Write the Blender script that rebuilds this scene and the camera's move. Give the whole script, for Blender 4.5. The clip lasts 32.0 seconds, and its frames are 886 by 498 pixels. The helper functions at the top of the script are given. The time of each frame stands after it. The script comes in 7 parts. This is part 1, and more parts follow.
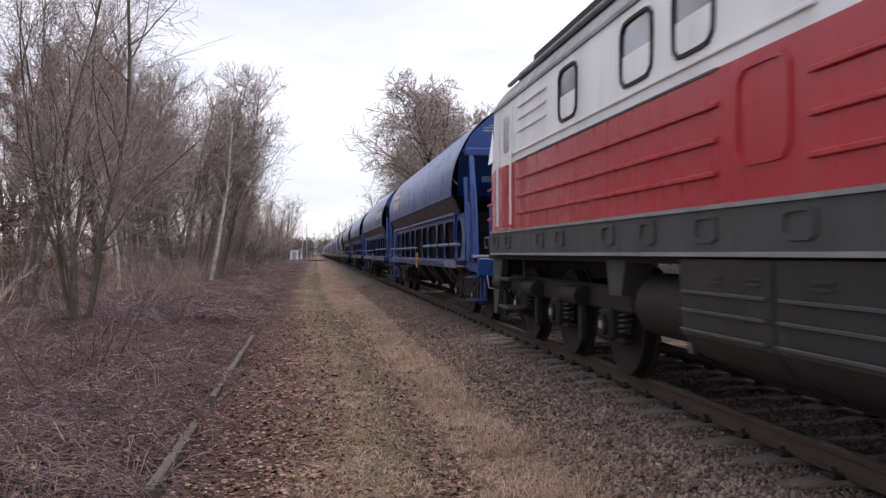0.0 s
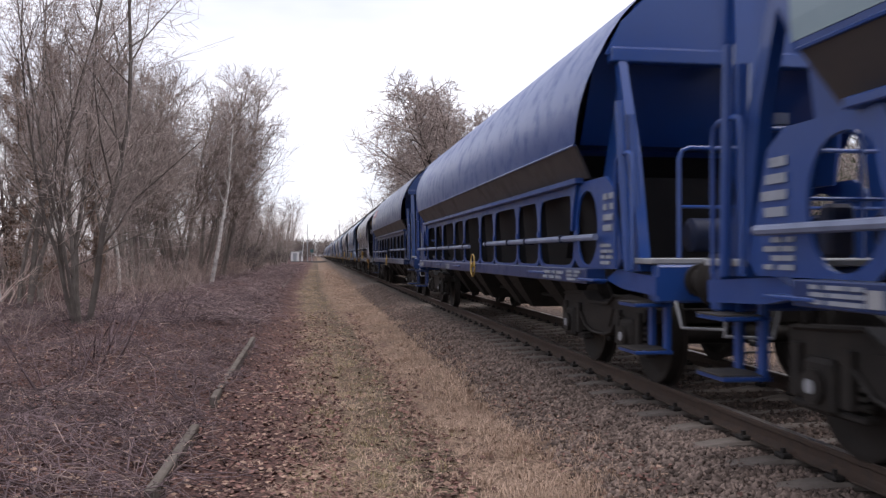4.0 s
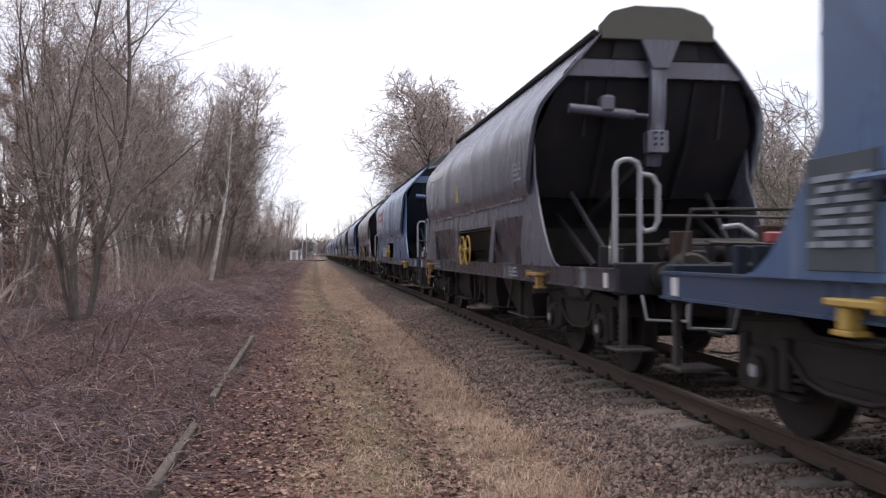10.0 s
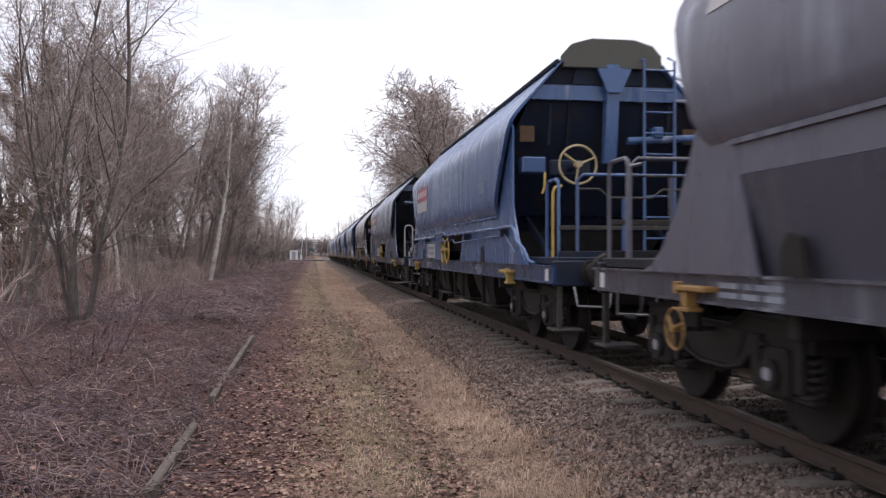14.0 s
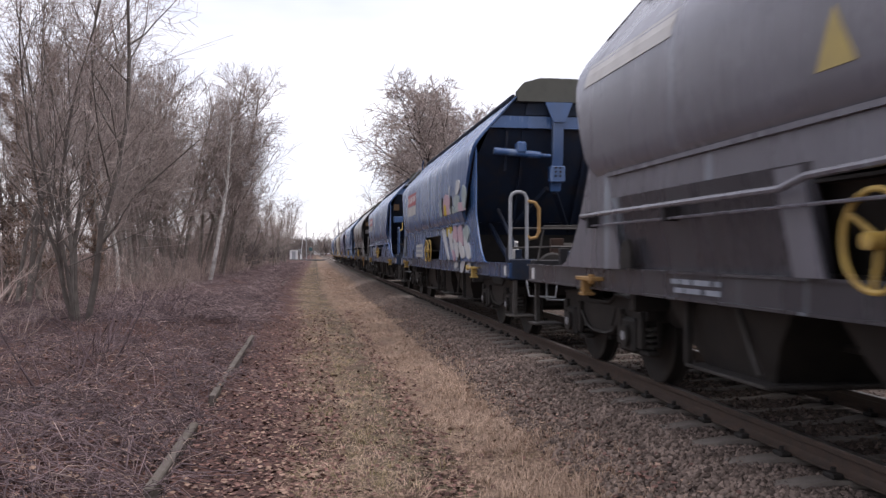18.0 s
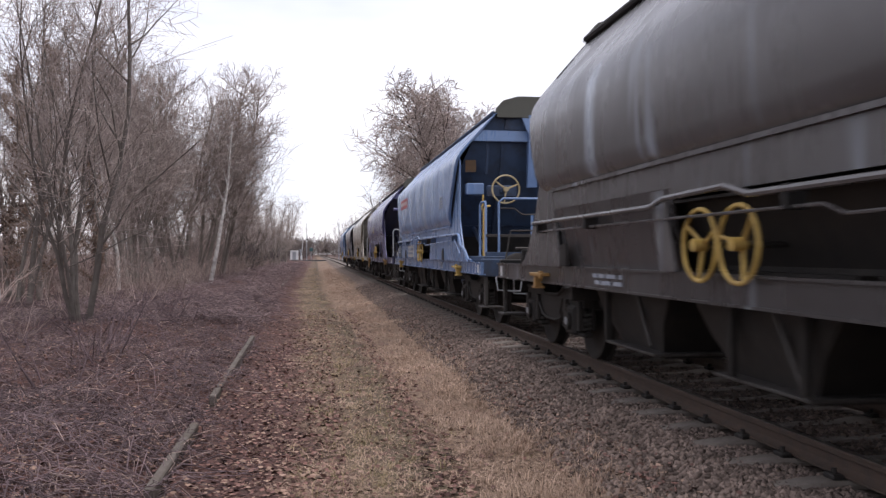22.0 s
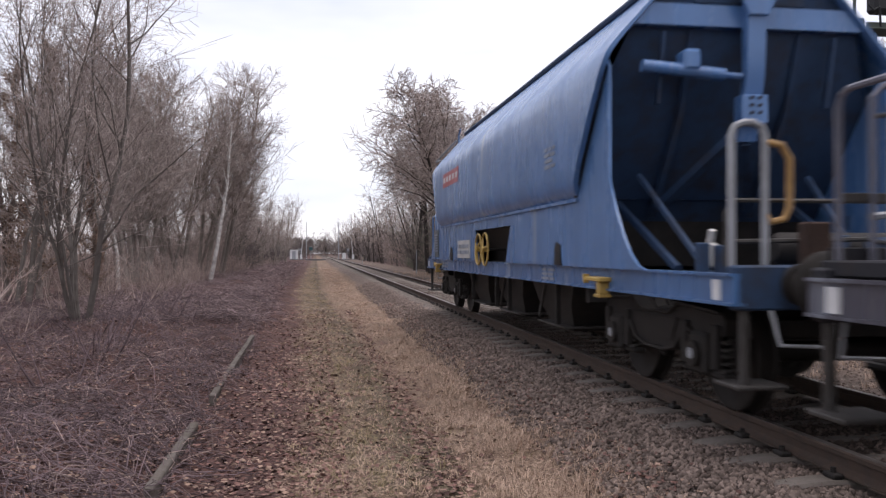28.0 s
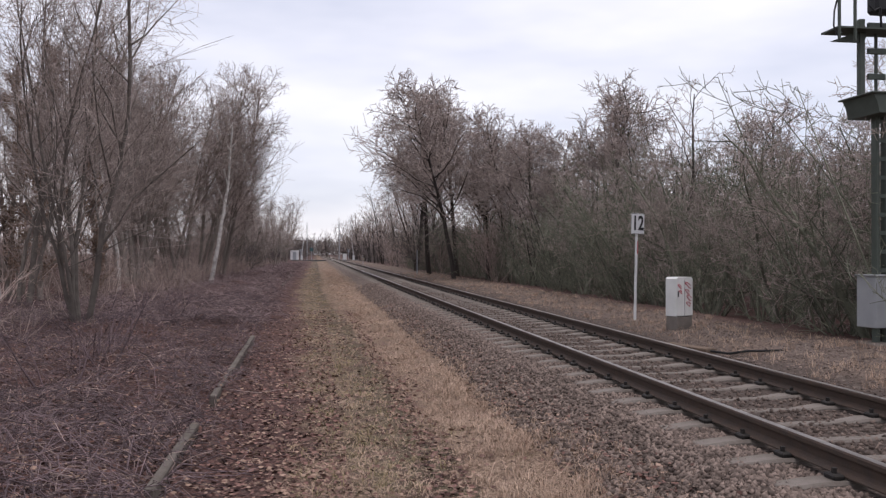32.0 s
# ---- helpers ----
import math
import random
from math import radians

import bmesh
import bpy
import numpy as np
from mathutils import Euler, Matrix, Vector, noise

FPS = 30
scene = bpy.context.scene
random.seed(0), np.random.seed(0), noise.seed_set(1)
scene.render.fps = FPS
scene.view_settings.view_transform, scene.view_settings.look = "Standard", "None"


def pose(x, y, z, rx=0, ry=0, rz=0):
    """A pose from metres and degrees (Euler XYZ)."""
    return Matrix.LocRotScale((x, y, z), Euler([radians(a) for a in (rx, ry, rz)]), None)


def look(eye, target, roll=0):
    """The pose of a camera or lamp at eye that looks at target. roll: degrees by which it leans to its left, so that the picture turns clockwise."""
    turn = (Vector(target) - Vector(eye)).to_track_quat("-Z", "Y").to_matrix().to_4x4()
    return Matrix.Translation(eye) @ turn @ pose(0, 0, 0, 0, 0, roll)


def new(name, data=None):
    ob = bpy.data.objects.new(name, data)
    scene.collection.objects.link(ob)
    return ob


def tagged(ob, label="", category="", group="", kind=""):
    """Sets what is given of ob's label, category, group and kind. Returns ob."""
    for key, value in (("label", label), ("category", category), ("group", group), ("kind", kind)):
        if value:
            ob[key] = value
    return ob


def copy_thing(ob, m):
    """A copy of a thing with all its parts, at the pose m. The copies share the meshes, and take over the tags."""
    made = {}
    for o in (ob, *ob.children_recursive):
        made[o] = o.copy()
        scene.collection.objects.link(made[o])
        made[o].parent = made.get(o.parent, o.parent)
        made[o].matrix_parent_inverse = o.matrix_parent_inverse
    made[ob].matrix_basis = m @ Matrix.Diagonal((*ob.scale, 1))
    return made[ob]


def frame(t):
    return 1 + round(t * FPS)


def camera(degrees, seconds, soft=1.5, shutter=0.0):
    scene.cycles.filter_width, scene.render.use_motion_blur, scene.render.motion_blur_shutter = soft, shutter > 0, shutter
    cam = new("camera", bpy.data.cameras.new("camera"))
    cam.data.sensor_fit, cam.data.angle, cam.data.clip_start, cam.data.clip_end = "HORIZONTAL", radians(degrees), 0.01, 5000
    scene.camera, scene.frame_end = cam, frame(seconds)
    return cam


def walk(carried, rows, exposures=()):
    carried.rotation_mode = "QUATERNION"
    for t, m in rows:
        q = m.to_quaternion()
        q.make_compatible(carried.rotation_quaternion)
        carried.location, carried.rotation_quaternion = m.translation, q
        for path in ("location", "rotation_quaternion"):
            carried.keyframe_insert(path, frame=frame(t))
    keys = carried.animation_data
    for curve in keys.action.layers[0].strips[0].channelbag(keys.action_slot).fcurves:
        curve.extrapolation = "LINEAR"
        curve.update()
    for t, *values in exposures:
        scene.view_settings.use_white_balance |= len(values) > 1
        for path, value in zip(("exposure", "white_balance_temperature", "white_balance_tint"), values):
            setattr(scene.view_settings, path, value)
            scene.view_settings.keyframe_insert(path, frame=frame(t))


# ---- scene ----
# Plan: x to the right of the camera, y along the track, z = 0 on the trodden path. Rail heads at RT.
RT = 0.50            # top of the rails
XC = 4.056           # centre line of the track
EYE = Vector((0.0, 0.0, RT + 1.24))

cam = camera(55.5, 32.0, soft=1.35, shutter=0.22)


def aim(dx=0.0, dy=0.0):
    """The camera's pose, off its mean aim by small angles in degrees."""
    return pose(EYE.x, EYE.y, EYE.z, 90 + 0.33 + dy, 0, -8.59 + dx)


SWAY = ((0, 0, -0.02), (1, 0, 0.02), (3, 0.04, 0.10), (6, 0.04, 0.04), (9, 0, 0), (12, -0.03, 0), (18, -0.03, -0.03),
        (22, 0.0, 0.0), (28, -0.02, -0.05), (32, 0.02, 0.0))
# the clip's camera opens up once the pale locomotive has passed, and closes again on the empty line
EXPOSURES = ((0, 0.41, 6500, 17), (0.8, 0.43, 6500, 17), (2, 0.48, 6500, 17), (6, 0.54, 6500, 17), (24, 0.54, 6500, 17), (28.5, 0.44, 6500, 17), (29.8, 0.24, 6500, 17), (32, 0.21, 6500, 17))
walk(cam, [(t, aim(dx, dy)) for t, dx, dy in SWAY], EXPOSURES)

# ---- sky and light: a bright, even winter overcast ----
world = bpy.data.worlds.new("overcast_sky")
scene.world = world
world.use_nodes = True
wn, wl = world.node_tree.nodes, world.node_tree.links
wn.clear()
SUN_ELEV, SUN_TURN = radians(80), radians(110)
sky = wn.new("ShaderNodeTexSky")
sky.sky_type, sky.sun_disc, sky.sun_elevation, sky.sun_rotation = "NISHITA", False, SUN_ELEV, SUN_TURN
bg_sky = wn.new("ShaderNodeBackground")
bg_sky.inputs["Strength"].default_value = 0.03
wl.new(sky.outputs[0], bg_sky.inputs["Color"])
coord = wn.new("ShaderNodeTexCoord")
stretch = wn.new("ShaderNodeMapping")
stretch.inputs["Scale"].default_value = (1.0, 1.0, 3.6)
clouds = wn.new("ShaderNodeTexNoise")
clouds.inputs["Scale"].default_value, clouds.inputs["Detail"].default_value = 2.6, 4.0
clouds.inputs["Roughness"].default_value = 0.5
tint = wn.new("ShaderNodeValToRGB")
tint.color_ramp.elements[0].position, tint.color_ramp.elements[0].color = 0.34, (0.53, 0.555, 0.615, 1)
tint.color_ramp.elements[1].position, tint.color_ramp.elements[1].color = 0.66, (0.79, 0.79, 0.80, 1)
wl.new(coord.outputs["Generated"], stretch.inputs["Vector"])
wl.new(stretch.outputs[0], clouds.inputs["Vector"])
wl.new(clouds.outputs["Fac"], tint.inputs["Fac"])
bg_cloud = wn.new("ShaderNodeBackground")
bg_cloud.inputs["Strength"].default_value = 1.02
wl.new(tint.outputs["Color"], bg_cloud.inputs["Color"])
both = wn.new("ShaderNodeAddShader")
wl.new(bg_sky.outputs[0], both.inputs[0])
wl.new(bg_cloud.outputs[0], both.inputs[1])
out = wn.new("ShaderNodeOutputWorld")
wl.new(both.outputs[0], out.inputs["Surface"])

sun = new("sun", bpy.data.lights.new("sun", "SUN"))
sun.data.energy, sun.data.angle, sun.data.color = 1.75, radians(56), (1.0, 0.97, 0.93)
sun.matrix_world = look((4.5, -1.6, 27), (0, 0, 0))


# ---- mesh building ----
class Shape:
    """Collects vertices and faces of one mesh."""

    def __init__(self):
        self.v, self.f = [], []

    def add(self, verts, faces):
        n = len(self.v)
        self.v.extend(tuple(p) for p in verts)
        self.f.extend(tuple(i + n for i in q) for q in faces)
        return self

    def box(self, x0, x1, y0, y1, z0, z1, bev=0.0, m=None):
        """A box between two corners, its edges chamfered by bev, placed by the matrix m."""
        b = min(bev, 0.45 * min(x1 - x0, y1 - y0, z1 - z0))
        if b <= 0:
            vs = [(x, y, z) for x in (x0, x1) for y in (y0, y1) for z in (z0, z1)]
            fs = [(0, 1, 3, 2), (4, 6, 7, 5), (0, 4, 5, 1), (2, 3, 7, 6), (0, 2, 6, 4), (1, 5, 7, 3)]
        else:
            vs, fs, idx = [], [], {}
            for i, sx in enumerate((-1, 1)):
                for j, sy in enumerate((-1, 1)):
                    for k, sz in enumerate((-1, 1)):
                        c = [(x0, x1)[i], (y0, y1)[j], (z0, z1)[k]]
                        s = (sx, sy, sz)
                        for a in range(3):
                            p = [c[q] - s[q] * (0 if q == a else b) for q in range(3)]
                            idx[(i, j, k, a)] = len(vs)
                            vs.append(p)
            for a in range(3):
                u, w = (a + 1) % 3, (a + 2) % 3
                for side in (0, 1):
                    ring = []
                    for cu, cw in ((0, 0), (1, 0), (1, 1), (0, 1)):
                        key = [0, 0, 0]
                        key[a], key[u], key[w] = side, cu, cw
                        ring.append(idx[(*key, a)])
                    fs.append(tuple(ring if side else ring[::-1]))
                for cu, cw in ((0, 0), (1, 0), (1, 1), (0, 1)):
                    q = []
                    for side, ax in ((0, u), (1, u), (1, w), (0, w)):
                        key = [0, 0, 0]
                        key[a], key[u], key[w] = side, cu, cw
                        q.append(idx[(*key, ax)])
                    fs.append(tuple(q if (cu == cw) else q[::-1]))
            for key in [(i, j, k) for i in (0, 1) for j in (0, 1) for k in (0, 1)]:
                q = [idx[(*key, a)] for a in range(3)]
                fs.append(tuple(q if sum(key) % 2 else q[::-1]))
        if m is not None:
            vs = [m @ Vector(p) for p in vs]
        return self.add(vs, fs)

    def tube(self, pts, r, n=8, closed=False, taper=None):
        """A round bar along the points; taper: the radius at its end."""
        pts = [Vector(p) for p in pts]
        k = len(pts)
        rings = []
        side = None
        for i, p in enumerate(pts):
            a = pts[i - 1] if (i or closed) else p
            b = pts[(i + 1) % k] if (i < k - 1 or closed) else p
            d = (b - a).normalized()
            if side is None:
                side = d.orthogonal().normalized()
            side = (side - d * side.dot(d))
            side = side.normalized() if side.length > 1e-6 else d.orthogonal().normalized()
            up = d.cross(side)
            rr = r if taper is None else r + (taper - r) * i / (k - 1)
            rings.append([p + rr * (math.cos(2 * math.pi * j / n) * side + math.sin(2 * math.pi * j / n) * up) for j in range(n)])
        vs = [q for ring in rings for q in ring]
        fs = []
        for i in range(k if closed else k - 1):
            o, o2 = i * n, ((i + 1) % k) * n
            fs += [(o + j, o + (j + 1) % n, o2 + (j + 1) % n, o2 + j) for j in range(n)]
        if not closed:
            fs += [tuple(range(n))[::-1], tuple((k - 1) * n + j for j in range(n))]
        return self.add(vs, fs)

    def cyl(self, a, b, r, n=16, r2=None):
        return self.tube([a, b], r, n, taper=r2)

    def loft(self, rings, caps=True, closed=True):
        """Skins between rings of equally many points."""
        n = len(rings[0])
        vs = [p for ring in rings for p in ring]
        fs = []
        for i in range(len(rings) - 1):
            fs += [(i * n + j, i * n + (j + 1) % n, (i + 1) * n + (j + 1) % n, (i + 1) * n + j) for j in range(n if closed else n - 1)]
        if caps:
            fs += [tuple(range(n))[::-1], tuple((len(rings) - 1) * n + j for j in range(n))]
        return self.add(vs, fs)

    def plate(self, outline, x0, x1, axis="x"):
        """A flat plate: its outline in the other two axes, from x0 to x1 along the axis."""
        put = {"x": lambda d, p: (d, p[0], p[1]), "y": lambda d, p: (p[0], d, p[1]), "z": lambda d, p: (p[0], p[1], d)}[axis]
        return self.loft([[put(x0, p) for p in outline], [put(x1, p) for p in outline]])

    def frame_plate(self, outer, inner, x0, x1):
        """A plate across x with one hole; both outlines have equally many points, in (y, z)."""
        n = len(outer)
        rings = [[(x0, *p) for p in outer], [(x1, *p) for p in outer], [(x1, *p) for p in inner], [(x0, *p) for p in inner]]
        vs = [p for ring in rings for p in ring]
        fs = [(i * n + j, i * n + (j + 1) % n, ((i + 1) % 4) * n + (j + 1) % n, ((i + 1) % 4) * n + j) for i in range(4) for j in range(n)]
        return self.add(vs, fs)

    def mirror(self, axis=0):
        """Adds the mirror image across the plane of the axis."""
        n = len(self.v)
        self.v += [tuple(-c if i == axis else c for i, c in enumerate(p)) for p in self.v]
        self.f += [tuple(i + n for i in q[::-1]) for q in self.f]
        return self

    def mesh(self, name, material, smooth=0.0):
        me = bpy.data.meshes.new(name)
        me.from_pydata(self.v, [], self.f)
        bm = bmesh.new()
        bm.from_mesh(me)
        bmesh.ops.recalc_face_normals(bm, faces=bm.faces)
        if smooth:
            for f in bm.faces:
                f.smooth = True
            for e in bm.edges:
                e.smooth = len(e.link_faces) == 2 and e.calc_face_angle(0) < radians(smooth)
        bm.to_mesh(me)
        bm.free()
        me.materials.append(material)
        return me


def part(name, shape, material, parent, label="", smooth=35.0):
    """Links a shape as one mesh object under a thing or a part."""
    ob = new(name, shape.mesh(name, material, smooth))
    ob.parent = parent
    return tagged(ob, label) if label else ob


def thing(name, label, category, group="", at=None):
    """An empty at the base of a thing that carries its parts."""
    ob = new(name)
    ob.empty_display_size = 0.3
    if at is not None:
        ob.matrix_basis = at
    return tagged(ob, label, category, group)


def fast_mesh(name, verts, faces, material, smooth=False):
    """A mesh from arrays; faces all have equally many corners."""
    verts, faces = np.asarray(verts, np.float32), np.asarray(faces, np.int32)
    me = bpy.data.meshes.new(name)
    me.vertices.add(len(verts))
    me.vertices.foreach_set("co", verts.ravel())
    k = faces.shape[1]
    me.loops.add(faces.size)
    me.loops.foreach_set("vertex_index", faces.ravel())
    me.polygons.add(len(faces))
    me.polygons.foreach_set("loop_start", np.arange(0, faces.size, k, dtype=np.int32))
    if smooth:
        me.polygons.foreach_set("use_smooth", np.ones(len(faces), bool))
    me.update(calc_edges=True)
    me.materials.append(material)
    return me


def scattered(tv, tf, places, turns, tilts, sizes):
    """Many copies of a small template as one pair of arrays. places n x 3, turns and tilts n, sizes n or n x 3."""
    n, k = len(places), len(tv)
    sizes = np.asarray(sizes, float)
    if sizes.ndim == 1:
        sizes = np.repeat(sizes[:, None], 3, 1)
    v = np.repeat(tv[None], n, 0) * sizes[:, None, :]
    ct, st = np.cos(tilts)[:, None], np.sin(tilts)[:, None]
    y, z = v[:, :, 1] * ct - v[:, :, 2] * st, v[:, :, 1] * st + v[:, :, 2] * ct
    cz, sz = np.cos(turns)[:, None], np.sin(turns)[:, None]
    x, y = v[:, :, 0] * cz - y * sz, v[:, :, 0] * sz + y * cz
    v = np.stack([x, y, z], 2) + np.asarray(places)[:, None, :]
    f = tf[None] + (np.arange(n) * k)[:, None, None]
    return v.reshape(-1, 3), f.reshape(-1, tf.shape[1])
# ---- materials ----
def material(name, colour, rough=0.7, metal=0.0, second=None, scale=4.0, bump=0.15, bump_scale=60.0, grime=None, grime_amount=0.5,
             per_object=False, per_island=0.0, streaks=False, coat=0.0, contrast=0.5, chalk=0.0, gloss=None):
    """A surface: two tones by a broad noise, fine relief, grime in patches or in streaks that run down."""
    m = bpy.data.materials.new(name)
    m.use_nodes = True
    n, l = m.node_tree.nodes, m.node_tree.links
    b = n["Principled BSDF"]
    b.inputs["Roughness"].default_value, b.inputs["Metallic"].default_value = rough, metal
    b.inputs["Coat Weight"].default_value = coat
    b.inputs["Specular IOR Level"].default_value = gloss if gloss is not None else (0.5 if rough < 0.58 else 0.2)
    tc = n.new("ShaderNodeTexCoord")
    at = tc.outputs["Object"]
    if per_object:
        who = n.new("ShaderNodeObjectInfo")
        shift = n.new("ShaderNodeVectorMath")
        shift.operation = "MULTIPLY_ADD"
        shift.inputs[1].default_value = (37.0, 37.0, 37.0)
        l.new(who.outputs["Random"], shift.inputs[0])
        l.new(at, shift.inputs[2])
        at = shift.outputs[0]

    def noise_of(size, detail=5.0, squash=None, roughness=0.6):
        t = n.new("ShaderNodeTexNoise")
        t.inputs["Scale"].default_value, t.inputs["Detail"].default_value, t.inputs["Roughness"].default_value = size, detail, roughness
        if squash:
            mp = n.new("ShaderNodeMapping")
            mp.inputs["Scale"].default_value = squash
            l.new(at, mp.inputs["Vector"])
            l.new(mp.outputs[0], t.inputs["Vector"])
        else:
            l.new(at, t.inputs["Vector"])
        return t.outputs["Fac"]

    def mixed(a, c, fac, mode="MIX"):
        x = n.new("ShaderNodeMix")
        x.data_type, x.blend_type = "RGBA", mode
        for socket, value in ((x.inputs[6], a), (x.inputs[7], c)):
            if isinstance(value, tuple):
                socket.default_value = (*value, 1)
            else:
                l.new(value, socket)
        if isinstance(fac, float):
            x.inputs[0].default_value = fac
        else:
            l.new(fac, x.inputs[0])
        return x.outputs[2]

    def spread(value, lo, hi):
        r = n.new("ShaderNodeMapRange")
        r.inputs["From Min"].default_value, r.inputs["From Max"].default_value = lo, hi
        l.new(value, r.inputs["Value"])
        return r.outputs["Result"]

    base = colour
    if per_object:
        base = who.outputs["Color"]
    tone = spread(noise_of(scale), 0.5 - contrast / 2, 0.5 + contrast / 2)
    if second is None:
        col = mixed(base, mixed(base, (0.62, 0.60, 0.58), 1.0, "MULTIPLY"), tone)
    else:
        col = mixed(base, second, tone)
    fine = noise_of(bump_scale, 4.0)
    col = mixed(col, (0.5, 0.5, 0.5), spread(fine, 0.2, 1.6), "OVERLAY") if bump_scale > 20 else col
    if per_island:
        geo = n.new("ShaderNodeNewGeometry")
        hsv = n.new("ShaderNodeHueSaturation")
        l.new(spread(geo.outputs["Random Per Island"], -1e-6, 1.0), hsv.inputs["Value"])
        mr = hsv.inputs["Value"].links[0].from_node
        mr.inputs["To Min"].default_value, mr.inputs["To Max"].default_value = 1 - per_island, 1 + per_island
        l.new(col, hsv.inputs["Color"])
        col = hsv.outputs["Color"]
    if chalk:
        run = spread(noise_of(2.2, 3.0, (1.0, 1.0, 0.10), 0.5), 0.63, 0.74)
        cm = n.new("ShaderNodeMath")
        cm.operation = "MULTIPLY"
        cm.inputs[1].default_value = chalk
        l.new(run, cm.inputs[0])
        col = mixed(col, (0.30, 0.34, 0.39), cm.outputs[0])
    if grime:
        g = spread(noise_of(3.0, 6.0, (0.7, 0.7, 0.10) if streaks else None, 0.65), 0.48, 0.85)
        gm = n.new("ShaderNodeMath")
        gm.operation = "MULTIPLY"
        gm.inputs[1].default_value = grime_amount
        l.new(g, gm.inputs[0])
        col = mixed(col, grime, gm.outputs[0])
        rr = n.new("ShaderNodeMapRange")
        rr.inputs["To Min"].default_value, rr.inputs["To Max"].default_value = rough, min(1.0, rough + 0.3)
        l.new(g, rr.inputs["Value"])
        l.new(rr.outputs[0], b.inputs["Roughness"])
    l.new(col, b.inputs["Base Color"])
    if bump:
        bp = n.new("ShaderNodeBump")
        bp.inputs["Strength"].default_value, bp.inputs["Distance"].default_value = bump, 0.02
        l.new(fine, bp.inputs["Height"])
        l.new(bp.outputs[0], b.inputs["Normal"])
    return m


PAINT = material("wagon_paint", (0.1, 0.14, 0.25), 0.27, per_object=True, scale=1.2, bump=0.02, bump_scale=30, grime=(0.09, 0.085, 0.085),
                 grime_amount=0.42, streaks=True, contrast=0.9, chalk=0.85)
CLEAN = material("clean_blue_paint", (0.02, 0.05, 0.18), 0.30, gloss=0.5, per_object=True, scale=0.7, bump=0.015, bump_scale=25, grime=(0.05, 0.05, 0.07), grime_amount=0.18, contrast=3.4)
# dirty frames; on the recessed ends it also carries painted shade
PAINT_DARK = material("dirty_and_shaded_paint", (0.05, 0.055, 0.07), 0.6, per_object=True, scale=3, bump=0.1, grime=(0.05, 0.04, 0.035), grime_amount=0.8)
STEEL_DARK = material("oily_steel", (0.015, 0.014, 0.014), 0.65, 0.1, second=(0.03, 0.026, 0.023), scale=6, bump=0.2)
WHEEL_STEEL = material("wheel_steel", (0.022, 0.018, 0.016), 0.6, 0.2, second=(0.012, 0.011, 0.010), scale=5, bump=0.1)
RAIL_SIDE = material("rusty_rail", (0.075, 0.05, 0.038), 0.85, 0.1, second=(0.05, 0.04, 0.035), scale=9, bump=0.3)
RAIL_TOP = material("worn_rail_head", (0.36, 0.33, 0.31), 0.35, 0.9, second=(0.22, 0.19, 0.17), scale=7, bump=0.05)
CONCRETE = material("weathered_concrete", (0.19, 0.164, 0.146), 0.9, second=(0.105, 0.091, 0.08), scale=3, bump=0.35, grime=(0.09, 0.07, 0.055), grime_amount=0.7)
YELLOW = material("yellow_paint", (0.47, 0.32, 0.075), 0.5, second=(0.36, 0.23, 0.06), scale=8, bump=0.05, grime=(0.12, 0.07, 0.03), grime_amount=0.6)
ORANGE = material("orange_yellow_paint", (0.33, 0.19, 0.055), 0.5, second=(0.25, 0.14, 0.05), scale=8, bump=0.05, grime=(0.12, 0.07, 0.03), grime_amount=0.5)
WHITE = material("white_paint", (0.62, 0.62, 0.62), 0.5, second=(0.5, 0.5, 0.5), scale=5, bump=0.04, grime=(0.3, 0.28, 0.26), grime_amount=0.4)
GREY_PAINT = material("light_grey_paint", (0.30, 0.31, 0.33), 0.5, second=(0.22, 0.23, 0.25), scale=4, bump=0.05, grime=(0.1, 0.09, 0.08), grime_amount=0.5)
RED_PATCH = material("faded_red_paint", (0.40, 0.075, 0.075), 0.5, second=(0.31, 0.10, 0.11), scale=5, bump=0.03)
BARK = material("grey_bark", (0.25, 0.217, 0.19), 0.95, second=(0.15, 0.128, 0.113), scale=3, bump=0.4, bump_scale=40)
TWIG = material("bare_twigs", (0.38, 0.312, 0.282), 0.95, second=(0.225, 0.184, 0.167), scale=0.6, bump=0, bump_scale=10, per_island=0.35)
BIRCH = material("birch_bark", (0.60, 0.57, 0.54), 0.85, second=(0.16, 0.145, 0.135), scale=5, bump=0.2)
# ---- the ground: one sheet, with the path, the ballast bed and the verge beyond ----
PROFILE = ((-900, 0.4), (-60, 0.3), (-8, 0.12), (-2.2, 0.10), (-1.3, 0.03), (0.0, 0.0), (1.3, -0.02), (1.9, 0.03), (2.65, 0.297), (5.45, 0.297),
           (6.1, 0.17), (7.0, 0.19), (9.6, 0.2), (11.5, 0.0), (60, 0.1), (900, 0.2))


def ground_z(x, y=0.0):
    """Mean height of the ground."""
    return float(np.interp(x, [p[0] for p in PROFILE], [p[1] for p in PROFILE]))


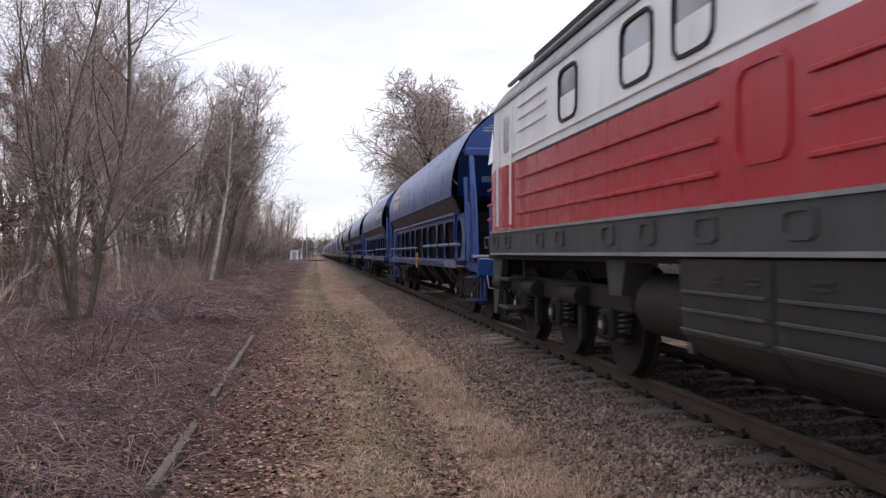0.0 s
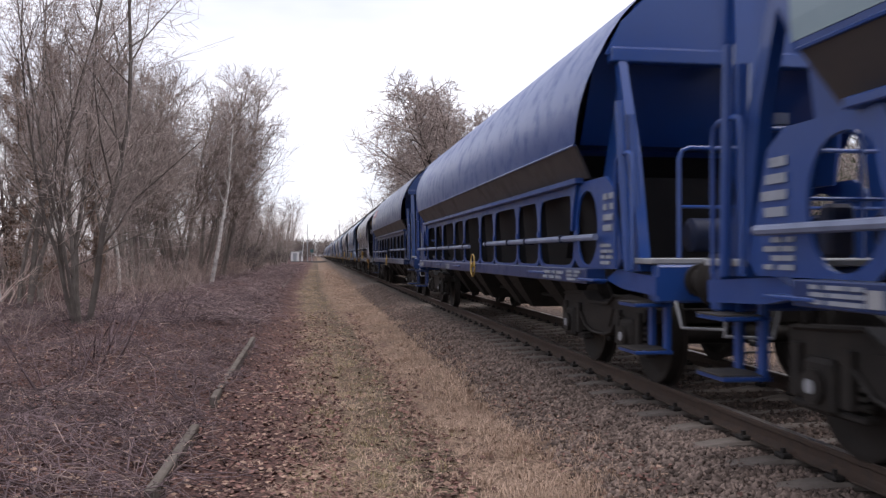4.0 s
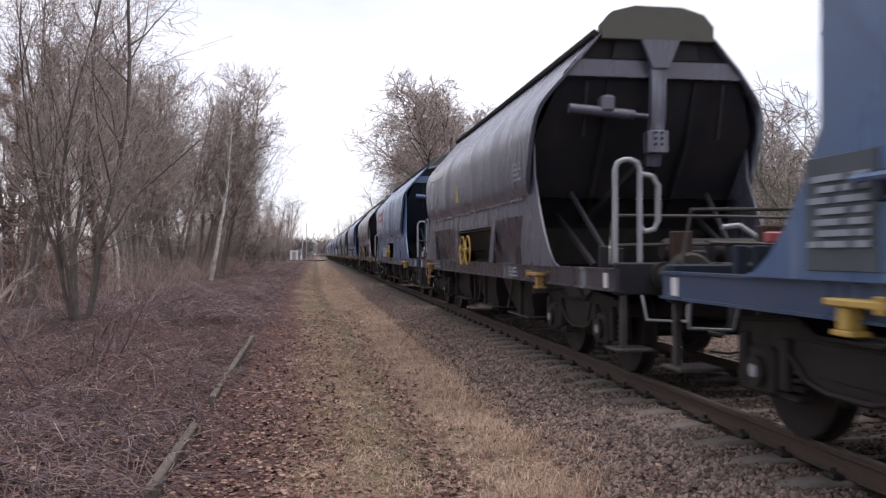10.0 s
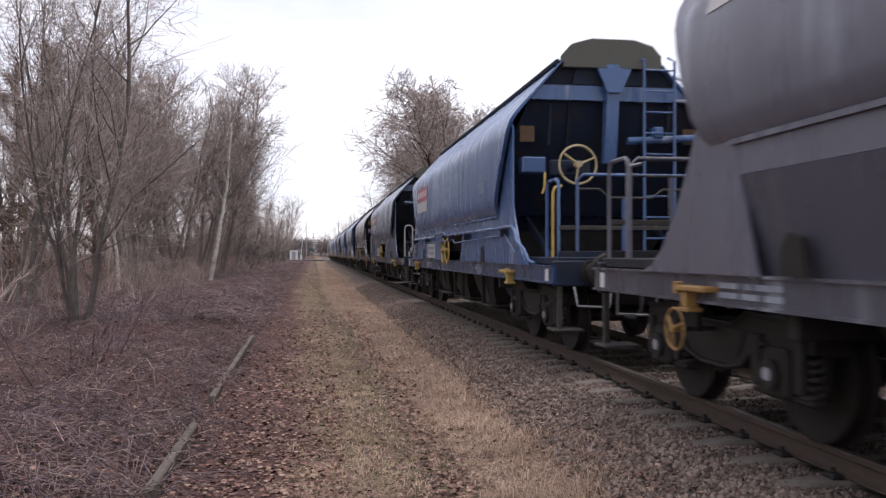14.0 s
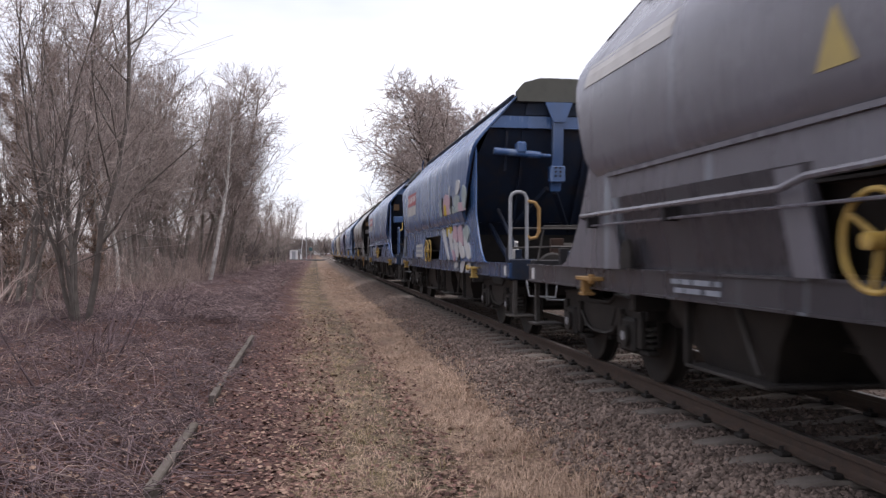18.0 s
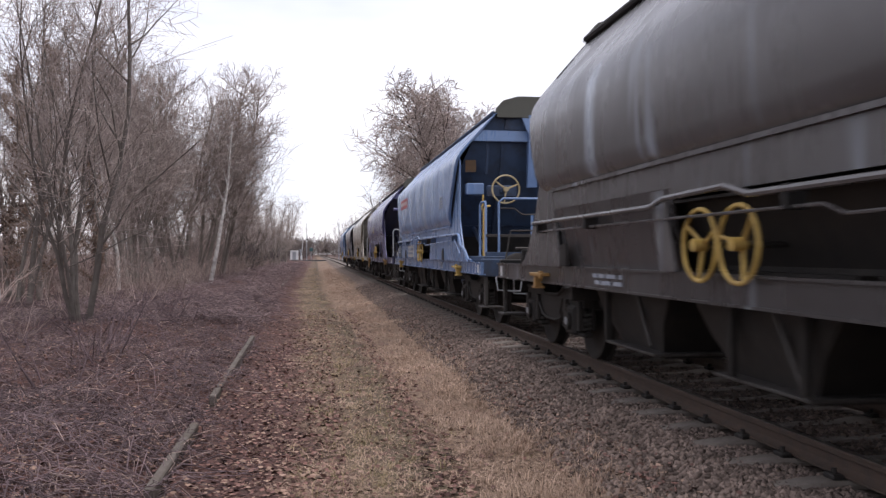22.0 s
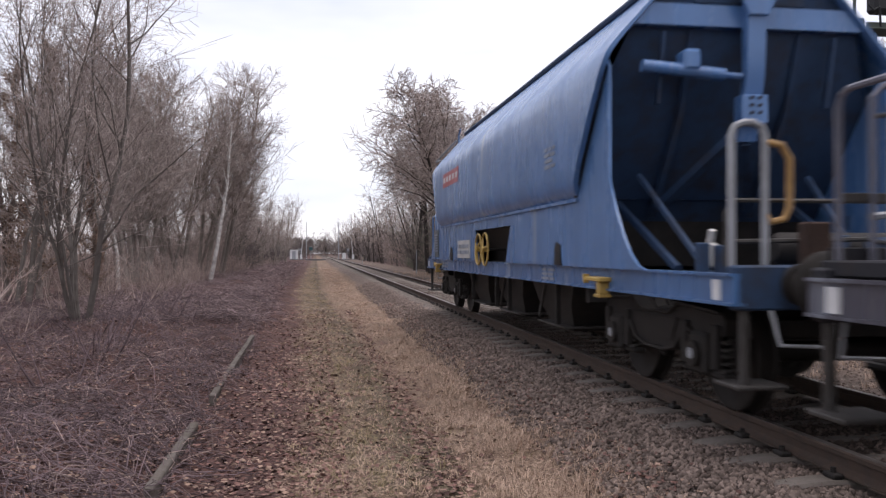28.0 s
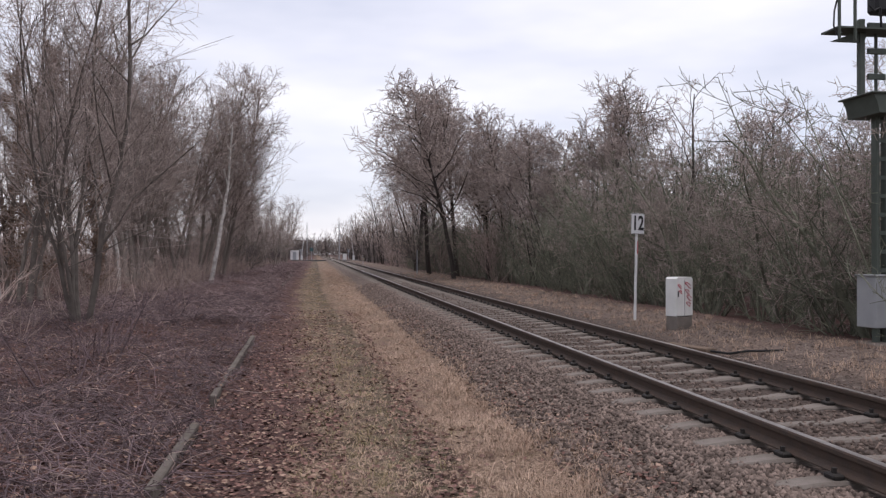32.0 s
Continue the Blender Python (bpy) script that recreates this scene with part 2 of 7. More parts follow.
def ground_heights(x, y):
    z = np.interp(x, [p[0] for p in PROFILE], [p[1] for p in PROFILE])
    rough = np.clip(np.where(x < -1.0, 1.0, np.where(x < 2.2, 0.45, np.where(x < 5.8, 0.12, 0.6))), 0, 1)
    wave = (0.045 * np.sin(1.7 * x + 0.9 * y + 1.3 * np.sin(0.6 * y)) + 0.035 * np.sin(0.8 * x - 1.9 * y + 2 * np.sin(0.9 * x))
            + 0.018 * np.sin(5.3 * x + 2.0 * np.sin(3.1 * y)) * np.sin(4.7 * y + 1.2))
    heap = np.where(x < -1.35, np.clip((-1.35 - x) / 1.2, 0, 1), 0.0) * (0.10 * np.sin(1.1 * x + 0.5 * y) * np.sin(0.75 * y - 0.6 * x + 1.0) + 0.06 * np.sin(2.3 * x - 1.2 * y + 0.5) + 0.06)
    return z + rough * wave + heap


def ground_material():
    m = bpy.data.materials.new("ground")
    m.use_nodes = True
    n, l = m.node_tree.nodes, m.node_tree.links
    b = n["Principled BSDF"]
    b.inputs["Roughness"].default_value = 0.95
    b.inputs["Specular IOR Level"].default_value = 0.15
    tc = n.new("ShaderNodeTexCoord")
    xyz = n.new("ShaderNodeSeparateXYZ")
    l.new(tc.outputs["Object"], xyz.inputs[0])

    def noise_of(size, detail=6.0, kind="ShaderNodeTexNoise"):
        t = n.new(kind)
        t.inputs["Scale"].default_value = size
        if kind == "ShaderNodeTexNoise":
            t.inputs["Detail"].default_value, t.inputs["Roughness"].default_value = detail, 0.65
        l.new(tc.outputs["Object"], t.inputs["Vector"])
        return t

    def math_of(op, a, c):
        x = n.new("ShaderNodeMath")
        x.operation = op
        for s, v in zip(x.inputs, (a, c)):
            if isinstance(v, (int, float)):
                s.default_value = v
            else:
                l.new(v, s)
        return x.outputs[0]

    def ramp(value, stops):
        r = n.new("ShaderNodeValToRGB")
        e = r.color_ramp.elements
        e[0].position, e[0].color = stops[0][0], (*stops[0][1], 1)
        e[1].position, e[1].color = stops[-1][0], (*stops[-1][1], 1)
        for p, c in stops[1:-1]:
            q = e.new(p)
            q.color = (*c, 1)
        l.new(value, r.inputs["Fac"])
        return r.outputs["Color"]

    def mixed(a, c, fac):
        x = n.new("ShaderNodeMix")
        x.data_type = "RGBA"
        l.new(a, x.inputs[6])
        l.new(c, x.inputs[7])
        l.new(fac, x.inputs[0])
        return x.outputs[2]

    def zone(lo, hi, where=None):
        """From 0 to 1 as x, worried by noise, goes from lo to hi; the path widens with distance."""
        r = n.new("ShaderNodeMapRange")
        r.interpolation_type = "SMOOTHSTEP"
        r.inputs["From Min"].default_value, r.inputs["From Max"].default_value = lo, hi
        l.new(where or ragged, r.inputs["Value"])
        return r.outputs["Result"]

    broad, mid, fine = noise_of(0.55), noise_of(3.2), noise_of(26.0, 8.0)
    cells = noise_of(24.0, kind="ShaderNodeTexVoronoi")
    stones = noise_of(21.0, kind="ShaderNodeTexVoronoi")
    ragged = math_of("ADD", xyz.outputs["X"], math_of("ADD", math_of("MULTIPLY", math_of("SUBTRACT", broad.outputs["Fac"], 0.5), 1.1),
                                                     math_of("MULTIPLY", math_of("SUBTRACT", mid.outputs["Fac"], 0.5), 0.7)))
    onward = n.new("ShaderNodeMapRange")
    onward.inputs["From Min"].default_value, onward.inputs["From Max"].default_value, onward.inputs["To Max"].default_value = 9.0, 40.0, 0.8
    l.new(xyz.outputs["Y"], onward.inputs["Value"])
    wider = math_of("ADD", ragged, onward.outputs["Result"])
    litter = ramp(cells.outputs["Color"], ((0.0, (0.024, 0.015, 0.014)), (0.35, (0.068, 0.038, 0.034)), (0.6, (0.115, 0.064, 0.055)), (0.8, (0.042, 0.026, 0.024)), (1.0, (0.17, 0.11, 0.09))))
    straw = ramp(fine.outputs["Fac"], ((0.32, (0.06, 0.04, 0.03)), (0.5, (0.17, 0.117, 0.084)), (0.68, (0.29, 0.213, 0.16))))
    mossy = ramp(fine.outputs["Fac"], ((0.3, (0.026, 0.022, 0.016)), (0.5, (0.085, 0.068, 0.046)), (0.7, (0.185, 0.145, 0.098))))
    ballast = ramp(stones.outputs["Color"], ((0.0, (0.042, 0.032, 0.028)), (0.4, (0.145, 0.11, 0.094)), (0.7, (0.085, 0.065, 0.055)), (1.0, (0.25, 0.205, 0.175))))
    bed = ramp(stones.outputs["Color"], ((0.0, (0.026, 0.020, 0.017)), (0.4, (0.092, 0.070, 0.060)), (0.7, (0.055, 0.042, 0.036)), (1.0, (0.165, 0.135, 0.115))))
    path = mixed(mixed(litter, mossy, zone(-0.2, 0.15, wider)), straw, zone(0.95, 1.2, wider))
    patch = n.new("ShaderNodeMapRange")
    patch.inputs["From Min"].default_value, patch.inputs["From Max"].default_value = 0.40, 0.56
    l.new(broad.outputs["Fac"], patch.inputs["Value"])
    drift = n.new("ShaderNodeMapRange")
    drift.inputs["From Min"].default_value, drift.inputs["From Max"].default_value = 0.50, 0.60
    l.new(mid.outputs["Fac"], drift.inputs["Value"])
    path = mixed(path, litter, math_of("MULTIPLY", drift.outputs[0], math_of("SUBTRACT", 0.9, math_of("MULTIPLY", zone(0.9, 1.3, wider), 0.6))))
    path = mixed(path, straw, math_of("MULTIPLY", patch.outputs[0], math_of("MULTIPLY", 0.6, math_of("SUBTRACT", zone(-0.4, 0.1, wider), zone(0.2, 1.0, wider)))))
    col = mixed(path, ballast, zone(1.95, 2.3))
    col = mixed(col, bed, zone(3.0, 3.5))
    col = mixed(col, mixed(ballast, straw, math_of("MULTIPLY", patch.outputs[0], 0.35)), zone(6.2, 7.4))
    col = mixed(col, litter, zone(8.6, 10.2))
    l.new(col, b.inputs["Base Color"])
    bp = n.new("ShaderNodeBump")
    bp.inputs["Strength"].default_value, bp.inputs["Distance"].default_value = 0.9, 0.03
    l.new(math_of("ADD", fine.outputs["Fac"], math_of("MULTIPLY", stones.outputs["Distance"], 0.8)), bp.inputs["Height"])
    l.new(bp.outputs[0], b.inputs["Normal"])
    return m


GROUND = ground_material()


def build_ground():
    xs = np.unique(np.concatenate([[-900, -500, -250, -120, -60, -40], np.arange(-30, -8, 1.0), np.arange(-8, 11, 0.09), np.arange(11, 30, 1.0), [40, 60, 120, 250, 500, 900]]))
    ys = np.unique(np.concatenate([[-900, -400, -200, -100, -50], np.arange(-20, 2, 2.0), np.arange(2, 22, 0.12), np.arange(22, 60, 0.5), np.arange(60, 200, 4.0), [250, 350, 500, 800, 1300, 2200]]))
    gx, gy = np.meshgrid(xs, ys)
    gz = ground_heights(gx, gy)
    v = np.stack([gx, gy, gz], 2).reshape(-1, 3)
    w = len(xs)
    i = (np.arange(len(ys) - 1)[:, None] * w + np.arange(w - 1)[None]).ravel()
    f = np.stack([i, i + 1, i + w + 1, i + w], 1)
    tagged(new("ground", fast_mesh("ground", v, f, GROUND, True)), "leaf litter, dry grass path and ballast beside the track", "ground", kind="structure")


build_ground()

# ---- the track ----
RAIL_OUTLINE = ((-0.0625, -0.149), (0.0625, -0.149), (0.0625, -0.139), (0.02, -0.122), (0.0075, -0.105), (0.0075, -0.05), (0.033, -0.038),
                (0.0335, -0.01), (0.027, -0.001), (-0.027, -0.001), (-0.0335, -0.01), (-0.033, -0.038), (-0.0075, -0.05), (-0.0075, -0.105), (-0.02, -0.122), (-0.0625, -0.139))


def build_rail(side):
    x = XC + side * 0.7535
    rail = thing("rail", "long rusty steel rail with a worn bright head", "rail", "rails of the track", pose(x, 0, RT))
    far = 900.0
    part("rail_body", Shape().plate(RAIL_OUTLINE, -420.0, far, "y"), RAIL_SIDE, rail)
    part("running_surface", Shape().box(-0.026, 0.026, -420, far, -0.001, 0.0015), RAIL_TOP, rail, "polished running surface")


def build_sleepers():
    """Concrete sleepers, thinner in the middle, with a rail seat at either end."""
    s = Shape()
    rings = []
    for x, top, w in ((-1.25, 0.295, 0.075), (-1.23, 0.312, 0.10), (-0.95, 0.338, 0.105), (-0.55, 0.338, 0.105), (-0.3, 0.308, 0.085), (0.3, 0.308, 0.085),
                      (0.55, 0.338, 0.105), (0.95, 0.338, 0.105), (1.23, 0.312, 0.10), (1.25, 0.295, 0.075)):
        rings.append([(x, -w - 0.02, 0.12), (x, w + 0.02, 0.12), (x, w - 0.01, top - 0.02), (x, w - 0.03, top), (x, -w + 0.03, top), (x, -w + 0.01, top - 0.02)])
    s.loft(rings)
    me = s.mesh("sleeper", CONCRETE, 30)
    clip = Shape()
    clip.box(-0.04, 0.04, -0.06, 0.06, 0.336, 0.372, 0.01)
    clip.cyl((0, 0, 0.36), (0, 0, 0.405), 0.018, 6)
    clip_me = clip.mesh("rail_fastening", STEEL_DARK, 30)
    rng = np.random.default_rng(4)
    first = 4.22 - 8 * 0.6
    for i in range(150):
        y = first + 0.6 * i
        ob = new("sleeper", me)
        ob.matrix_basis = pose(XC + rng.normal(0, 0.012), y, 0, 0, rng.normal(0, 0.2), rng.normal(0, 0.5))
        tagged(ob, "weathered grey concrete railway sleeper in ballast", "sleeper", "sleepers under the rails")
        if y < 45:
            for x in (-0.8515, -0.6555, 0.6555, 0.8515):
                c = new("rail_fastening", clip_me)
                c.parent = ob
                c.location = (x, 0, 0)
    v0 = np.array(s.v)
    quads = np.array([q for q in s.f if len(q) == 4])
    n = 500
    pl = np.stack([np.full(n, XC), first + 0.6 * (150 + np.arange(n)), np.zeros(n)], 1)
    v, f = scattered(v0, quads, pl, np.zeros(n), np.zeros(n), np.ones(n))
    tagged(new("distant_sleepers", fast_mesh("distant_sleepers", v, f, CONCRETE)), "distant row of concrete sleepers in the ballast", "sleepers", kind="stuff")


for side in (-1, 1):
    build_rail(side)
build_sleepers()
# ---- bare winter trees ----
def grow(seed, height, trunk_r, clear=0.3, counts=(14, 6, 5), spread=0.55, stems=1, wander=0.06, sides=(7, 5, 3, 3), twig_r=0.006, lean=0.0, reach=0.42, splay=0.16, lift=1.0, points=(9, 6, 4, 2)):
    """Stems, limbs and twigs of a bare tree as two pairs of quad arrays: wood (stems and limbs) and crown (branches and twigs)."""
    rng = np.random.default_rng(seed)
    store = {"wood": [[], [], 0], "crown": [[], [], 0]}

    def tube(pts, r0, r1, n, kind):
        pts = np.asarray(pts)
        k = len(pts)
        d = np.gradient(pts, axis=0)
        d /= np.linalg.norm(d, axis=1)[:, None] + 1e-9
        ref = np.where(np.abs(d[:, 2:3]) < 0.9, np.array([[0, 0, 1.0]]), np.array([[1.0, 0, 0]]))
        a = np.cross(d, ref)
        a /= np.linalg.norm(a, axis=1)[:, None] + 1e-9
        c = np.cross(d, a)
        r = np.linspace(r0, r1, k)
        ang = 2 * np.pi * np.arange(n) / n
        ring = pts[:, None] + r[:, None, None] * (np.cos(ang)[None, :, None] * a[:, None] + np.sin(ang)[None, :, None] * c[:, None])
        i = (np.arange(k - 1)[:, None] * n + np.arange(n)[None]).ravel()
        j = (np.arange(k - 1)[:, None] * n + (np.arange(n)[None] + 1) % n).ravel()
        s = store[kind]
        s[1].append(np.stack([i, j, j + n, i + n], 1) + s[2])
        s[0].append(ring.reshape(-1, 3))
        s[2] += k * n

    def branch(start, d, length, r, level):
        k = points[min(level, 3)]
        pts = [np.array(start)]
        d = np.array(d) / np.linalg.norm(d)
        for _ in range(k - 1):
            d = d + rng.normal(0, wander * (1 + level * 0.9), 3) + np.array([0, 0, lift * (0.02, 0.07, 0.05, 0.03)[min(level, 3)]])
            d /= np.linalg.norm(d)
            pts.append(pts[-1] + d * length / (k - 1))
        tube(pts, r, max(r * (0.22, 0.3, 0.35, 0.5)[min(level, 3)], twig_r * 0.6), sides[min(level, 3)], "wood" if level <= 1 else "crown")
        if level >= len(counts):
            return
        low = clear if level == 0 else 0.2
        count = max(2, int(counts[level] * rng.uniform(0.8, 1.2)))
        for q in range(count):
            f = low + (1 - low) * (q + rng.uniform(0.1, 0.9)) / count
            p = f * (k - 1)
            i = min(int(p), k - 2)
            at = pts[i] + (pts[i + 1] - pts[i]) * (p - i)
            along = pts[i + 1] - pts[i]
            along /= np.linalg.norm(along)
            out = np.cross(along, rng.normal(0, 1, 3))
            out /= np.linalg.norm(out) + 1e-9
            tilt = rng.uniform(0.6, 1.2) * spread + (0.15 if level else 0.0)
            nd = along * math.cos(tilt * 1.3) + out * math.sin(tilt * 1.3)
            if level == 0:
                ln = height * reach * (1.15 - 0.75 * f) * rng.uniform(0.75, 1.2)
            else:
                ln = length * (0.62 - 0.25 * f) * rng.uniform(0.7, 1.25)
            rr = max(twig_r, r * (0.42, 0.42, 0.45)[min(level, 2)] * (1 - 0.55 * f))
            branch(at, nd, ln, rr, level + 1)

    for s in range(stems):
        a = rng.uniform(0, 6.28)
        tip = (0.06 + splay * (stems > 1)) * rng.uniform(0.4, 1.2)
        start = np.array([math.cos(a), math.sin(a), 0]) * (0.28 * (stems > 1) * rng.uniform(0.3, 1)) + np.array([0, 0, -0.15])
        branch(start, (math.cos(a) * tip + lean, math.sin(a) * tip, 1.0), height * (1.0 if s == 0 else rng.uniform(0.65, 0.95)),
               trunk_r * (1.0 if s == 0 else rng.uniform(0.55, 0.9)), 0)
    return [(np.concatenate(store[k][0]), np.concatenate(store[k][1])) for k in ("wood", "crown")]


def tree(arrays, label, name="bare_tree", bark=None, category="tree", group=""):
    (wv, wf), (cv, cf) = arrays
    t = thing(name, label, category, group)
    w = new("trunk", fast_mesh("trunk", wv, wf, bark or BARK, True))
    w.parent = t
    c = new("crown", fast_mesh("crown", cv, cf, TWIG, True))
    c.parent = t
    return t


def place(t, x, y, turn, size, first):
    """Stands a tree at x, y: the built one the first time, then copies."""
    m = pose(x, y, ground_z(x), 0, 0, turn)
    if first:
        t.matrix_basis = m
        t.scale = (size, size, size)
        return t
    c = copy_thing(t, m)
    c.matrix_basis = m
    c.scale = (size, size, size)
    return c


OAK_TWIG = material("dark_twigs", (0.055, 0.046, 0.041), 0.95, second=(0.032, 0.027, 0.025), scale=0.6, bump=0, bump_scale=10, per_island=0.35)
DARK_BARK = material("dark_bark", (0.17, 0.147, 0.13), 0.95, second=(0.085, 0.073, 0.065), scale=4, bump=0.4, bump_scale=40)
OAK_WORDS, WOOD_WORDS = "spreading bare oak beside the railway line", "tall bare deciduous tree in a dense winter wood"


def stand(kinds, spots, rng):
    """Spreads copies of the built trees over the spots of (x, y, size)."""
    used = set()
    for x, y, s in spots:
        k = int(rng.integers(len(kinds)))
        if len(used) < len(kinds):
            k = len(used)
        place(kinds[k], x, y, rng.uniform(0, 360), s, k not in used)
        used.add(k)


def build_trees():
    rng = np.random.default_rng(11)
    # many-stemmed tree at the edge of the wood, nearest to the path
    t = tree(grow(5, 9.8, 0.075, clear=0.16, counts=(14, 8, 6), spread=0.5, stems=6, wander=0.085, reach=0.36, twig_r=0.0054, splay=0.24), "many-stemmed bare tree at the edge of the wood", bark=DARK_BARK, group="trees of the woodland")
    place(t, -5.1, 19.6, 20, 1.0, True)
    t = tree(grow(9, 10.5, 0.10, clear=0.30, counts=(15, 7, 5), spread=0.5, stems=3, wander=0.07, reach=0.36, twig_r=0.0060), "bare tree with long overhanging boughs", bark=DARK_BARK, group="trees of the woodland")
    place(t, -9.4, 18.0, 200, 1.0, True)
    place(t, -8.3, 25.5, 80, 0.9, False)
    place(t, -13.0, 26.0, 130, 1.05, False)
    # slim birches
    b = tree(grow(14, 8.8, 0.125, clear=0.5, counts=(12, 6, 4), spread=0.5, wander=0.045, reach=0.15, lean=0.33, twig_r=0.008), "slim leaning birch with pale bark", "birch_tree", BIRCH, group="birches in the wood")
    place(b, -5.45, 45.0, 5, 1.0, True)
    place(b, -9.9, 28.5, 160, 0.8, False)
    place(b, -8.4, 38.0, 120, 0.7, False)
    place(b, -11.8, 24.0, 60, 0.8, False)
    place(b, -9.0, 20.5, 215, 0.75, False)
    # the wood along the path
    kinds = [tree(grow(20 + i, 13.5, 0.13, clear=0.16, counts=(17, 7, 5), spread=0.46, reach=0.34, stems=2 + i % 2, wander=0.05, twig_r=0.0088), WOOD_WORDS, group="trees of the woodland") for i in range(4)]
    # a clump of round-crowned trees at the edge of the wood
    clump = [tree(grow(27 + i, 12.6, 0.15, clear=0.26, counts=(24, 10, 7), spread=0.50, reach=0.36, stems=2, wander=0.06, twig_r=0.0105), WOOD_WORDS, group="trees of the woodland") for i in range(3)]
    stand(clump, [(-8.0, 52.5, 0.97), (-9.4, 57, 1.02), (-8.2, 61, 0.98), (-9.6, 49, 0.97), (-7.0, 74, 0.72), (-9.2, 44, 0.85), (-7.2, 84, 0.66), (-10.8, 53, 1.04), (-7.0, 54, 1.0), (-6.7, 60, 1.05), (-8.2, 46, 0.9), (-7.4, 94, 0.72)], rng)
    spots = [(-9.0, 44, 0.9), (-10.5, 50, 1.05), (-8.4, 33, 0.62), (-5.6, 88, 0.5), (-4.9, 98, 0.55), (-4.8, 110, 0.62), (-5.4, 122, 0.72), (-4.9, 138, 0.75), (-5.6, 156, 0.85), (-6.0, 172, 0.9), (-6.2, 80, 0.5)]
    for i in range(30):
        y = 30 + 170 * (i / 30) ** 1.4 + rng.uniform(-1, 1)
        spots.append((-8.0 - 0.006 * y - rng.exponential(3.6), y, rng.uniform(0.72, 1.08) * (0.8 if y < 40 else 1.0 if y < 66 else 0.72)))
    stand(kinds, spots, rng)
    # beyond the track: a group of tall oaks, then lower trees
    oaks = [tree(grow(40 + i, 11.4, 0.17, clear=0.33, counts=(24, 11, 8), spread=0.72, reach=0.46, wander=0.06, stems=1, twig_r=0.0205, lift=0.6), OAK_WORDS, group="trees beyond the track") for i in range(4)]
    for o in oaks:
        o.children[1].data.materials[0] = OAK_TWIG
    stand(oaks, [(8.6, 64, 1.20), (8.3, 50.5, 0.92), (10.9, 53, 0.8), (8.8, 75, 1.2), (9.6, 57, 1.0), (11.4, 49, 0.8), (13.2, 51, 0.75), (15.8, 42, 0.62), (18.5, 40, 0.56), (22, 37, 0.72), (13, 62, 0.85), (13.6, 44.5, 0.66), (15.2, 46, 0.9), (12.6, 47, 0.72), (17.0, 44, 0.85), (14.6, 55, 0.8), (23, 28, 0.62), (26, 33, 0.7)], rng)
    # back rows that close the view behind
    back = [tree(grow(60 + i, 9.0, 0.10, clear=0.12, counts=(11, 5, 3), spread=0.62, reach=0.42, stems=2, twig_r=0.013, lift=0.7), "low bare tree in the distance", group="trees in the distance") for i in range(3)]
    spots = []
    for i in range(60):
        y = 78 + 270 * (i / 60) ** 1.2
        spots.append((9.0 + 0.004 * y + rng.exponential(3.0), y, rng.uniform(0.85, 1.3)))
    for i in range(22):
        spots.append((rng.uniform(11.5, 17), rng.uniform(36, 66), rng.uniform(0.55, 0.8)))
    for i in range(44):
        spots.append((rng.uniform(12, 48), rng.uniform(24, 80), rng.uniform(0.55, 0.85)))
    for i in range(26):
        spots.append((-14 - rng.exponential(14), rng.uniform(18, 110), rng.uniform(0.8, 1.25)))
    for i in range(30):
        spots.append((rng.uniform(-60, 60), rng.uniform(330, 420), rng.uniform(0.9, 1.4)))
    for i in range(30):
        spots.append((rng.choice((-1, 1)) * rng.uniform(11, 60), rng.uniform(222, 320), rng.uniform(0.9, 1.4)))
    for o in back:
        o.children[1].data.materials[0] = OAK_TWIG
    stand(back, spots, rng)


build_trees()

OLD_LEAVES = material("withered_leaves", (0.25, 0.172, 0.13), 0.9, second=(0.15, 0.104, 0.08), scale=0.8, bump=0, bump_scale=10, per_island=0.5)


def withered_tree():
    """A slim tree that has kept its brown leaves through the winter."""
    rng = np.random.default_rng(77)
    t = tree(grow(66, 8.4, 0.11, clear=0.08, counts=(26, 6, 3), spread=0.62, reach=0.17, wander=0.05, twig_r=0.006), "slim tree that kept its withered brown leaves", group="trees of the woodland")
    tips = np.array([v.co[:] for v in t.children[1].data.vertices])
    at = tips[rng.integers(0, len(tips), 11000)] + rng.normal(0, 0.08, (11000, 3))
    leaf = np.array([(-0.5, 0, 0.08), (0, -0.32, 0.0), (0.5, 0, 0.12), (0, 0.32, 0.02)])
    v, f = scattered(leaf, np.array([(0, 1, 2, 3)]), at, rng.uniform(0, 6.28, 11000), rng.normal(0.8, 0.6, 11000), rng.uniform(0.05, 0.11, 11000))
    ob = new("foliage", fast_mesh("foliage", v, f, OLD_LEAVES))
    ob.parent = t
    tagged(ob, "withered brown leaves")
    place(t, -9.0, 29.5, 0, 1.0, True)
    place(t, -10.4, 30.5, 70, 0.95, False)
    place(t, -7.6, 31.0, 190, 0.62, False)


withered_tree()


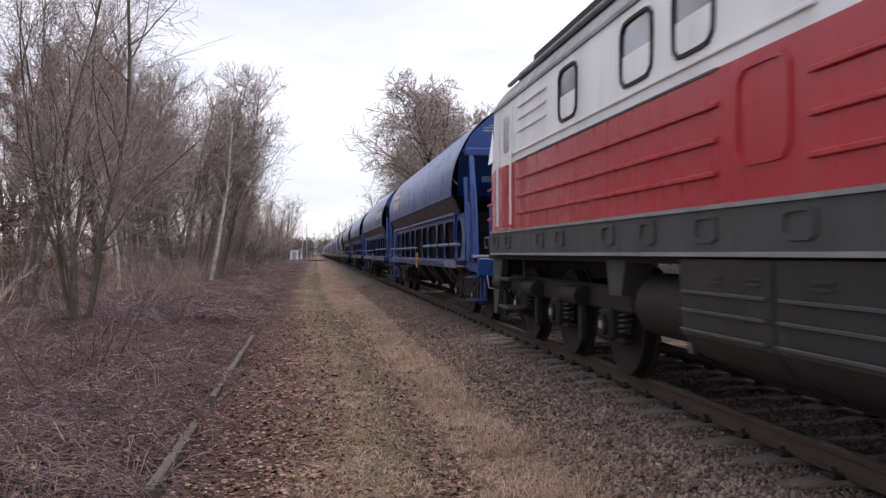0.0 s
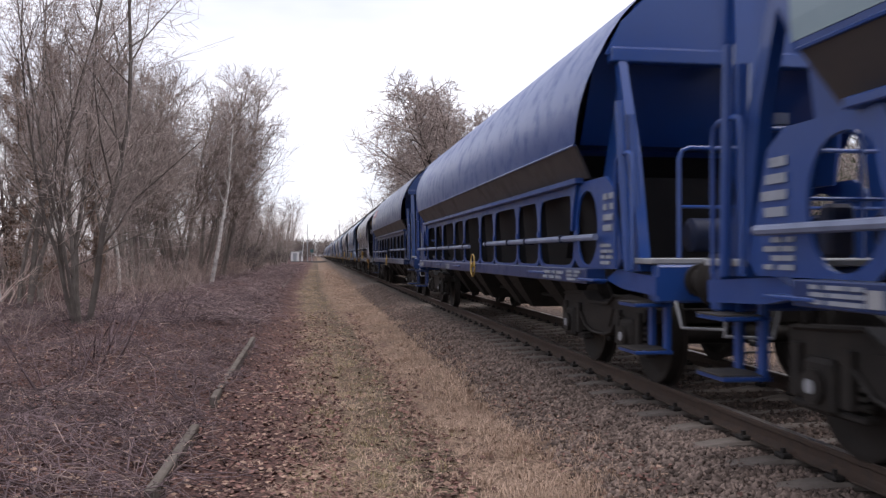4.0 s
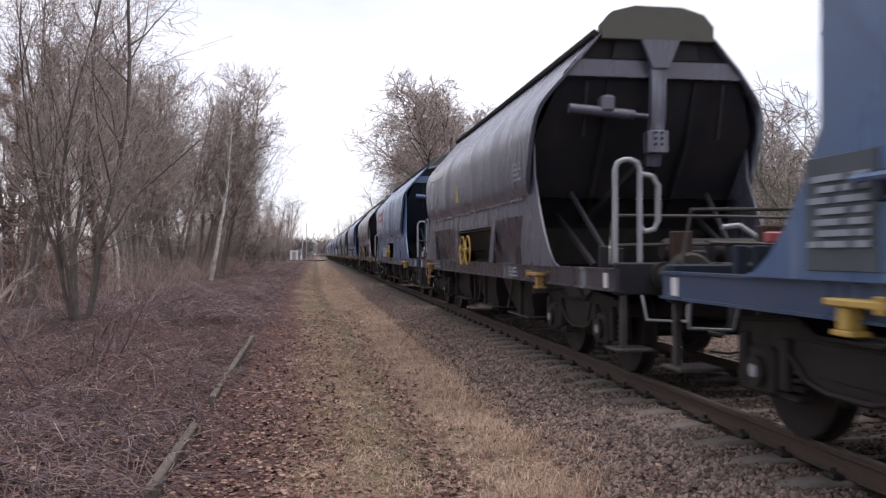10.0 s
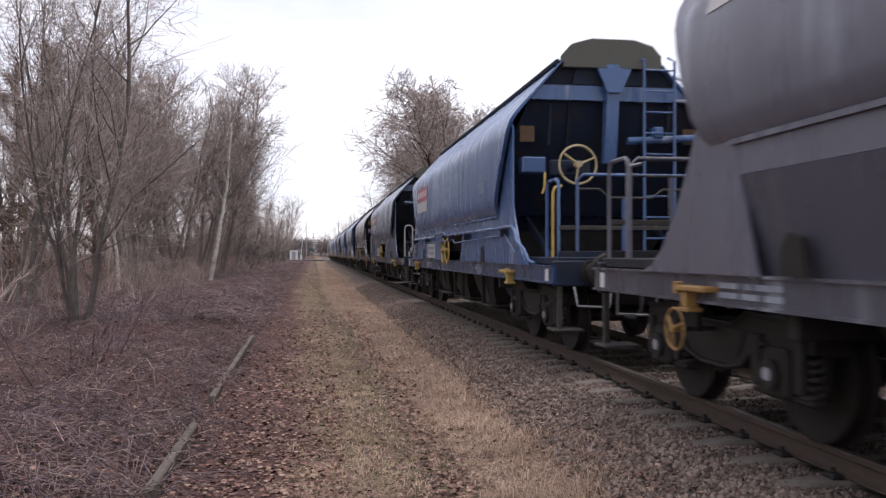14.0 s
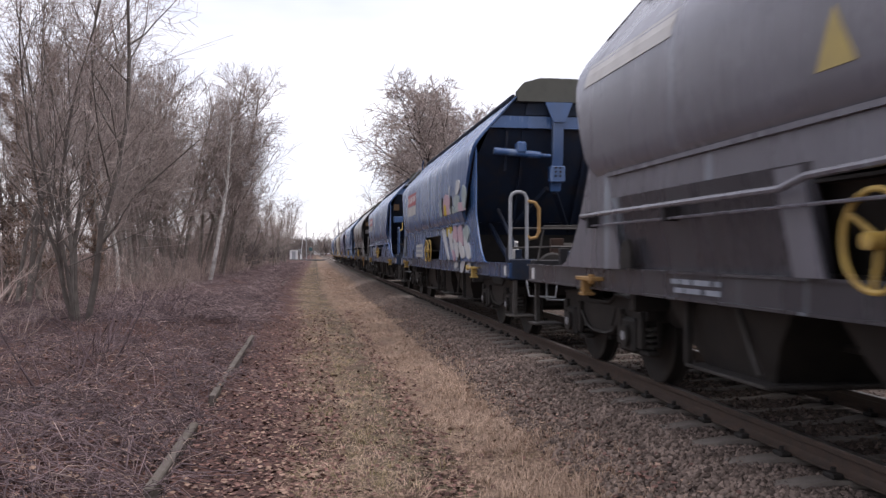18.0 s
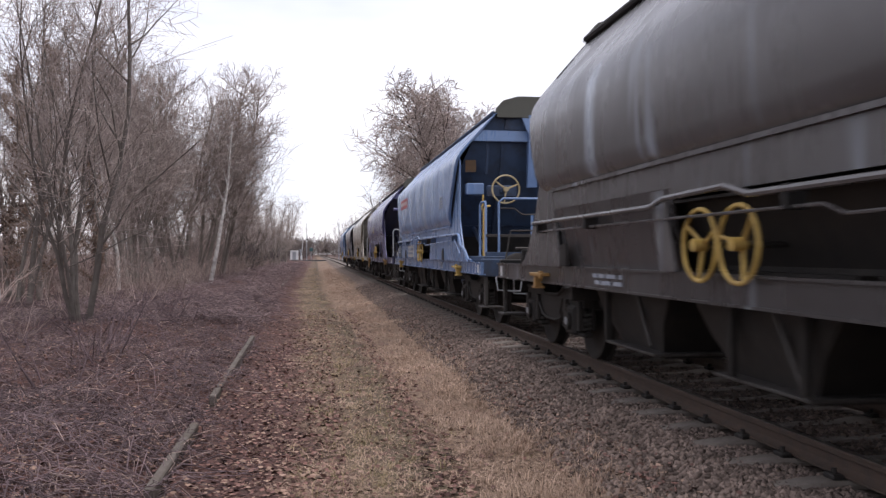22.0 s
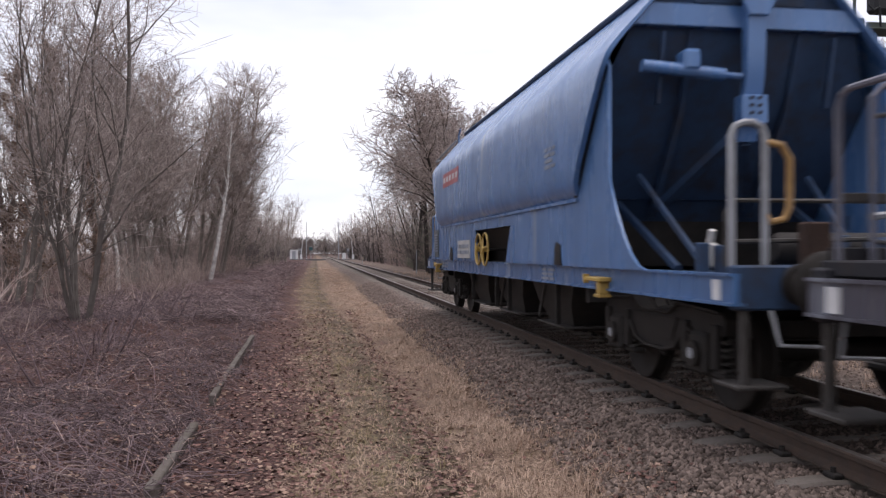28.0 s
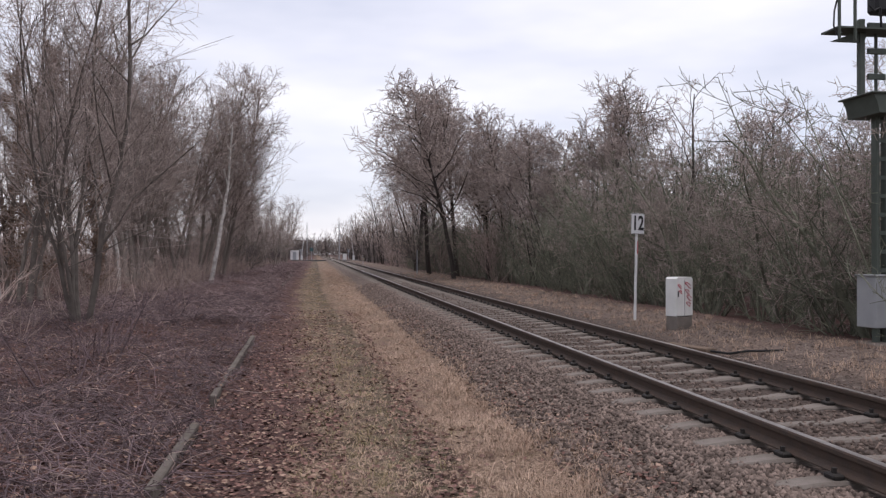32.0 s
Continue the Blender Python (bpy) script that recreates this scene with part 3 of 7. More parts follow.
# ---- undergrowth ----
THICKET = material("lichened_twigs", (0.19, 0.195, 0.145), 0.95, second=(0.105, 0.106, 0.082), scale=0.5, bump=0, bump_scale=10, per_island=0.45)
BROWN_TWIG = material("brown_undergrowth", (0.37, 0.288, 0.255), 0.95, second=(0.225, 0.174, 0.154), scale=0.5, bump=0, bump_scale=10, per_island=0.45)
BRAMBLE = material("bramble_canes", (0.17, 0.124, 0.130), 0.7, second=(0.055, 0.038, 0.041), scale=0.7, bump=0, bump_scale=10, per_island=0.55)
LICHEN = material("lichened_bark", (0.22, 0.205, 0.155), 0.95, second=(0.12, 0.11, 0.09), scale=3, bump=0.3, bump_scale=40)
PALE_BRAMBLE = material("faded_bramble_canes", (0.25, 0.185, 0.185), 0.8, second=(0.10, 0.072, 0.074), scale=0.7, bump=0, bump_scale=10, per_island=0.5)
FAR_TWIG = material("distant_twigs", (0.155, 0.13, 0.12), 0.95, second=(0.10, 0.084, 0.078), scale=0.5, bump=0, bump_scale=10, per_island=0.4)
STALK = material("dry_stalks", (0.36, 0.275, 0.25), 0.9, second=(0.19, 0.135, 0.12), scale=0.8, bump=0, bump_scale=10, per_island=0.4)


def bush(seed, height, stems, counts=(8, 5, 3), spread=0.55, twig_r=0.006, reach=0.42, wander=0.09):
    (wv, wf), (cv, cf) = grow(seed, height, 0.028, clear=0.10, counts=counts, spread=spread, stems=stems, wander=wander, sides=(3, 3, 3, 3), twig_r=twig_r, reach=reach, splay=0.75, lift=0.8, points=(5, 4, 3, 2))
    wv = wv.copy()
    return np.concatenate([wv, cv]), np.concatenate([wf, cf + len(wv)])


def thicket(name, label, mat, bushes, spots, rng):
    """Bushes grown into one another, as one object."""
    vs, fs, n = [], [], 0
    spots = np.array(spots)
    which = rng.integers(0, len(bushes), len(spots))
    for k, (bv, bf) in enumerate(bushes):
        q = spots[which == k]
        if not len(q):
            continue
        pl = np.stack([q[:, 0], q[:, 1], [ground_z(x) for x in q[:, 0]]], 1)
        v, f = scattered(bv, bf, pl, rng.uniform(0, 6.28, len(q)), rng.normal(0, 0.06, len(q)), q[:, 2])
        vs.append(v)
        fs.append(f + n)
        n += len(v)
    tagged(new(name, fast_mesh(name, np.concatenate(vs), np.concatenate(fs), mat)), label, "bushes", kind="stuff")


def build_thickets():
    rng = np.random.default_rng(31)
    tall = [bush(70 + i, 5.0, 7, counts=(6, 4, 2), reach=0.38, twig_r=0.007) for i in range(3)]
    low = [bush(80 + i, 2.3, 8, counts=(5, 3), spread=0.6) for i in range(3)]
    spots = []
    for i in range(85):
        y = 13 + 70 * rng.random() ** 1.25
        spots.append((10.4 + 0.3 * rng.random() + rng.exponential(3.0), y, rng.uniform(0.8, 1.25)))
    for i in range(34):
        spots.append((rng.uniform(13, 22), rng.uniform(15, 45), rng.uniform(1.1, 1.5)))
    shrub = [tree(grow(46 + i, 5.4, 0.07, clear=0.14, counts=(12, 8, 6), spread=0.66, reach=0.36, stems=5, wander=0.15, twig_r=0.0065, splay=0.4, lift=0.7), "wide lichened shrub with olive grey branches", "bare_shrub", LICHEN, "shrub", "shrubs beyond the track") for i in range(3)]
    for s in shrub:
        s.children[1].data.materials[0] = THICKET
    stand(shrub, [(10.9, 15.2, 0.95), (11.6, 19.5, 1.1), (11.0, 24.0, 0.95), (12.8, 17.0, 1.15), (11.8, 29.0, 1.05), (14.5, 22.0, 1.25), (13.5, 27.0, 1.2), (11.2, 34.0, 1.0), (16.0, 19.0, 1.2), (12.4, 13.6, 0.9)], rng)
    thicket("thicket", "dense grey green thicket beyond the track", THICKET, tall, spots, rng)
    spots = []
    for i in range(130):
        y = 12 + 90 * rng.random() ** 1.2
        spots.append((10.3 + rng.exponential(2.0), y, rng.uniform(0.5, 1.1)))
    thicket("brown_thicket", "brown undergrowth below the oaks beyond the track", BROWN_TWIG, tall, [(9.8 + rng.exponential(4.0), rng.uniform(44, 110), rng.uniform(0.7, 1.1)) for i in range(60)], rng)
    far = [bush(86 + i, 8.0, 6, counts=(5, 3), spread=0.6, twig_r=0.07) for i in range(2)]
    rows = [(9.2 + 0.010 * y + rng.exponential(5.0), y, rng.uniform(0.5, 0.95)) for y in rng.uniform(66, 225, 110)] + [(-4.8 - 0.010 * y - rng.exponential(4.0), y, rng.uniform(0.4, 0.75)) for y in rng.uniform(70, 198, 85)]
    thicket("far_scrub", "tall brown scrub along both sides of the line", FAR_TWIG, [bush(92 + i, 6.5, 7, counts=(6, 3), spread=0.6, twig_r=0.036) for i in range(2)], rows, rng)
    rows = [(q * (10 + 2 * (q > 0) + rng.exponential(14.0)), rng.uniform(224, 330), rng.uniform(0.7, 1.1)) for q in [-1, 1] * 65] + [(rng.uniform(-12, -3), rng.uniform(235, 300), rng.uniform(0.6, 0.95)) for q in range(26)]
    thicket("woods_beyond", "dark bare woods beyond the level crossing", FAR_TWIG, [bush(94 + i, 8.5, 6, counts=(5, 3), spread=0.6, twig_r=0.065) for i in range(2)], rows, rng)
    thicket("far_wood", "hazy band of bare woods on the horizon", FAR_TWIG, far, [(rng.uniform(-60, 80), rng.uniform(400, 520), rng.uniform(0.9, 1.45)) for i in range(150)], rng)
    rows = [(-15 - 30 * rng.random(), rng.uniform(24, 120), rng.uniform(0.5, 0.9)) for i in range(90)]
    thicket("deep_wood", "brown bare saplings deep in the wood", BROWN_TWIG, [bush(96 + i, 6.0, 7, counts=(6, 3), spread=0.6, twig_r=0.022) for i in range(2)], rows, rng)
    thicket("low_scrub", "low tangled scrub along the far verge", THICKET, low, spots, rng)
    spots = []
    for i in range(46):
        y = 24 + 110 * rng.random() ** 1.2
        spots.append((-7.6 - rng.exponential(4.0), y, rng.uniform(0.6, 1.05)))
    thicket("wood_undergrowth", "brown undergrowth of saplings in the wood", BROWN_TWIG, tall, spots, rng)
    spots = []
    for i in range(150):
        y = 15 + 120 * rng.random() ** 1.3
        spots.append((-5.0 - 0.006 * y - rng.exponential(3.2), y, rng.uniform(0.35, 0.95)))
    thicket("brown_scrub", "low brown scrub at the edge of the wood", BROWN_TWIG, low, spots, rng)


build_thickets()


def canes(name, label, mat, n, area, length, rise, r, rng, category="brambles"):
    """Thin arching stems in a tangle; area gives their feet."""
    feet = area(n)
    k, sides = 5, 3
    a = rng.uniform(0, 2 * np.pi, n)
    ln = rng.uniform(*length, n)
    up = rng.uniform(*rise, n)
    bend = rng.normal(0, 1.6, n)
    t = np.linspace(0, 1, k)
    x = feet[:, 0:1] + ln[:, None] * t * np.cos(a[:, None] + bend[:, None] * t)
    y = feet[:, 1:2] + ln[:, None] * t * np.sin(a[:, None] + bend[:, None] * t)
    z = up[:, None] * (4 * t * (1 - t * 0.9)) * 0.8 + ground_heights(x, y) - 0.01
    p = np.stack([x, y, z], 2) + rng.normal(0, 0.036, (n, k, 3))
    d = np.gradient(p, axis=1)
    d /= np.linalg.norm(d, axis=2)[:, :, None] + 1e-9
    s = np.cross(d, np.array([0.3, 0.2, 1.0]))
    s /= np.linalg.norm(s, axis=2)[:, :, None] + 1e-9
    u = np.cross(d, s)
    ang = 2 * np.pi * np.arange(sides) / sides
    rad = (rng.uniform(0.6, 1.3, n)[:, None] * r * np.linspace(1.0, 0.45, k)[None])
    ring = p[:, :, None] + rad[:, :, None, None] * (np.cos(ang)[None, None, :, None] * s[:, :, None] + np.sin(ang)[None, None, :, None] * u[:, :, None])
    base = (np.arange(n) * k * sides)[:, None, None] + (np.arange(k - 1) * sides)[None, :, None]
    i, j = base + np.arange(sides)[None, None], base + (np.arange(sides)[None, None] + 1) % sides
    f = np.stack([i, j, j + sides, i + sides], 3).reshape(-1, 4)
    tagged(new(name, fast_mesh(name, ring.reshape(-1, 3), f, mat)), label, category, kind="stuff")


LEAF_MATS = (material("dead_leaves", (0.165, 0.090, 0.073), 0.8, second=(0.080, 0.045, 0.039), scale=0.8, bump=0, bump_scale=10, per_island=0.75),
             material("pale_dead_leaves", (0.29, 0.20, 0.15), 0.8, second=(0.20, 0.13, 0.10), scale=0.8, bump=0, bump_scale=10, per_island=0.4))


def near_weight(rng, n, y0, y1, power=1.7):
    """Distances along the line, most of them near; the ground beyond the near end is strewn too."""
    y = y0 + (y1 - y0) * rng.random(n) ** power
    return np.where((rng.random(n) < 0.14) & (y0 < 5), rng.uniform(-9.0, y0 + 0.4, n), y)


def build_litter():
    rng = np.random.default_rng(51)

    def left(n):
        y = near_weight(rng, n, 3.0, 32.0)
        x = -1.0 - 0.012 * y - rng.random(n) ** 1.2 * (3.0 + 0.45 * np.maximum(y, 3.0))
        return np.stack([x, y], 1)

    canes("bramble_canes", "tangle of bare purplish bramble canes", BRAMBLE, 15000, left, (0.15, 0.8), (0.02, 0.24), 0.0050, rng)
    def beyond(n):
        y = 20 + 120 * rng.random(n) ** 1.6
        return np.stack([-1.35 - 0.006 * y - rng.random(n) ** 1.1 * 6.0, y], 1)

    canes("distant_brambles", "low bare brambles along the edge of the wood", PALE_BRAMBLE, 5200, beyond, (0.4, 1.3), (0.05, 0.36), 0.010, rng)
    canes("dry_stalks", "pale dry stalks lying among the brambles", STALK, 3400, left, (0.15, 0.6), (0.02, 0.20), 0.0046, rng, "stalks")
    canes("fallen_sticks", "grey broken sticks lying on the leaves", STALK, 130, left, (0.4, 1.0), (0.03, 0.12), 0.010, rng, "sticks")
    shoots = [bush(90 + i, 1.3, 3, counts=(4, 2), spread=0.35, twig_r=0.003) for i in range(3)]
    thicket("upright_shoots", "thin bare upright shoots among the brambles", BRAMBLE, shoots, [(-2.6 - 5.5 * rng.random(), 6 + 16 * rng.random(), rng.uniform(0.4, 0.95)) for i in range(50)], rng)
    # leaves: a folded lozenge each
    leaf = np.array([(-0.5, 0, 0.08), (0, -0.32, 0.0), (0.5, 0, 0.12), (0, 0.32, 0.02)])
    quad = np.array([(0, 1, 2, 3)])
    for k, (mat, n) in enumerate(zip(LEAF_MATS, (38000, 13000))):
        y = near_weight(rng, n, 2.8, 26.0, 1.9)
        x = np.where(rng.random(n) < 0.72, 0.25 - rng.random(n) ** 1.3 * (2.4 + 0.36 * np.maximum(y, 3.0)), np.where(rng.random(n) < 0.5, np.where(rng.random(n) < 0.5, rng.normal(2.2, 0.16, n), rng.normal(1.02, 0.10, n)), rng.normal(0.5, 0.9, n)))
        x = np.where(x > 2.6, 0.4, x)
        z = ground_heights(x, y) + rng.uniform(0.005, 0.05, n) * np.where(x < -1, 1.6, 0.5)
        v, f = scattered(leaf, quad, np.stack([x, y, z], 1), rng.uniform(0, 6.28, n), rng.normal(0, 0.55, n), rng.uniform(0.028, 0.068, n))
        nm = ("fallen_leaves", "pale_fallen_leaves")[k]
        tagged(new(nm, fast_mesh(nm, v, f, mat)), "dry brown fallen leaves scattered on the ground", "leaves", kind="stuff")
    # grass: tufts of bent blades
    GRASS = (material("straw_grass", (0.47, 0.35, 0.265), 0.85, second=(0.27, 0.185, 0.137), scale=0.6, bump=0, bump_scale=10, per_island=0.4),
             material("green_grass", (0.17, 0.152, 0.07), 0.8, second=(0.27, 0.20, 0.12), scale=0.8, bump=0, bump_scale=10, per_island=0.4))

    def tuft(seed, blades, height, flop):
        r = np.random.default_rng(seed)
        vs, fs = [], []
        for b in range(blades):
            a, o = r.uniform(0, 6.28), r.normal(0, 0.05, 2)
            h, fl, wd = height * r.uniform(0.5, 1.2), flop * r.uniform(0.3, 1.3), 0.0035
            c, s_ = math.cos(a), math.sin(a)
            n0 = len(vs)
            for q in (0.0, 0.5, 1.0):
                px, py, pz = o[0] + c * fl * q * q, o[1] + s_ * fl * q * q, h * q * (1 - 0.35 * q)
                w_ = wd * (1 - 0.8 * q)
                vs += [(px - s_ * w_, py + c * w_, pz), (px + s_ * w_, py - c * w_, pz)]
            fs += [(n0, n0 + 1, n0 + 3, n0 + 2), (n0 + 2, n0 + 3, n0 + 5, n0 + 4)]
        return np.array(vs), np.array(fs)

    def sow(name, label, mat, n, where, tufts, size):
        vs, fs, m = [], [], 0
        x, y = where(n)
        z = ground_heights(x, y) - 0.005
        which = rng.integers(0, len(tufts), len(x))
        for k, (tv, tf) in enumerate(tufts):
            q = which == k
            v, f = scattered(tv, tf, np.stack([x[q], y[q], z[q]], 1), rng.uniform(0, 6.28, q.sum()), np.zeros(q.sum()), rng.uniform(*size, q.sum()))
            vs.append(v)
            fs.append(f + m)
            m += len(v)
        tagged(new(name, fast_mesh(name, np.concatenate(vs), np.concatenate(fs), mat)), label, "grass", kind="stuff")

    upright = [tuft(i, 12, 0.17, 0.12) for i in range(4)]
    flat = [tuft(10 + i, 10, 0.08, 0.16) for i in range(4)]

    def straw_zone(n):
        y = near_weight(rng, n, 2.9, 100.0, 2.7)
        x = np.clip(1.62 + rng.normal(0, 0.30, n), 0.75, 2.3) - np.clip((y - 9) / 30, 0, 1) * rng.uniform(0.0, 0.8, n) + 0.07 * np.sin(1.3 * y)
        thin = rng.random(n) < 0.35 + 0.65 * (np.sin(2.1 * x + 1.7 * y + 2 * np.sin(0.9 * y)) * np.sin(3.3 * x - 1.1 * y) > -0.15)
        return x[thin], y[thin]

    def path_zone(n):
        y = near_weight(rng, n, 2.9, 100.0, 2.7)
        return rng.normal(0.42, 0.34, n) - np.clip((y - 9) / 30, 0, 1) * 0.7, y

    def verge_zone(n):
        y = near_weight(rng, n, 9.0, 70.0, 1.4)
        return 6.2 + rng.random(n) * 3.2, y

    sow("straw_grass", "dry straw coloured grass beside the ballast", GRASS[0], 12500, straw_zone, upright[:3] + flat, (0.35, 0.95))
    sow("path_grass", "short trodden grass on the path", GRASS[0], 4200, path_zone, flat, (0.4, 0.9))
    sow("green_grass", "small patches of green grass on the path", GRASS[1], 2400, path_zone, flat + upright[:1], (0.45, 0.95))
    sow("verge_grass", "dry grass on the verge beyond the track", GRASS[0], 1300, verge_zone, upright, (0.5, 1.1))


build_litter()

STONE = material("ballast_stones", (0.18, 0.137, 0.117), 0.95, second=(0.085, 0.065, 0.055), scale=3, bump=0.1, bump_scale=40, per_island=0.6)

BED_STONE = material("rusty_track_stones", (0.140, 0.105, 0.089), 0.95, second=(0.066, 0.05, 0.042), scale=3, bump=0.1, bump_scale=40, per_island=0.6)


def build_ballast():
    rng = np.random.default_rng(61)
    cube = np.array([(1, 0, 0), (0, 1, 0), (-1, 0, 0), (0, -1, 0), (0, 0, 1), (0, 0, -1)], float)
    quads = np.array([(0, 1, 4), (1, 2, 4), (2, 3, 4), (3, 0, 4), (1, 0, 5), (2, 1, 5), (3, 2, 5), (0, 3, 5)])
    sorts = {"shoulder": [[], [], 0], "bed": [[], [], 0]}
    for k in range(6):
        n = 15000 if k < 4 else 4500
        shape = (cube + rng.normal(0, 0.22, (6, 3))) * np.array([1.0, 0.85, 0.75])
        y = near_weight(rng, n, 3.2, 42.0, 1.9)
        x = np.where(rng.random(n) < 0.6, 1.95 + 1.3 * rng.random(n) ** 0.8, 1.9 + 4.0 * rng.random(n))
        if k > 3:
            y, x = near_weight(rng, n, 8.0, 40.0, 1.5), 5.8 + 3.6 * rng.random(n)
        keep = np.abs(np.abs(x - XC) - 0.7535) > 0.07
        x, y = x[keep], y[keep]
        z = ground_heights(x, y) + 0.003
        q = len(x)
        turns, tilts, sizes = rng.uniform(0, 6.28, q), rng.uniform(-0.6, 0.6, q), rng.uniform(0.015, 0.036, q)
        for sort, pick in (("shoulder", (x < 3.25) | (x > 5.6)), ("bed", (x >= 3.25) & (x <= 5.6))):
            if not pick.any():
                continue
            v, f = scattered(shape, quads, np.stack([x, y, z], 1)[pick], turns[pick], tilts[pick], sizes[pick])
            heap = sorts[sort]
            heap[0].append(v)
            heap[1].append(f + heap[2])
            heap[2] += len(v)
    for name, sort, mat, label in (("ballast", "shoulder", STONE, "brownish grey crushed stone ballast"), ("track_ballast", "bed", BED_STONE, "dark rusty crushed stone between the rails")):
        vs, fs, _ = sorts[sort]
        tagged(new(name, fast_mesh(name, np.concatenate(vs), np.concatenate(fs), mat)), label, "ballast", kind="stuff")


build_ballast()
# ---- the train: parts that all wagons share ----
def lathe(profile, n=28):
    """A turned body about the x axis: profile of (x, radius)."""
    s = Shape()
    rings = [[(x, r * math.cos(2 * math.pi * j / n), r * math.sin(2 * math.pi * j / n)) for j in range(n)] for x, r in profile]
    return s.loft(rings)


MESHES = {}


def shared(name, parent, build, material_, at=(0, 0, 0), turn=None, label="", smooth=35.0):
    """A part on a mesh that is built once and shared by all its repeats."""
    key = (name, build)
    if key not in MESHES:
        MESHES[key] = build().mesh(name, material_, smooth)
    ob = new(name, MESHES[key])
    ob.parent = parent
    ob.matrix_basis = (turn or Matrix()).copy()
    ob.location = at
    return tagged(ob, label) if label else ob


def wheelset_shape():
    wheel = ((-0.80, 0.10), (-0.80, 0.36), (-0.825, 0.40), (-0.825, 0.452), (-0.72, 0.46), (-0.71, 0.488), (-0.69, 0.488), (-0.69, 0.40), (-0.73, 0.35), (-0.74, 0.12),
             (-0.66, 0.10), (-0.60, 0.085))
    return lathe(wheel + tuple((-x, r) for x, r in reversed(wheel)), 26)


def bogie_frame_shape():
    return Shape().box(-0.94, 0.94, -0.25, 0.25, 0.52, 0.76, 0.03)


def side_frame_shape():
    side = ((-1.28, 0.74), (-1.22, 0.80), (-0.5, 0.84), (-0.3, 0.74), (0.3, 0.74), (0.5, 0.84), (1.22, 0.80), (1.28, 0.74), (1.26, 0.62), (0.62, 0.60), (0.42, 0.44), (0.2, 0.40), (-0.2, 0.40), (-0.42, 0.44), (-0.62, 0.60), (-1.26, 0.62))
    s = Shape().plate(side, -0.06, 0.06).plate(((-0.46, 0.70), (0.46, 0.70), (0.34, 0.50), (-0.34, 0.50)), -0.075, 0.075)
    for q in (-0.075, 0.075):
        s.tube([(q, -0.74, 0.64), (q, -0.60, 0.60), (q, -0.42, 0.46), (q, -0.2, 0.415), (q, 0.2, 0.415), (q, 0.42, 0.46), (q, 0.60, 0.60), (q, 0.74, 0.64)], 0.02, 5)
        s.tube([(q, -1.22, 0.79), (q, -0.5, 0.83), (q, -0.3, 0.735), (q, 0.3, 0.735), (q, 0.5, 0.83), (q, 1.22, 0.79)], 0.018, 5)
        for y in (-1.16, -0.64, 0.64, 1.16):
            s.box(q - 0.03, q + 0.03, y - 0.05, y + 0.05, 0.36, 0.70, 0.01)
    return s


def transom_shape():
    return Shape().box(-0.94, 0.94, -0.05, 0.05, 0.60, 0.74, 0.01)


def axle_box_shape():
    s = Shape().box(-0.10, 0.12, -0.15, 0.15, -0.16, 0.17, 0.03)
    s.cyl((0.10, 0, 0), (0.16, 0, 0), 0.105, 14)
    s.box(-0.06, 0.06, -0.36, 0.36, -0.17, -0.12, 0.015)
    return s


def coil_shape():
    pts = [(0.062 * math.cos(a * 1.05), 0.062 * math.sin(a * 1.05), 0.0 + 0.24 * a / 27) for a in range(28)]
    return Shape().tube(pts, 0.017, 5)


def axle_cover_shape():
    return Shape().cyl((0.155, 0, 0.0), (0.17, 0, 0.0), 0.045, 10)


def brake_rigging_shape():
    s = Shape()
    for sy in (-0.42, 0.42):
        s.box(-0.82, 0.82, sy - 0.03, sy + 0.03, 0.33, 0.40, 0.01)
        for sx in (-0.76, 0.76):
            s.box(sx - 0.05, sx + 0.05, sy - 0.04 + 0.07 * (1 if sy > 0 else -1), sy + 0.06 + 0.05 * (1 if sy > 0 else -1), 0.27, 0.52, 0.02)
    s.box(-0.06, 0.06, -0.45, 0.45, 0.40, 0.46, 0.01)
    return s




def add_bogie(wagon, y):
    b = shared("bogie", wagon, bogie_frame_shape, STEEL_DARK, (0, y, 0), label="dark oily steel bogie")
    for sx in (-1.0, 1.0):
        shared("side_frame", b, side_frame_shape, STEEL_DARK, (sx, 0, 0))
    for sy in (-1.2, 1.2):
        shared("transom", b, transom_shape, STEEL_DARK, (0, sy, 0))
    for sy in (-0.9, 0.9):
        w = shared("wheelset", b, wheelset_shape, WHEEL_STEEL, (0, sy, 0.46), label="steel wheelset with worn treads")
        for sx in (-1, 1):
            turn = Matrix.Rotation(math.pi if sx < 0 else 0, 4, "Z")
            shared("axle_box", b, axle_box_shape, STEEL_DARK, (sx * 1.0, sy, 0.46), turn)
            shared("axle_cap", b, axle_cover_shape, GREY_PAINT, (sx * 1.0, sy, 0.46), turn, "pale grey axle cap")
            for q in (-0.26, 0.26):
                shared("coil_spring", b, coil_shape, GREY_DIRTY, (sx * 1.0, sy + q, 0.345))
    shared("brake_rigging", b, brake_rigging_shape, STEEL_DARK, (0, 0, 0))
    return b


def buffer_shape():
    return lathe(((0.0, 0.14), (0.05, 0.14), (0.05, 0.105), (0.36, 0.10), (0.37, 0.085), (0.52, 0.085), (0.54, 0.20), (0.56, 0.225), (0.60, 0.20), (0.62, 0.10)), 20)


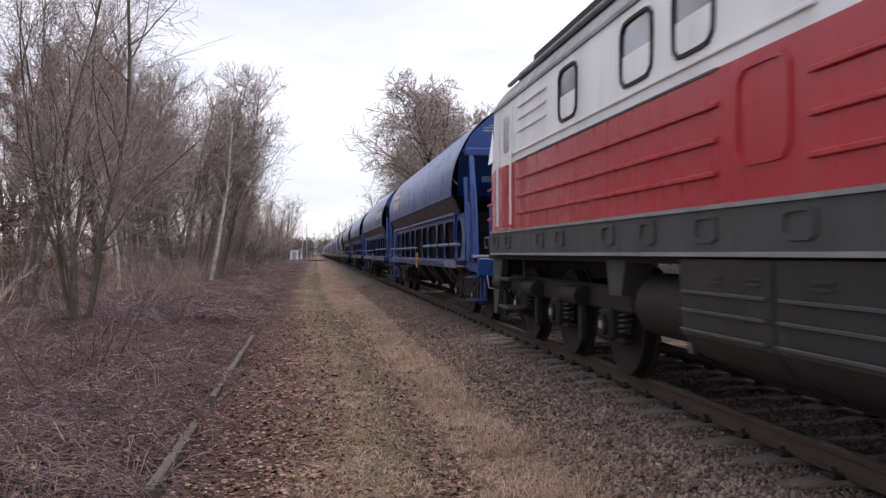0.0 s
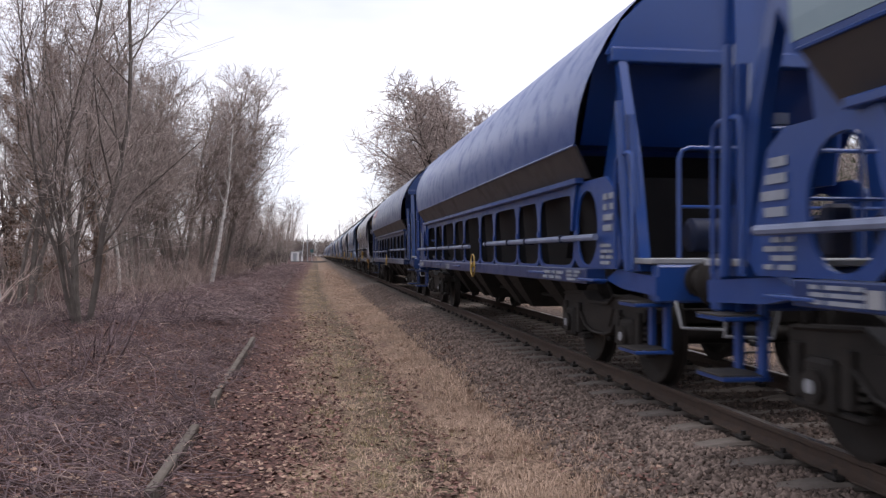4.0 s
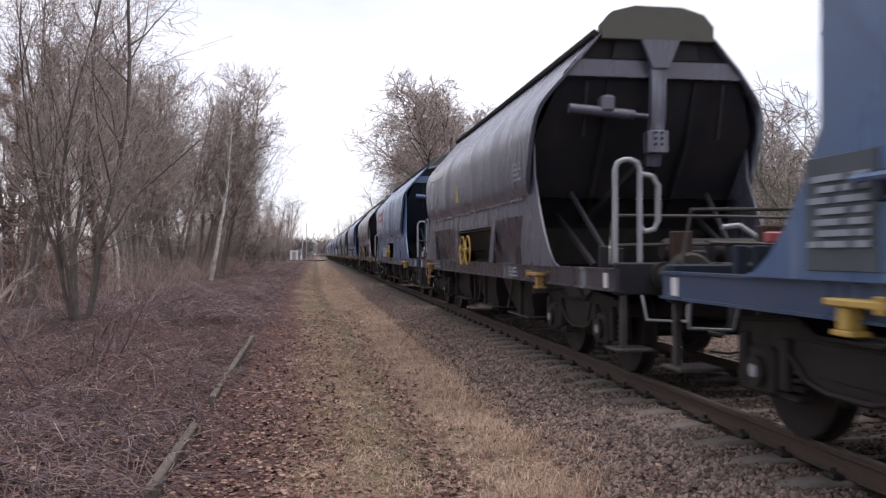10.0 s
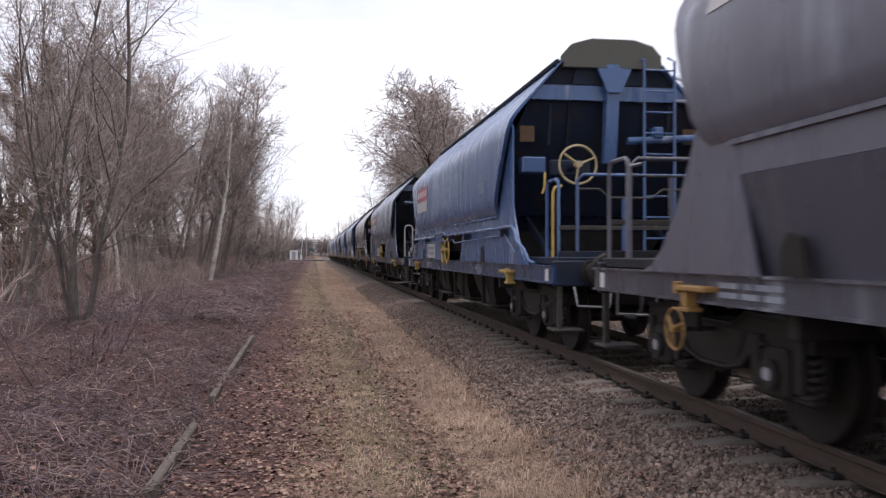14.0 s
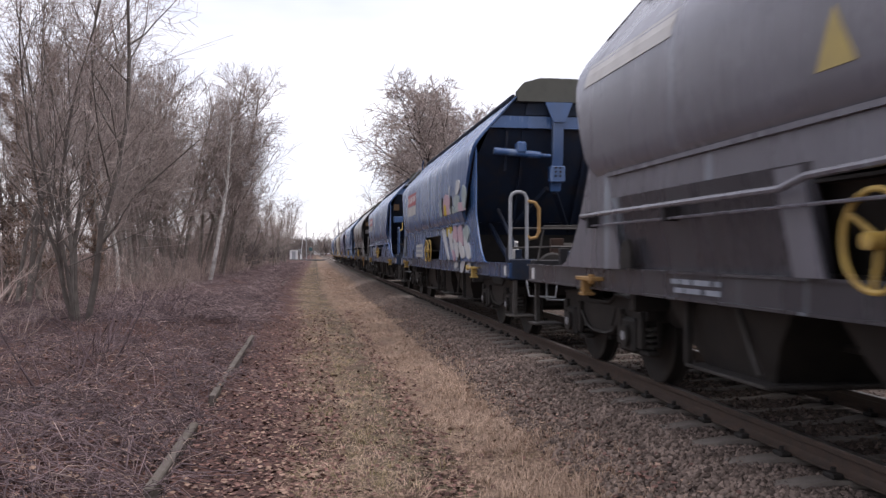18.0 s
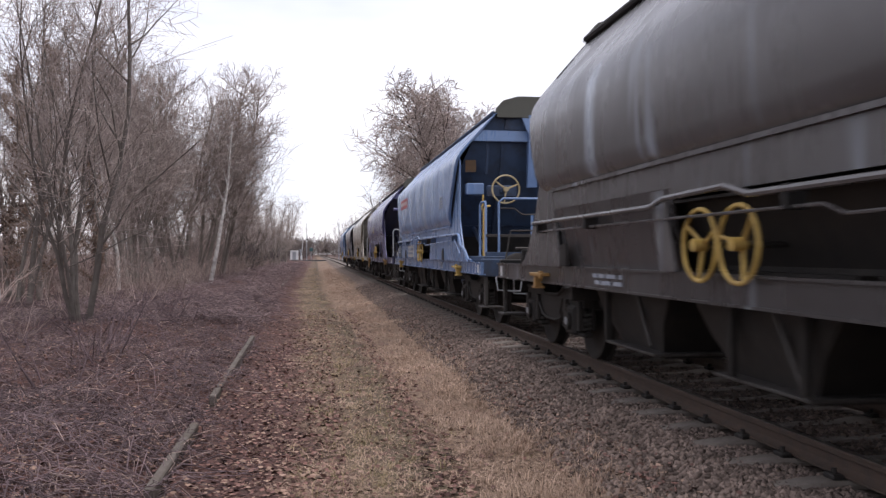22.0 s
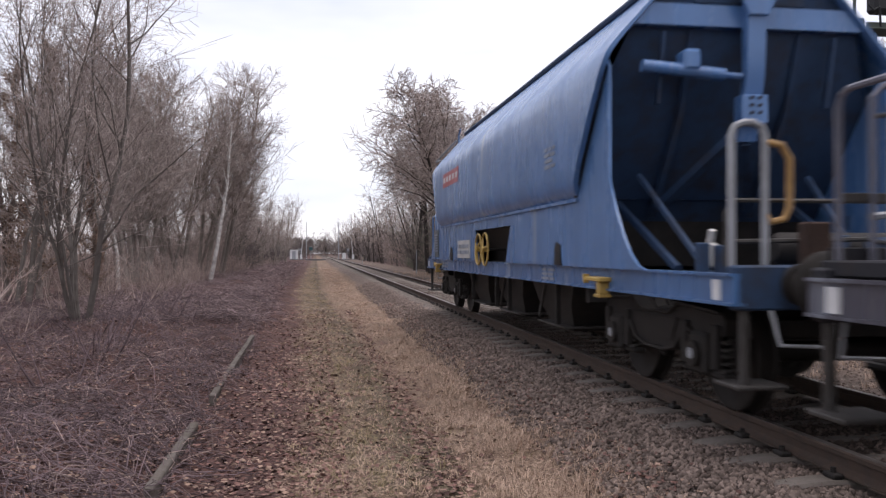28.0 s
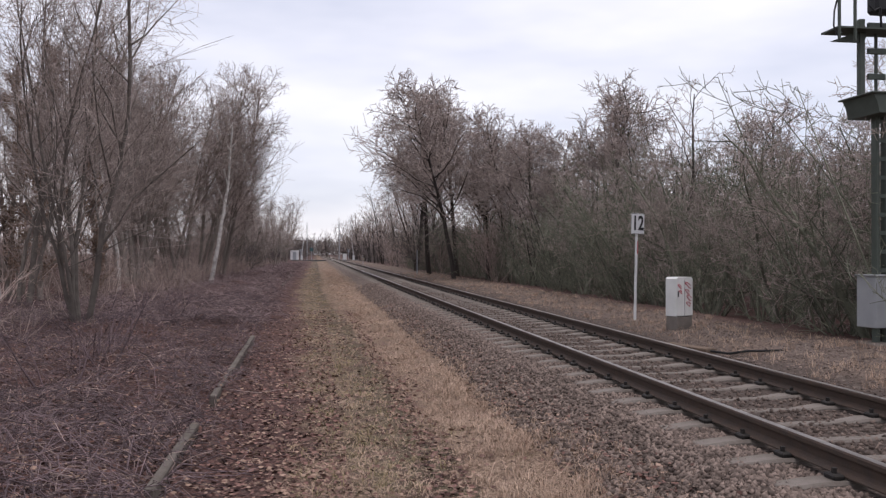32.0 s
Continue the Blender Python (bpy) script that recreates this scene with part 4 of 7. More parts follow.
def hook_shape():
    s = Shape().box(-0.05, 0.05, 0.0, 0.34, -0.06, 0.06, 0.02)
    s.tube([(0, 0.30, 0.05), (0, 0.38, 0.0), (0, 0.36, -0.1), (0, 0.27, -0.1)], 0.035, 6)
    s.tube([(-0.07, 0.2, -0.02), (-0.07, 0.24, -0.42), (0.07, 0.24, -0.42), (0.07, 0.2, -0.02)], 0.022, 6)
    return s


def hose_shape():
    return Shape().tube([(0, 0.0, 0), (0, 0.10, -0.02), (0.02, 0.2, -0.15), (0.05, 0.24, -0.32), (0.12, 0.22, -0.42), (0.22, 0.16, -0.40)], 0.028, 7)


def uncoupling_bar_shape():
    return Shape().tube([(-1.1, 0.03, 0), (-1.08, 0.10, -0.22), (-0.7, 0.10, -0.24), (-0.66, 0.06, 0.0)], 0.014, 6)


def end_fittings(w, y, out):
    """Buffers, hook, hoses and shunter's rails of one end; out: -1 or 1 along y."""
    turn = Matrix.Rotation(math.pi / 2 if out > 0 else -math.pi / 2, 4, "Z")
    flip = Matrix.Rotation(0 if out > 0 else math.pi, 4, "Z")
    for sx in (-0.875, 0.875):
        shared("buffer", w, buffer_shape, STEEL_DARK, (sx, y, 1.03), turn, "black greasy side buffer")
    shared("drawhook", w, hook_shape, STEEL_DARK, (0, y, 1.0), flip)
    for sx in (-0.32, 0.3):
        shared("brake_hose", w, hose_shape, RUBBER, (sx, y, 0.92), flip, "black rubber brake hose")
    for sx in (-1, 1):
        m = flip if sx < 0 else Matrix.Rotation(math.pi, 4, "Z") @ flip @ Matrix.Scale(-1, 4, (0, 1, 0))
        shared("shunter_rail", w, uncoupling_bar_shape, GREY_PAINT, (0, y, 0.86), m)


def handwheel_shape():
    s = Shape()
    ring = [(0, 0.25 * math.cos(2 * math.pi * j / 28), 0.25 * math.sin(2 * math.pi * j / 28)) for j in range(28)]
    s.tube(ring, 0.016, 7, closed=True)
    for k in range(3):
        a = 2 * math.pi * k / 3 + 0.4
        s.tube([(0.03, 0, 0), (0.02, 0.12 * math.cos(a), 0.12 * math.sin(a)), (0, 0.25 * math.cos(a), 0.25 * math.sin(a))], 0.02, 6, taper=0.013)
    s.cyl((-0.05, 0, 0), (0.05, 0, 0), 0.045, 12)
    return s


GREY_DIRTY = material("dirty_spring_steel", (0.075, 0.07, 0.067), 0.6, 0.3, second=(0.038, 0.034, 0.031), scale=9, bump=0.1)
RUST = material("rusty_iron", (0.060, 0.035, 0.026), 0.85, second=(0.035, 0.024, 0.02), scale=9, bump=0.2)
RUBBER = material("black_rubber", (0.015, 0.015, 0.016), 0.6, scale=8, bump=0.1)
CREAM = material("cream_panel", (0.50, 0.49, 0.47), 0.6, second=(0.40, 0.39, 0.38), scale=4, bump=0.03, grime=(0.2, 0.17, 0.15), grime_amount=0.4)
LETTER_GREY = material("faded_white_lettering", (0.30, 0.32, 0.36), 0.6, second=(0.18, 0.20, 0.24), scale=9, bump=0)
PALE_TEAL = material("pale_teal_panel", (0.22, 0.30, 0.33), 0.4, second=(0.17, 0.25, 0.29), scale=2, bump=0.03)
TEAL = material("dark_teal_panel", (0.028, 0.085, 0.088), 0.4, second=(0.022, 0.07, 0.08), scale=2, bump=0.03)
ROOF_OLIVE = material("weathered_hatch", (0.075, 0.075, 0.066), 0.8, second=(0.11, 0.11, 0.095), scale=3, bump=0.1, grime=(0.06, 0.06, 0.05), grime_amount=0.5)


def side_x(profile, z):
    """Half width of the side at the height z, for the part of the profile that rises outside."""
    zs = [p[1] for p in profile]
    return float(np.interp(z, zs, [p[0] for p in profile]))


def decal(w, profile, side, y0, y1, z0, z1, mat, name="panel", lift=0.006, label="", skew=0.0):
    """A thin painted sheet that follows the side."""
    n = max(2, int((z1 - z0) / 0.12) + 2)
    zs = [z0 + (z1 - z0) * i / (n - 1) for i in range(n)]
    s = Shape()
    rings = []
    for z in zs:
        x = side_x(profile, z)
        k = skew * (z - z0)
        rings.append([(side * (x + lift), y0 + k, z), (side * (x + lift), y1 + k, z), (side * (x - 0.004), y1 + k, z), (side * (x - 0.004), y0 + k, z)])
    s.loft(rings)
    return part(name, s, mat, w, label, smooth=0)


def text_bars(w, profile, side, y0, y1, z0, z1, rows, seed, mat=None, flat_x=None):
    """Rows of plain bars where unreadable lettering stands."""
    rng = np.random.default_rng(seed)
    s = Shape()
    pitch = (z1 - z0) / rows
    for r in range(rows):
        za, zb = z0 + r * pitch + 0.22 * pitch, z0 + r * pitch + 0.80 * pitch
        y = y0
        while y < y1 - 0.05:
            ln = rng.uniform(0.08, 0.3)
            e = min(y1, y + ln)
            x = flat_x if flat_x else side_x(profile, (za + zb) / 2) + 0.005
            s.box(*sorted((side * (x - 0.006), side * (x + 0.003))), y, e, za, zb)
            y = e + rng.uniform(0.03, 0.08)
    ob = part("lettering", s, mat or LETTER_GREY, w, "faded white unreadable lettering", smooth=0)
    ob["kind"] = "stuff"
    return ob


def turned(side, y):
    """Side details are laid out so that they look alike after half a turn of the wagon."""
    return y if side < 0 else -y
# ---- grain hopper wagons ----
PLATE_GREY = material("dull_grey_plate", (0.085, 0.098, 0.11), 0.6, second=(0.06, 0.07, 0.08), scale=6, bump=0.05)
FADED_YELLOW = material("faded_yellow_paint", (0.42, 0.36, 0.24), 0.6, second=(0.33, 0.25, 0.12), scale=5, bump=0.05, grime=(0.15, 0.1, 0.05), grime_amount=0.4)
GRAIN = ((1.39, 1.80), (1.45, 1.85), (1.49, 1.95), (1.505, 2.1), (1.504, 2.5), (1.494, 2.86), (1.482, 2.97), (1.452, 3.06), (1.40, 3.14), (1.31, 3.25), (1.03, 3.555), (0.74, 3.87), (0.58, 3.94))
FLARED = ((1.39, 1.95), (1.46, 2.02), (1.495, 2.15), (1.505, 2.4), (1.50, 2.68), (1.478, 2.87), (1.425, 3.02), (1.33, 3.16), (1.06, 3.47), (0.74, 3.84), (0.58, 3.92))


def body_ring(profile, y_of):
    return [(-x, y_of(z), z) for x, z in profile] + [(x, y_of(z), z) for x, z in reversed(profile)]


def loop_rail(w, x, y0, y1, z0, z1, mat, r=0.02, label="", name="handrail", across=False):
    """An upright bow of bent pipe, standing at z0; along y, or across x when across is set."""
    b = min(0.09, abs(y1 - y0) / 2.2)
    d = 1 if y1 > y0 else -1
    pts = [(0, y0, z0), (0, y0, z1 - b), (0, y0 + 0.3 * b * d, z1 - 0.3 * b), (0, y0 + b * d, z1), (0, y1 - b * d, z1), (0, y1 - 0.3 * b * d, z1 - 0.3 * b), (0, y1, z1 - b), (0, y1, z0)]
    pts = [(p[1], x, p[2]) if across else (x, p[1], p[2]) for p in pts]
    return part(name, Shape().tube(pts, r, 8), mat, w, label)


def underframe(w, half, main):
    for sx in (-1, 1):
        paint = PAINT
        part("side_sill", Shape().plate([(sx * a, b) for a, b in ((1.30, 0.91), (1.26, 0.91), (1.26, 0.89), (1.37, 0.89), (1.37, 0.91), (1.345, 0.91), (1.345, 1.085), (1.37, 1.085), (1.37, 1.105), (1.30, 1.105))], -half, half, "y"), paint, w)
    part("centre_sill", Shape().box(-0.22, 0.22, -half + 0.1, half - 0.1, 0.82, 1.06, 0.02), STEEL_DARK, w)
    for sy in (-1, 1):
        y = sy * half
        part("headstock", Shape().box(-1.33, 1.33, *sorted((y, y - sy * 0.13)), 0.86, 1.16, 0.015), PAINT_DARK, w, "dark dirty end beam")
        end_fittings(w, y, sy)
        for sx in (-1, 1):
            s = Shape().box(*sorted((sx * 1.22, sx * 1.28)), *sorted((y - sy * 0.02, y - sy * 0.08)), 0.36, 0.92, 0.01)
            s.box(*sorted((sx * 0.98, sx * 1.34)), *sorted((y - sy * 0.30, y + sy * 0.04)), 0.34, 0.37, 0.008)
            part("foot_step", s, GREY_DIRTY, w, "grey steel foot step")
            part("white_tag", Shape().box(*sorted((sx * 1.346, sx * 1.356)), *sorted((y - sy * 0.18, y - sy * 0.29)), 0.92, 1.06), WHITE, w, "small white label")


def grain_wagon(kind):
    """Grain hopper with a brake platform at -y and the brake gear at +y. kind: seam (flat wing plates, diagonal seam) or flared."""
    seam = kind == "seam"
    half, e0, e1 = (7.58, -5.83, 5.38) if seam else (7.18, -5.2, 4.95)
    prof = GRAIN if seam else FLARED
    slope, crown = (0.80, 3.0) if seam else (0.42, 3.35)
    w = thing("grain_wagon", "grain hopper wagon", "wagon", "wagons of the train")
    low = prof[0][1]

    def lean(z):
        return slope * max(0.0, crown - z) + (0.25 * max(0.0, 2.2 - z) if not seam else 0)

    rings = []
    rings.append(body_ring(prof, lambda z: e0 + lean(z)))
    rings.append(body_ring(prof, lambda z: e1 - lean(z)))
    # sides and roof
    hop = Shape().loft(rings, caps=False)
    part("hopper_body", hop, PAINT, w)
    # thin rim of the sheet at either end
    for e, sg in ((e0, 1), (e1, -1)):
        s = Shape()
        outer = body_ring(prof, lambda z: e + sg * lean(z))
        inner = [(p[0] * 0.965, p[1] + sg * 0.05, p[2] - (0.03 if p[2] > 3 else 0)) for p in outer]
        edge = [(p[0], p[1] - sg * 0.03, p[2]) for p in outer]
        s.loft([outer, edge, [(p[0] * 0.965, p[1] - sg * 0.03, p[2]) for p in outer], inner], caps=False, closed=False)
        part("body_rim", s, PAINT, w)
        # end sheet: upright at the top, sloping in below; its shade is painted in
        top = 3.42
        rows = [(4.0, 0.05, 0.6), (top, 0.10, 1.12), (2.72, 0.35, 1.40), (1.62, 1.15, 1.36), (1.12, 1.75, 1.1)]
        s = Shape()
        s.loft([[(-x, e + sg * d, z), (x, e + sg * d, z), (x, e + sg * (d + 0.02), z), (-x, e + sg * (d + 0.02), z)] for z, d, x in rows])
        part("end_sheet", s, PAINT_DARK, w, "recessed end sheet with shade painted in")
        beam = [(-side_x(prof, 3.36) + 0.05, 3.36), (side_x(prof, 3.36) - 0.05, 3.36), (side_x(prof, 3.56) - 0.05, 3.56), (-side_x(prof, 3.56) + 0.05, 3.56)]
        part("end_beam", Shape().plate(beam, e + sg * 0.02, e + sg * 0.12, "y"), PAINT, w)
        part("gusset", Shape().plate(((-0.55, 3.58), (0.55, 3.58), (0.5, 3.84), (-0.5, 3.84)), e + sg * 0.03, e + sg * 0.06, "y"), PAINT_DARK, w)
        hood = ((-0.70, 3.80), (-0.70, 3.98), (-0.58, 4.12), (-0.3, 4.20), (0.3, 4.20), (0.58, 4.12), (0.70, 3.98), (0.70, 3.80))
        part("hatch_end", Shape().plate(hood, e - sg * 0.06, e + sg * 0.10, "y"), ROOF_OLIVE, w, "weathered olive grey hatch end")
        # braces behind the end sheet's edge
        for sx in (-1, 1):
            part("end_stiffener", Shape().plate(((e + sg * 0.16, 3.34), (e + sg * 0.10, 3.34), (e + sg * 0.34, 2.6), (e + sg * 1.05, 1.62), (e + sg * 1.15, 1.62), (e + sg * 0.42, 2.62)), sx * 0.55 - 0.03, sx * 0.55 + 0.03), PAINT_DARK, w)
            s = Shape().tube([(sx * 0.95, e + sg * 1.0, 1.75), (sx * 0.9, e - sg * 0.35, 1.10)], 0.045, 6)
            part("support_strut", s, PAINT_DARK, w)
    # ridge of roof hatches and the dark pivot tube along the roof edge
    part("roof_ridge", Shape().plate(((-0.58, 3.88), (-0.52, 4.02), (-0.25, 4.10), (0.25, 4.10), (0.52, 4.02), (0.58, 3.88)), e0 + 0.05, e1 - 0.05, "y"), ROOF_OLIVE, w, "weathered grey roof hatch ridge")
    for sx in (-1, 1):
        part("roof_tube", Shape().cyl((sx * 0.74, e0 + 0.1, 3.895), (sx * 0.74, e1 - 0.1, 3.895), 0.045, 8), STEEL_DARK if not seam else PAINT_DARK, w, "dark pivot tube along the roof edge")
    for sx in (-1, 1):
        xo = sx * 1.395
        # wing plates between body and underframe
        for e, sg in ((e0, 1), (e1, -1)):
            reach = 0.85 if seam else 1.05
            foot = e - sg * reach
            curve = [(foot + sg * reach * f, 1.10 + (0.80 if seam else 1.1) * f ** 1.9) for f in (0.0, 0.2, 0.4, 0.6, 0.8, 1.0)]
            if seam:
                outline = curve + [(e, 2.95), (e + sg * 0.06, 3.02), (e + sg * (lean(1.8) + 0.12), 1.8), (e + sg * 1.1, 1.10)]
            else:
                outline = [(p[0] + sg * 0.42, p[1]) for p in curve] + [(e + sg * 0.46, 2.62), (e + sg * 0.9, 2.0), (e + sg * 1.2, 1.10)]
            part("wing_plate", Shape().plate(outline, xo - 0.012, xo + 0.012), PAINT, w)
            if seam:
                d0 = [(e + sg * 0.03, 3.02), (e + sg * 0.09, 3.02), (e + sg * (lean(1.8) + 0.06), 1.80), (e + sg * (lean(1.8) - 0.01), 1.80)]
                part("seam_gap", Shape().plate(d0, sx * 1.41, sx * 1.425), STEEL_DARK, w, "dark diagonal seam")
        # lower skirt with its opening for the discharge wheels
        shift = 0.0 if sx < 0 else (0.45 if seam else 0.16)
        ya, yb = sorted((turned(sx, -2.05 + shift), turned(sx, 0.85 + shift)))
        z0, z1 = 1.105, (1.80 if seam else 1.97)
        lo, hi = e0 + 0.9, e1 - 0.9
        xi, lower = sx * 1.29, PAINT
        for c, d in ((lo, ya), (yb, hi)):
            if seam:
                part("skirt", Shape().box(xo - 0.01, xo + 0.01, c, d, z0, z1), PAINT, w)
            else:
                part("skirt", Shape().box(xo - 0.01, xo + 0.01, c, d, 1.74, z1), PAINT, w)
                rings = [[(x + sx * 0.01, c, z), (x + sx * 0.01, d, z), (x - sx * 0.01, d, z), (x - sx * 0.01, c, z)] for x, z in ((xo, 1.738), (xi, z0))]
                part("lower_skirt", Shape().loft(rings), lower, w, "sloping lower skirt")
        part("skirt_bridge", Shape().box(xo - 0.01, xo + 0.01, ya, yb, 1.66 if not seam else 1.62, z1), PAINT, w)
        for q, d in ((ya, 1), (yb, -1)):
            edge = ((q - d * 0.18, z0), (q + d * 0.10, z0), (q - d * 0.12, 1.73), (q - d * 0.40, 1.73)) if not seam else ((q, z0), (q + d * 0.45, z0), (q + d * 0.15, 1.62), (q, 1.62))
            part("recess_edge", Shape().plate(edge, xo - 0.009, xo + 0.013), PAINT, w)
        part("skirt_ledge", Shape().box(*sorted((sx * 1.40, sx * 1.435)), lo, hi, z1 - 0.035, z1), PAINT, w)
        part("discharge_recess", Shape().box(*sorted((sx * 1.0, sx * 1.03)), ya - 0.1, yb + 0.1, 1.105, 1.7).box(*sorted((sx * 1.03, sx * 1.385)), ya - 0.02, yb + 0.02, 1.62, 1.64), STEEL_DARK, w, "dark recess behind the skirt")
        for yy in (-0.24, 0.30):
            part_hw = shared("discharge_handwheel", w, handwheel_shape, YELLOW if seam else ORANGE, (sx * 1.43, turned(sx, yy + shift), 1.30), Matrix.Rotation(0.7 * yy, 4, "X"), "yellow spoked discharge handwheel")
            part("handwheel_shaft", Shape().cyl((sx * 1.02, turned(sx, yy + shift), 1.30), (sx * 1.42, turned(sx, yy + shift), 1.30), 0.022, 8), STEEL_DARK, w)
        # small inspection slots
        for yy in (-3.75, 3.6):
            y = turned(sx, yy)
            part("inspection_slot", Shape().plate(((y - 0.13, 1.11), (y + 0.13, 1.11), (y + 0.09, 1.33), (y - 0.06, 1.36), (y - 0.12, 1.28)), xo - 0.02 * (sx < 0) - 0.005, xo + 0.02 * (sx > 0) + 0.005), STEEL_DARK, w, "dark inspection slot")
        # data panels and lettering
        y = turned(sx, 2.2)
        seam and part("data_panel", Shape().box(*sorted((sx * 1.407, sx * 1.425)), y - 0.62, y + 0.62, 1.15, 1.47, 0.004), CREAM if seam else GREY_PAINT, w, "pale data panel")
        flat = ((1.43, 0.0), (1.43, 4.0))
        seam and text_bars(w, flat, sx, y - 0.55, y + 0.55, 1.20, 1.42, 2, 3 + sx, LETTER_GREY)
        y = turned(sx, 3.9 if seam else 3.3)
        text_bars(w, prof, sx, *sorted((turned(sx, -4.32 + 0.8 * shift), turned(sx, -3.92 + 0.8 * shift))), 2.16, 2.42, 4, 5 + sx)
        text_bars(w, ((1.35, 0), (1.35, 4)), sx, y - 1.3, y - 0.5, 0.93, 1.06, 2, 8 + sx)
        text_bars(w, ((1.35, 0), (1.35, 4)), sx, *sorted((turned(sx, -3.4), turned(sx, -2.9))), 0.92, 1.07, 3, 9 + sx)
        y = turned(sx, (5.2 if sx < 0 else 5.6) if seam else 4.9)
        seam and part("plate_box", Shape().box(*sorted((sx * 1.405, sx * 1.42)), y - 0.3, y + 0.3, 1.15, 1.75, 0.004), PLATE_GREY, w, "dull grey data plate")
        seam and text_bars(w, flat, sx, y - 0.25, y + 0.25, 1.26, 1.66, 7, 12 + sx)
        # lifting points
        for yy in (e0 + 0.35, e1 - 0.35):
            d = 1 if yy > 0 else -1
            s = Shape().box(*sorted((sx * 1.34, sx * 1.47)), yy - 0.24, yy + 0.24, 0.975, 1.015, 0.008)
            s.box(*sorted((sx * 1.34, sx * 1.44)), *sorted((yy + d * 0.08, yy + d * 0.17)), 0.85, 0.975, 0.01)
            s.box(*sorted((sx * 1.33, sx * 1.45)), *sorted((yy + d * 0.04, yy + d * 0.20)), 0.825, 0.855, 0.006)
            s.box(*sorted((sx * 1.42, sx * 1.475)), yy - 0.22, yy - 0.17, 0.95, 1.04, 0.006)
            part("jacking_bracket", s, YELLOW if seam else ORANGE, w, "yellow jacking bracket")
        # hangers, brake pipes and air tanks under the frame
        for yy in (-2.6, -0.55, 0.35, 2.9):
            part("hanger", Shape().box(sx * 1.16 - 0.03, sx * 1.16 + 0.03, yy - 0.03, yy + 0.03, 0.38, 0.9, 0.005), STEEL_DARK, w)
    for y in (-2.35, 0.1, 2.45):
        wedge = Shape().loft([[(-1.16, y - 1.15, 1.12), (1.16, y - 1.15, 1.12), (1.16, y + 1.15, 1.12), (-1.16, y + 1.15, 1.12)],
                              [(-1.08, y - 0.72, 0.62), (1.08, y - 0.72, 0.62), (1.08, y + 0.72, 0.62), (-1.08, y + 0.72, 0.62)],
                              [(-0.98, y - 0.50, 0.36), (0.98, y - 0.50, 0.36), (0.98, y + 0.50, 0.36), (-0.98, y + 0.50, 0.36)],
                              [(-0.98, y - 0.50, 0.30), (0.98, y - 0.50, 0.30), (0.98, y + 0.50, 0.30), (-0.98, y + 0.50, 0.30)]])
        part("discharge_chute", wedge, STEEL_DARK, w, "dark steel discharge chute")
        part("slide_gate", Shape().box(-1.12, 1.12, y - 0.62, y + 0.62, 0.335, 0.36, 0.006), GREY_DIRTY, w, "grey slide gate under the chute")
        for sx in (-1, 1):
            part("gate_rod", Shape().cyl((sx * 1.12, y - 0.55, 0.42), (sx * 1.12, y - 0.20, 0.92), 0.02, 6), GREY_DIRTY, w)
    part("brake_rod", Shape().cyl((-0.62, -half + 2.0, 0.62), (-0.62, half - 2.0, 0.62), 0.03, 6).cyl((0.5, -half + 2.0, 0.55), (0.5, half - 2.0, 0.55), 0.03, 6), STEEL_DARK, w)
    part("brake_cylinder", lathe(((-0.35, 0.02), (-0.35, 0.14), (-0.30, 0.17), (0.25, 0.17), (0.32, 0.08), (0.55, 0.03)), 16), STEEL_DARK, w).matrix_basis = pose(-0.75, half - 3.55, 0.72, 0, 0, 90)
    part("air_tank", lathe(((-0.45, 0.02), (-0.45, 0.12), (-0.40, 0.18), (0.40, 0.18), (0.45, 0.12), (0.45, 0.02)), 16), PAINT_DARK, w, "dark air tank under the frame").matrix_basis = pose(-0.8, -half + 3.65, 0.70, 0, 0, 90)
    for y in (-half + 3.3, half - 3.3):
        part("cross_member", Shape().box(-1.25, 1.25, y - 0.06, y + 0.06, 0.72, 0.92, 0.01), STEEL_DARK, w)
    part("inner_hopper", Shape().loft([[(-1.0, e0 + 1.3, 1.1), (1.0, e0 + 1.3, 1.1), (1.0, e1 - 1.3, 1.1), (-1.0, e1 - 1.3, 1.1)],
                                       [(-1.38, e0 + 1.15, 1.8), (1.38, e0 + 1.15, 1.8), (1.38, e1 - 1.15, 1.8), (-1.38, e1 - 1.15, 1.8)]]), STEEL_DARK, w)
    underframe(w, half, kind)
    for y in (-half + 1.95, half - 1.95):
        add_bogie(w, y)

    # side pipe along the platform side
    x = -1.50
    z = 1.60
    p = [(x + 0.09, e1 - 0.3, z - 0.03), (x, e1 - 0.4, z), (x, 1.0, z), (x, 0.75, z + 0.05), (x, -0.2, z + 0.07), (x, -0.5, z + 0.0), (x, e0 - 0.35, z)] + \
        [(x, e0 - 0.52, z - 0.06), (x, e0 - 0.62, z - 0.2), (x + 0.06, e0 - 0.75, 1.30), (x + 0.10, e0 - 0.86, 1.15), (x + 0.14, e0 - 1.0, 1.12)]
    part("side_rail", Shape().tube(p, 0.023, 8), PAINT, w, "long bent handrail pipe")
    part("lower_pipe", Shape().tube([(x + 0.03, e1 - 0.6, z - 0.1), (x + 0.03, -1.2, z - 0.1), (x + 0.03, -1.4, z - 0.16), (x + 0.03, e0 + 0.2, z - 0.1), (x + 0.03, e0 - 0.4, z - 0.35)], 0.011, 6), PAINT, w)
    for y in (e0 + 0.3, -2.6, -0.9, 2.6, e1 - 0.6):
        part("pipe_bracket", Shape().box(x - 0.01, x + 0.12, y - 0.025, y + 0.025, z - 0.12, z + 0.03, 0.005), PAINT_DARK, w)

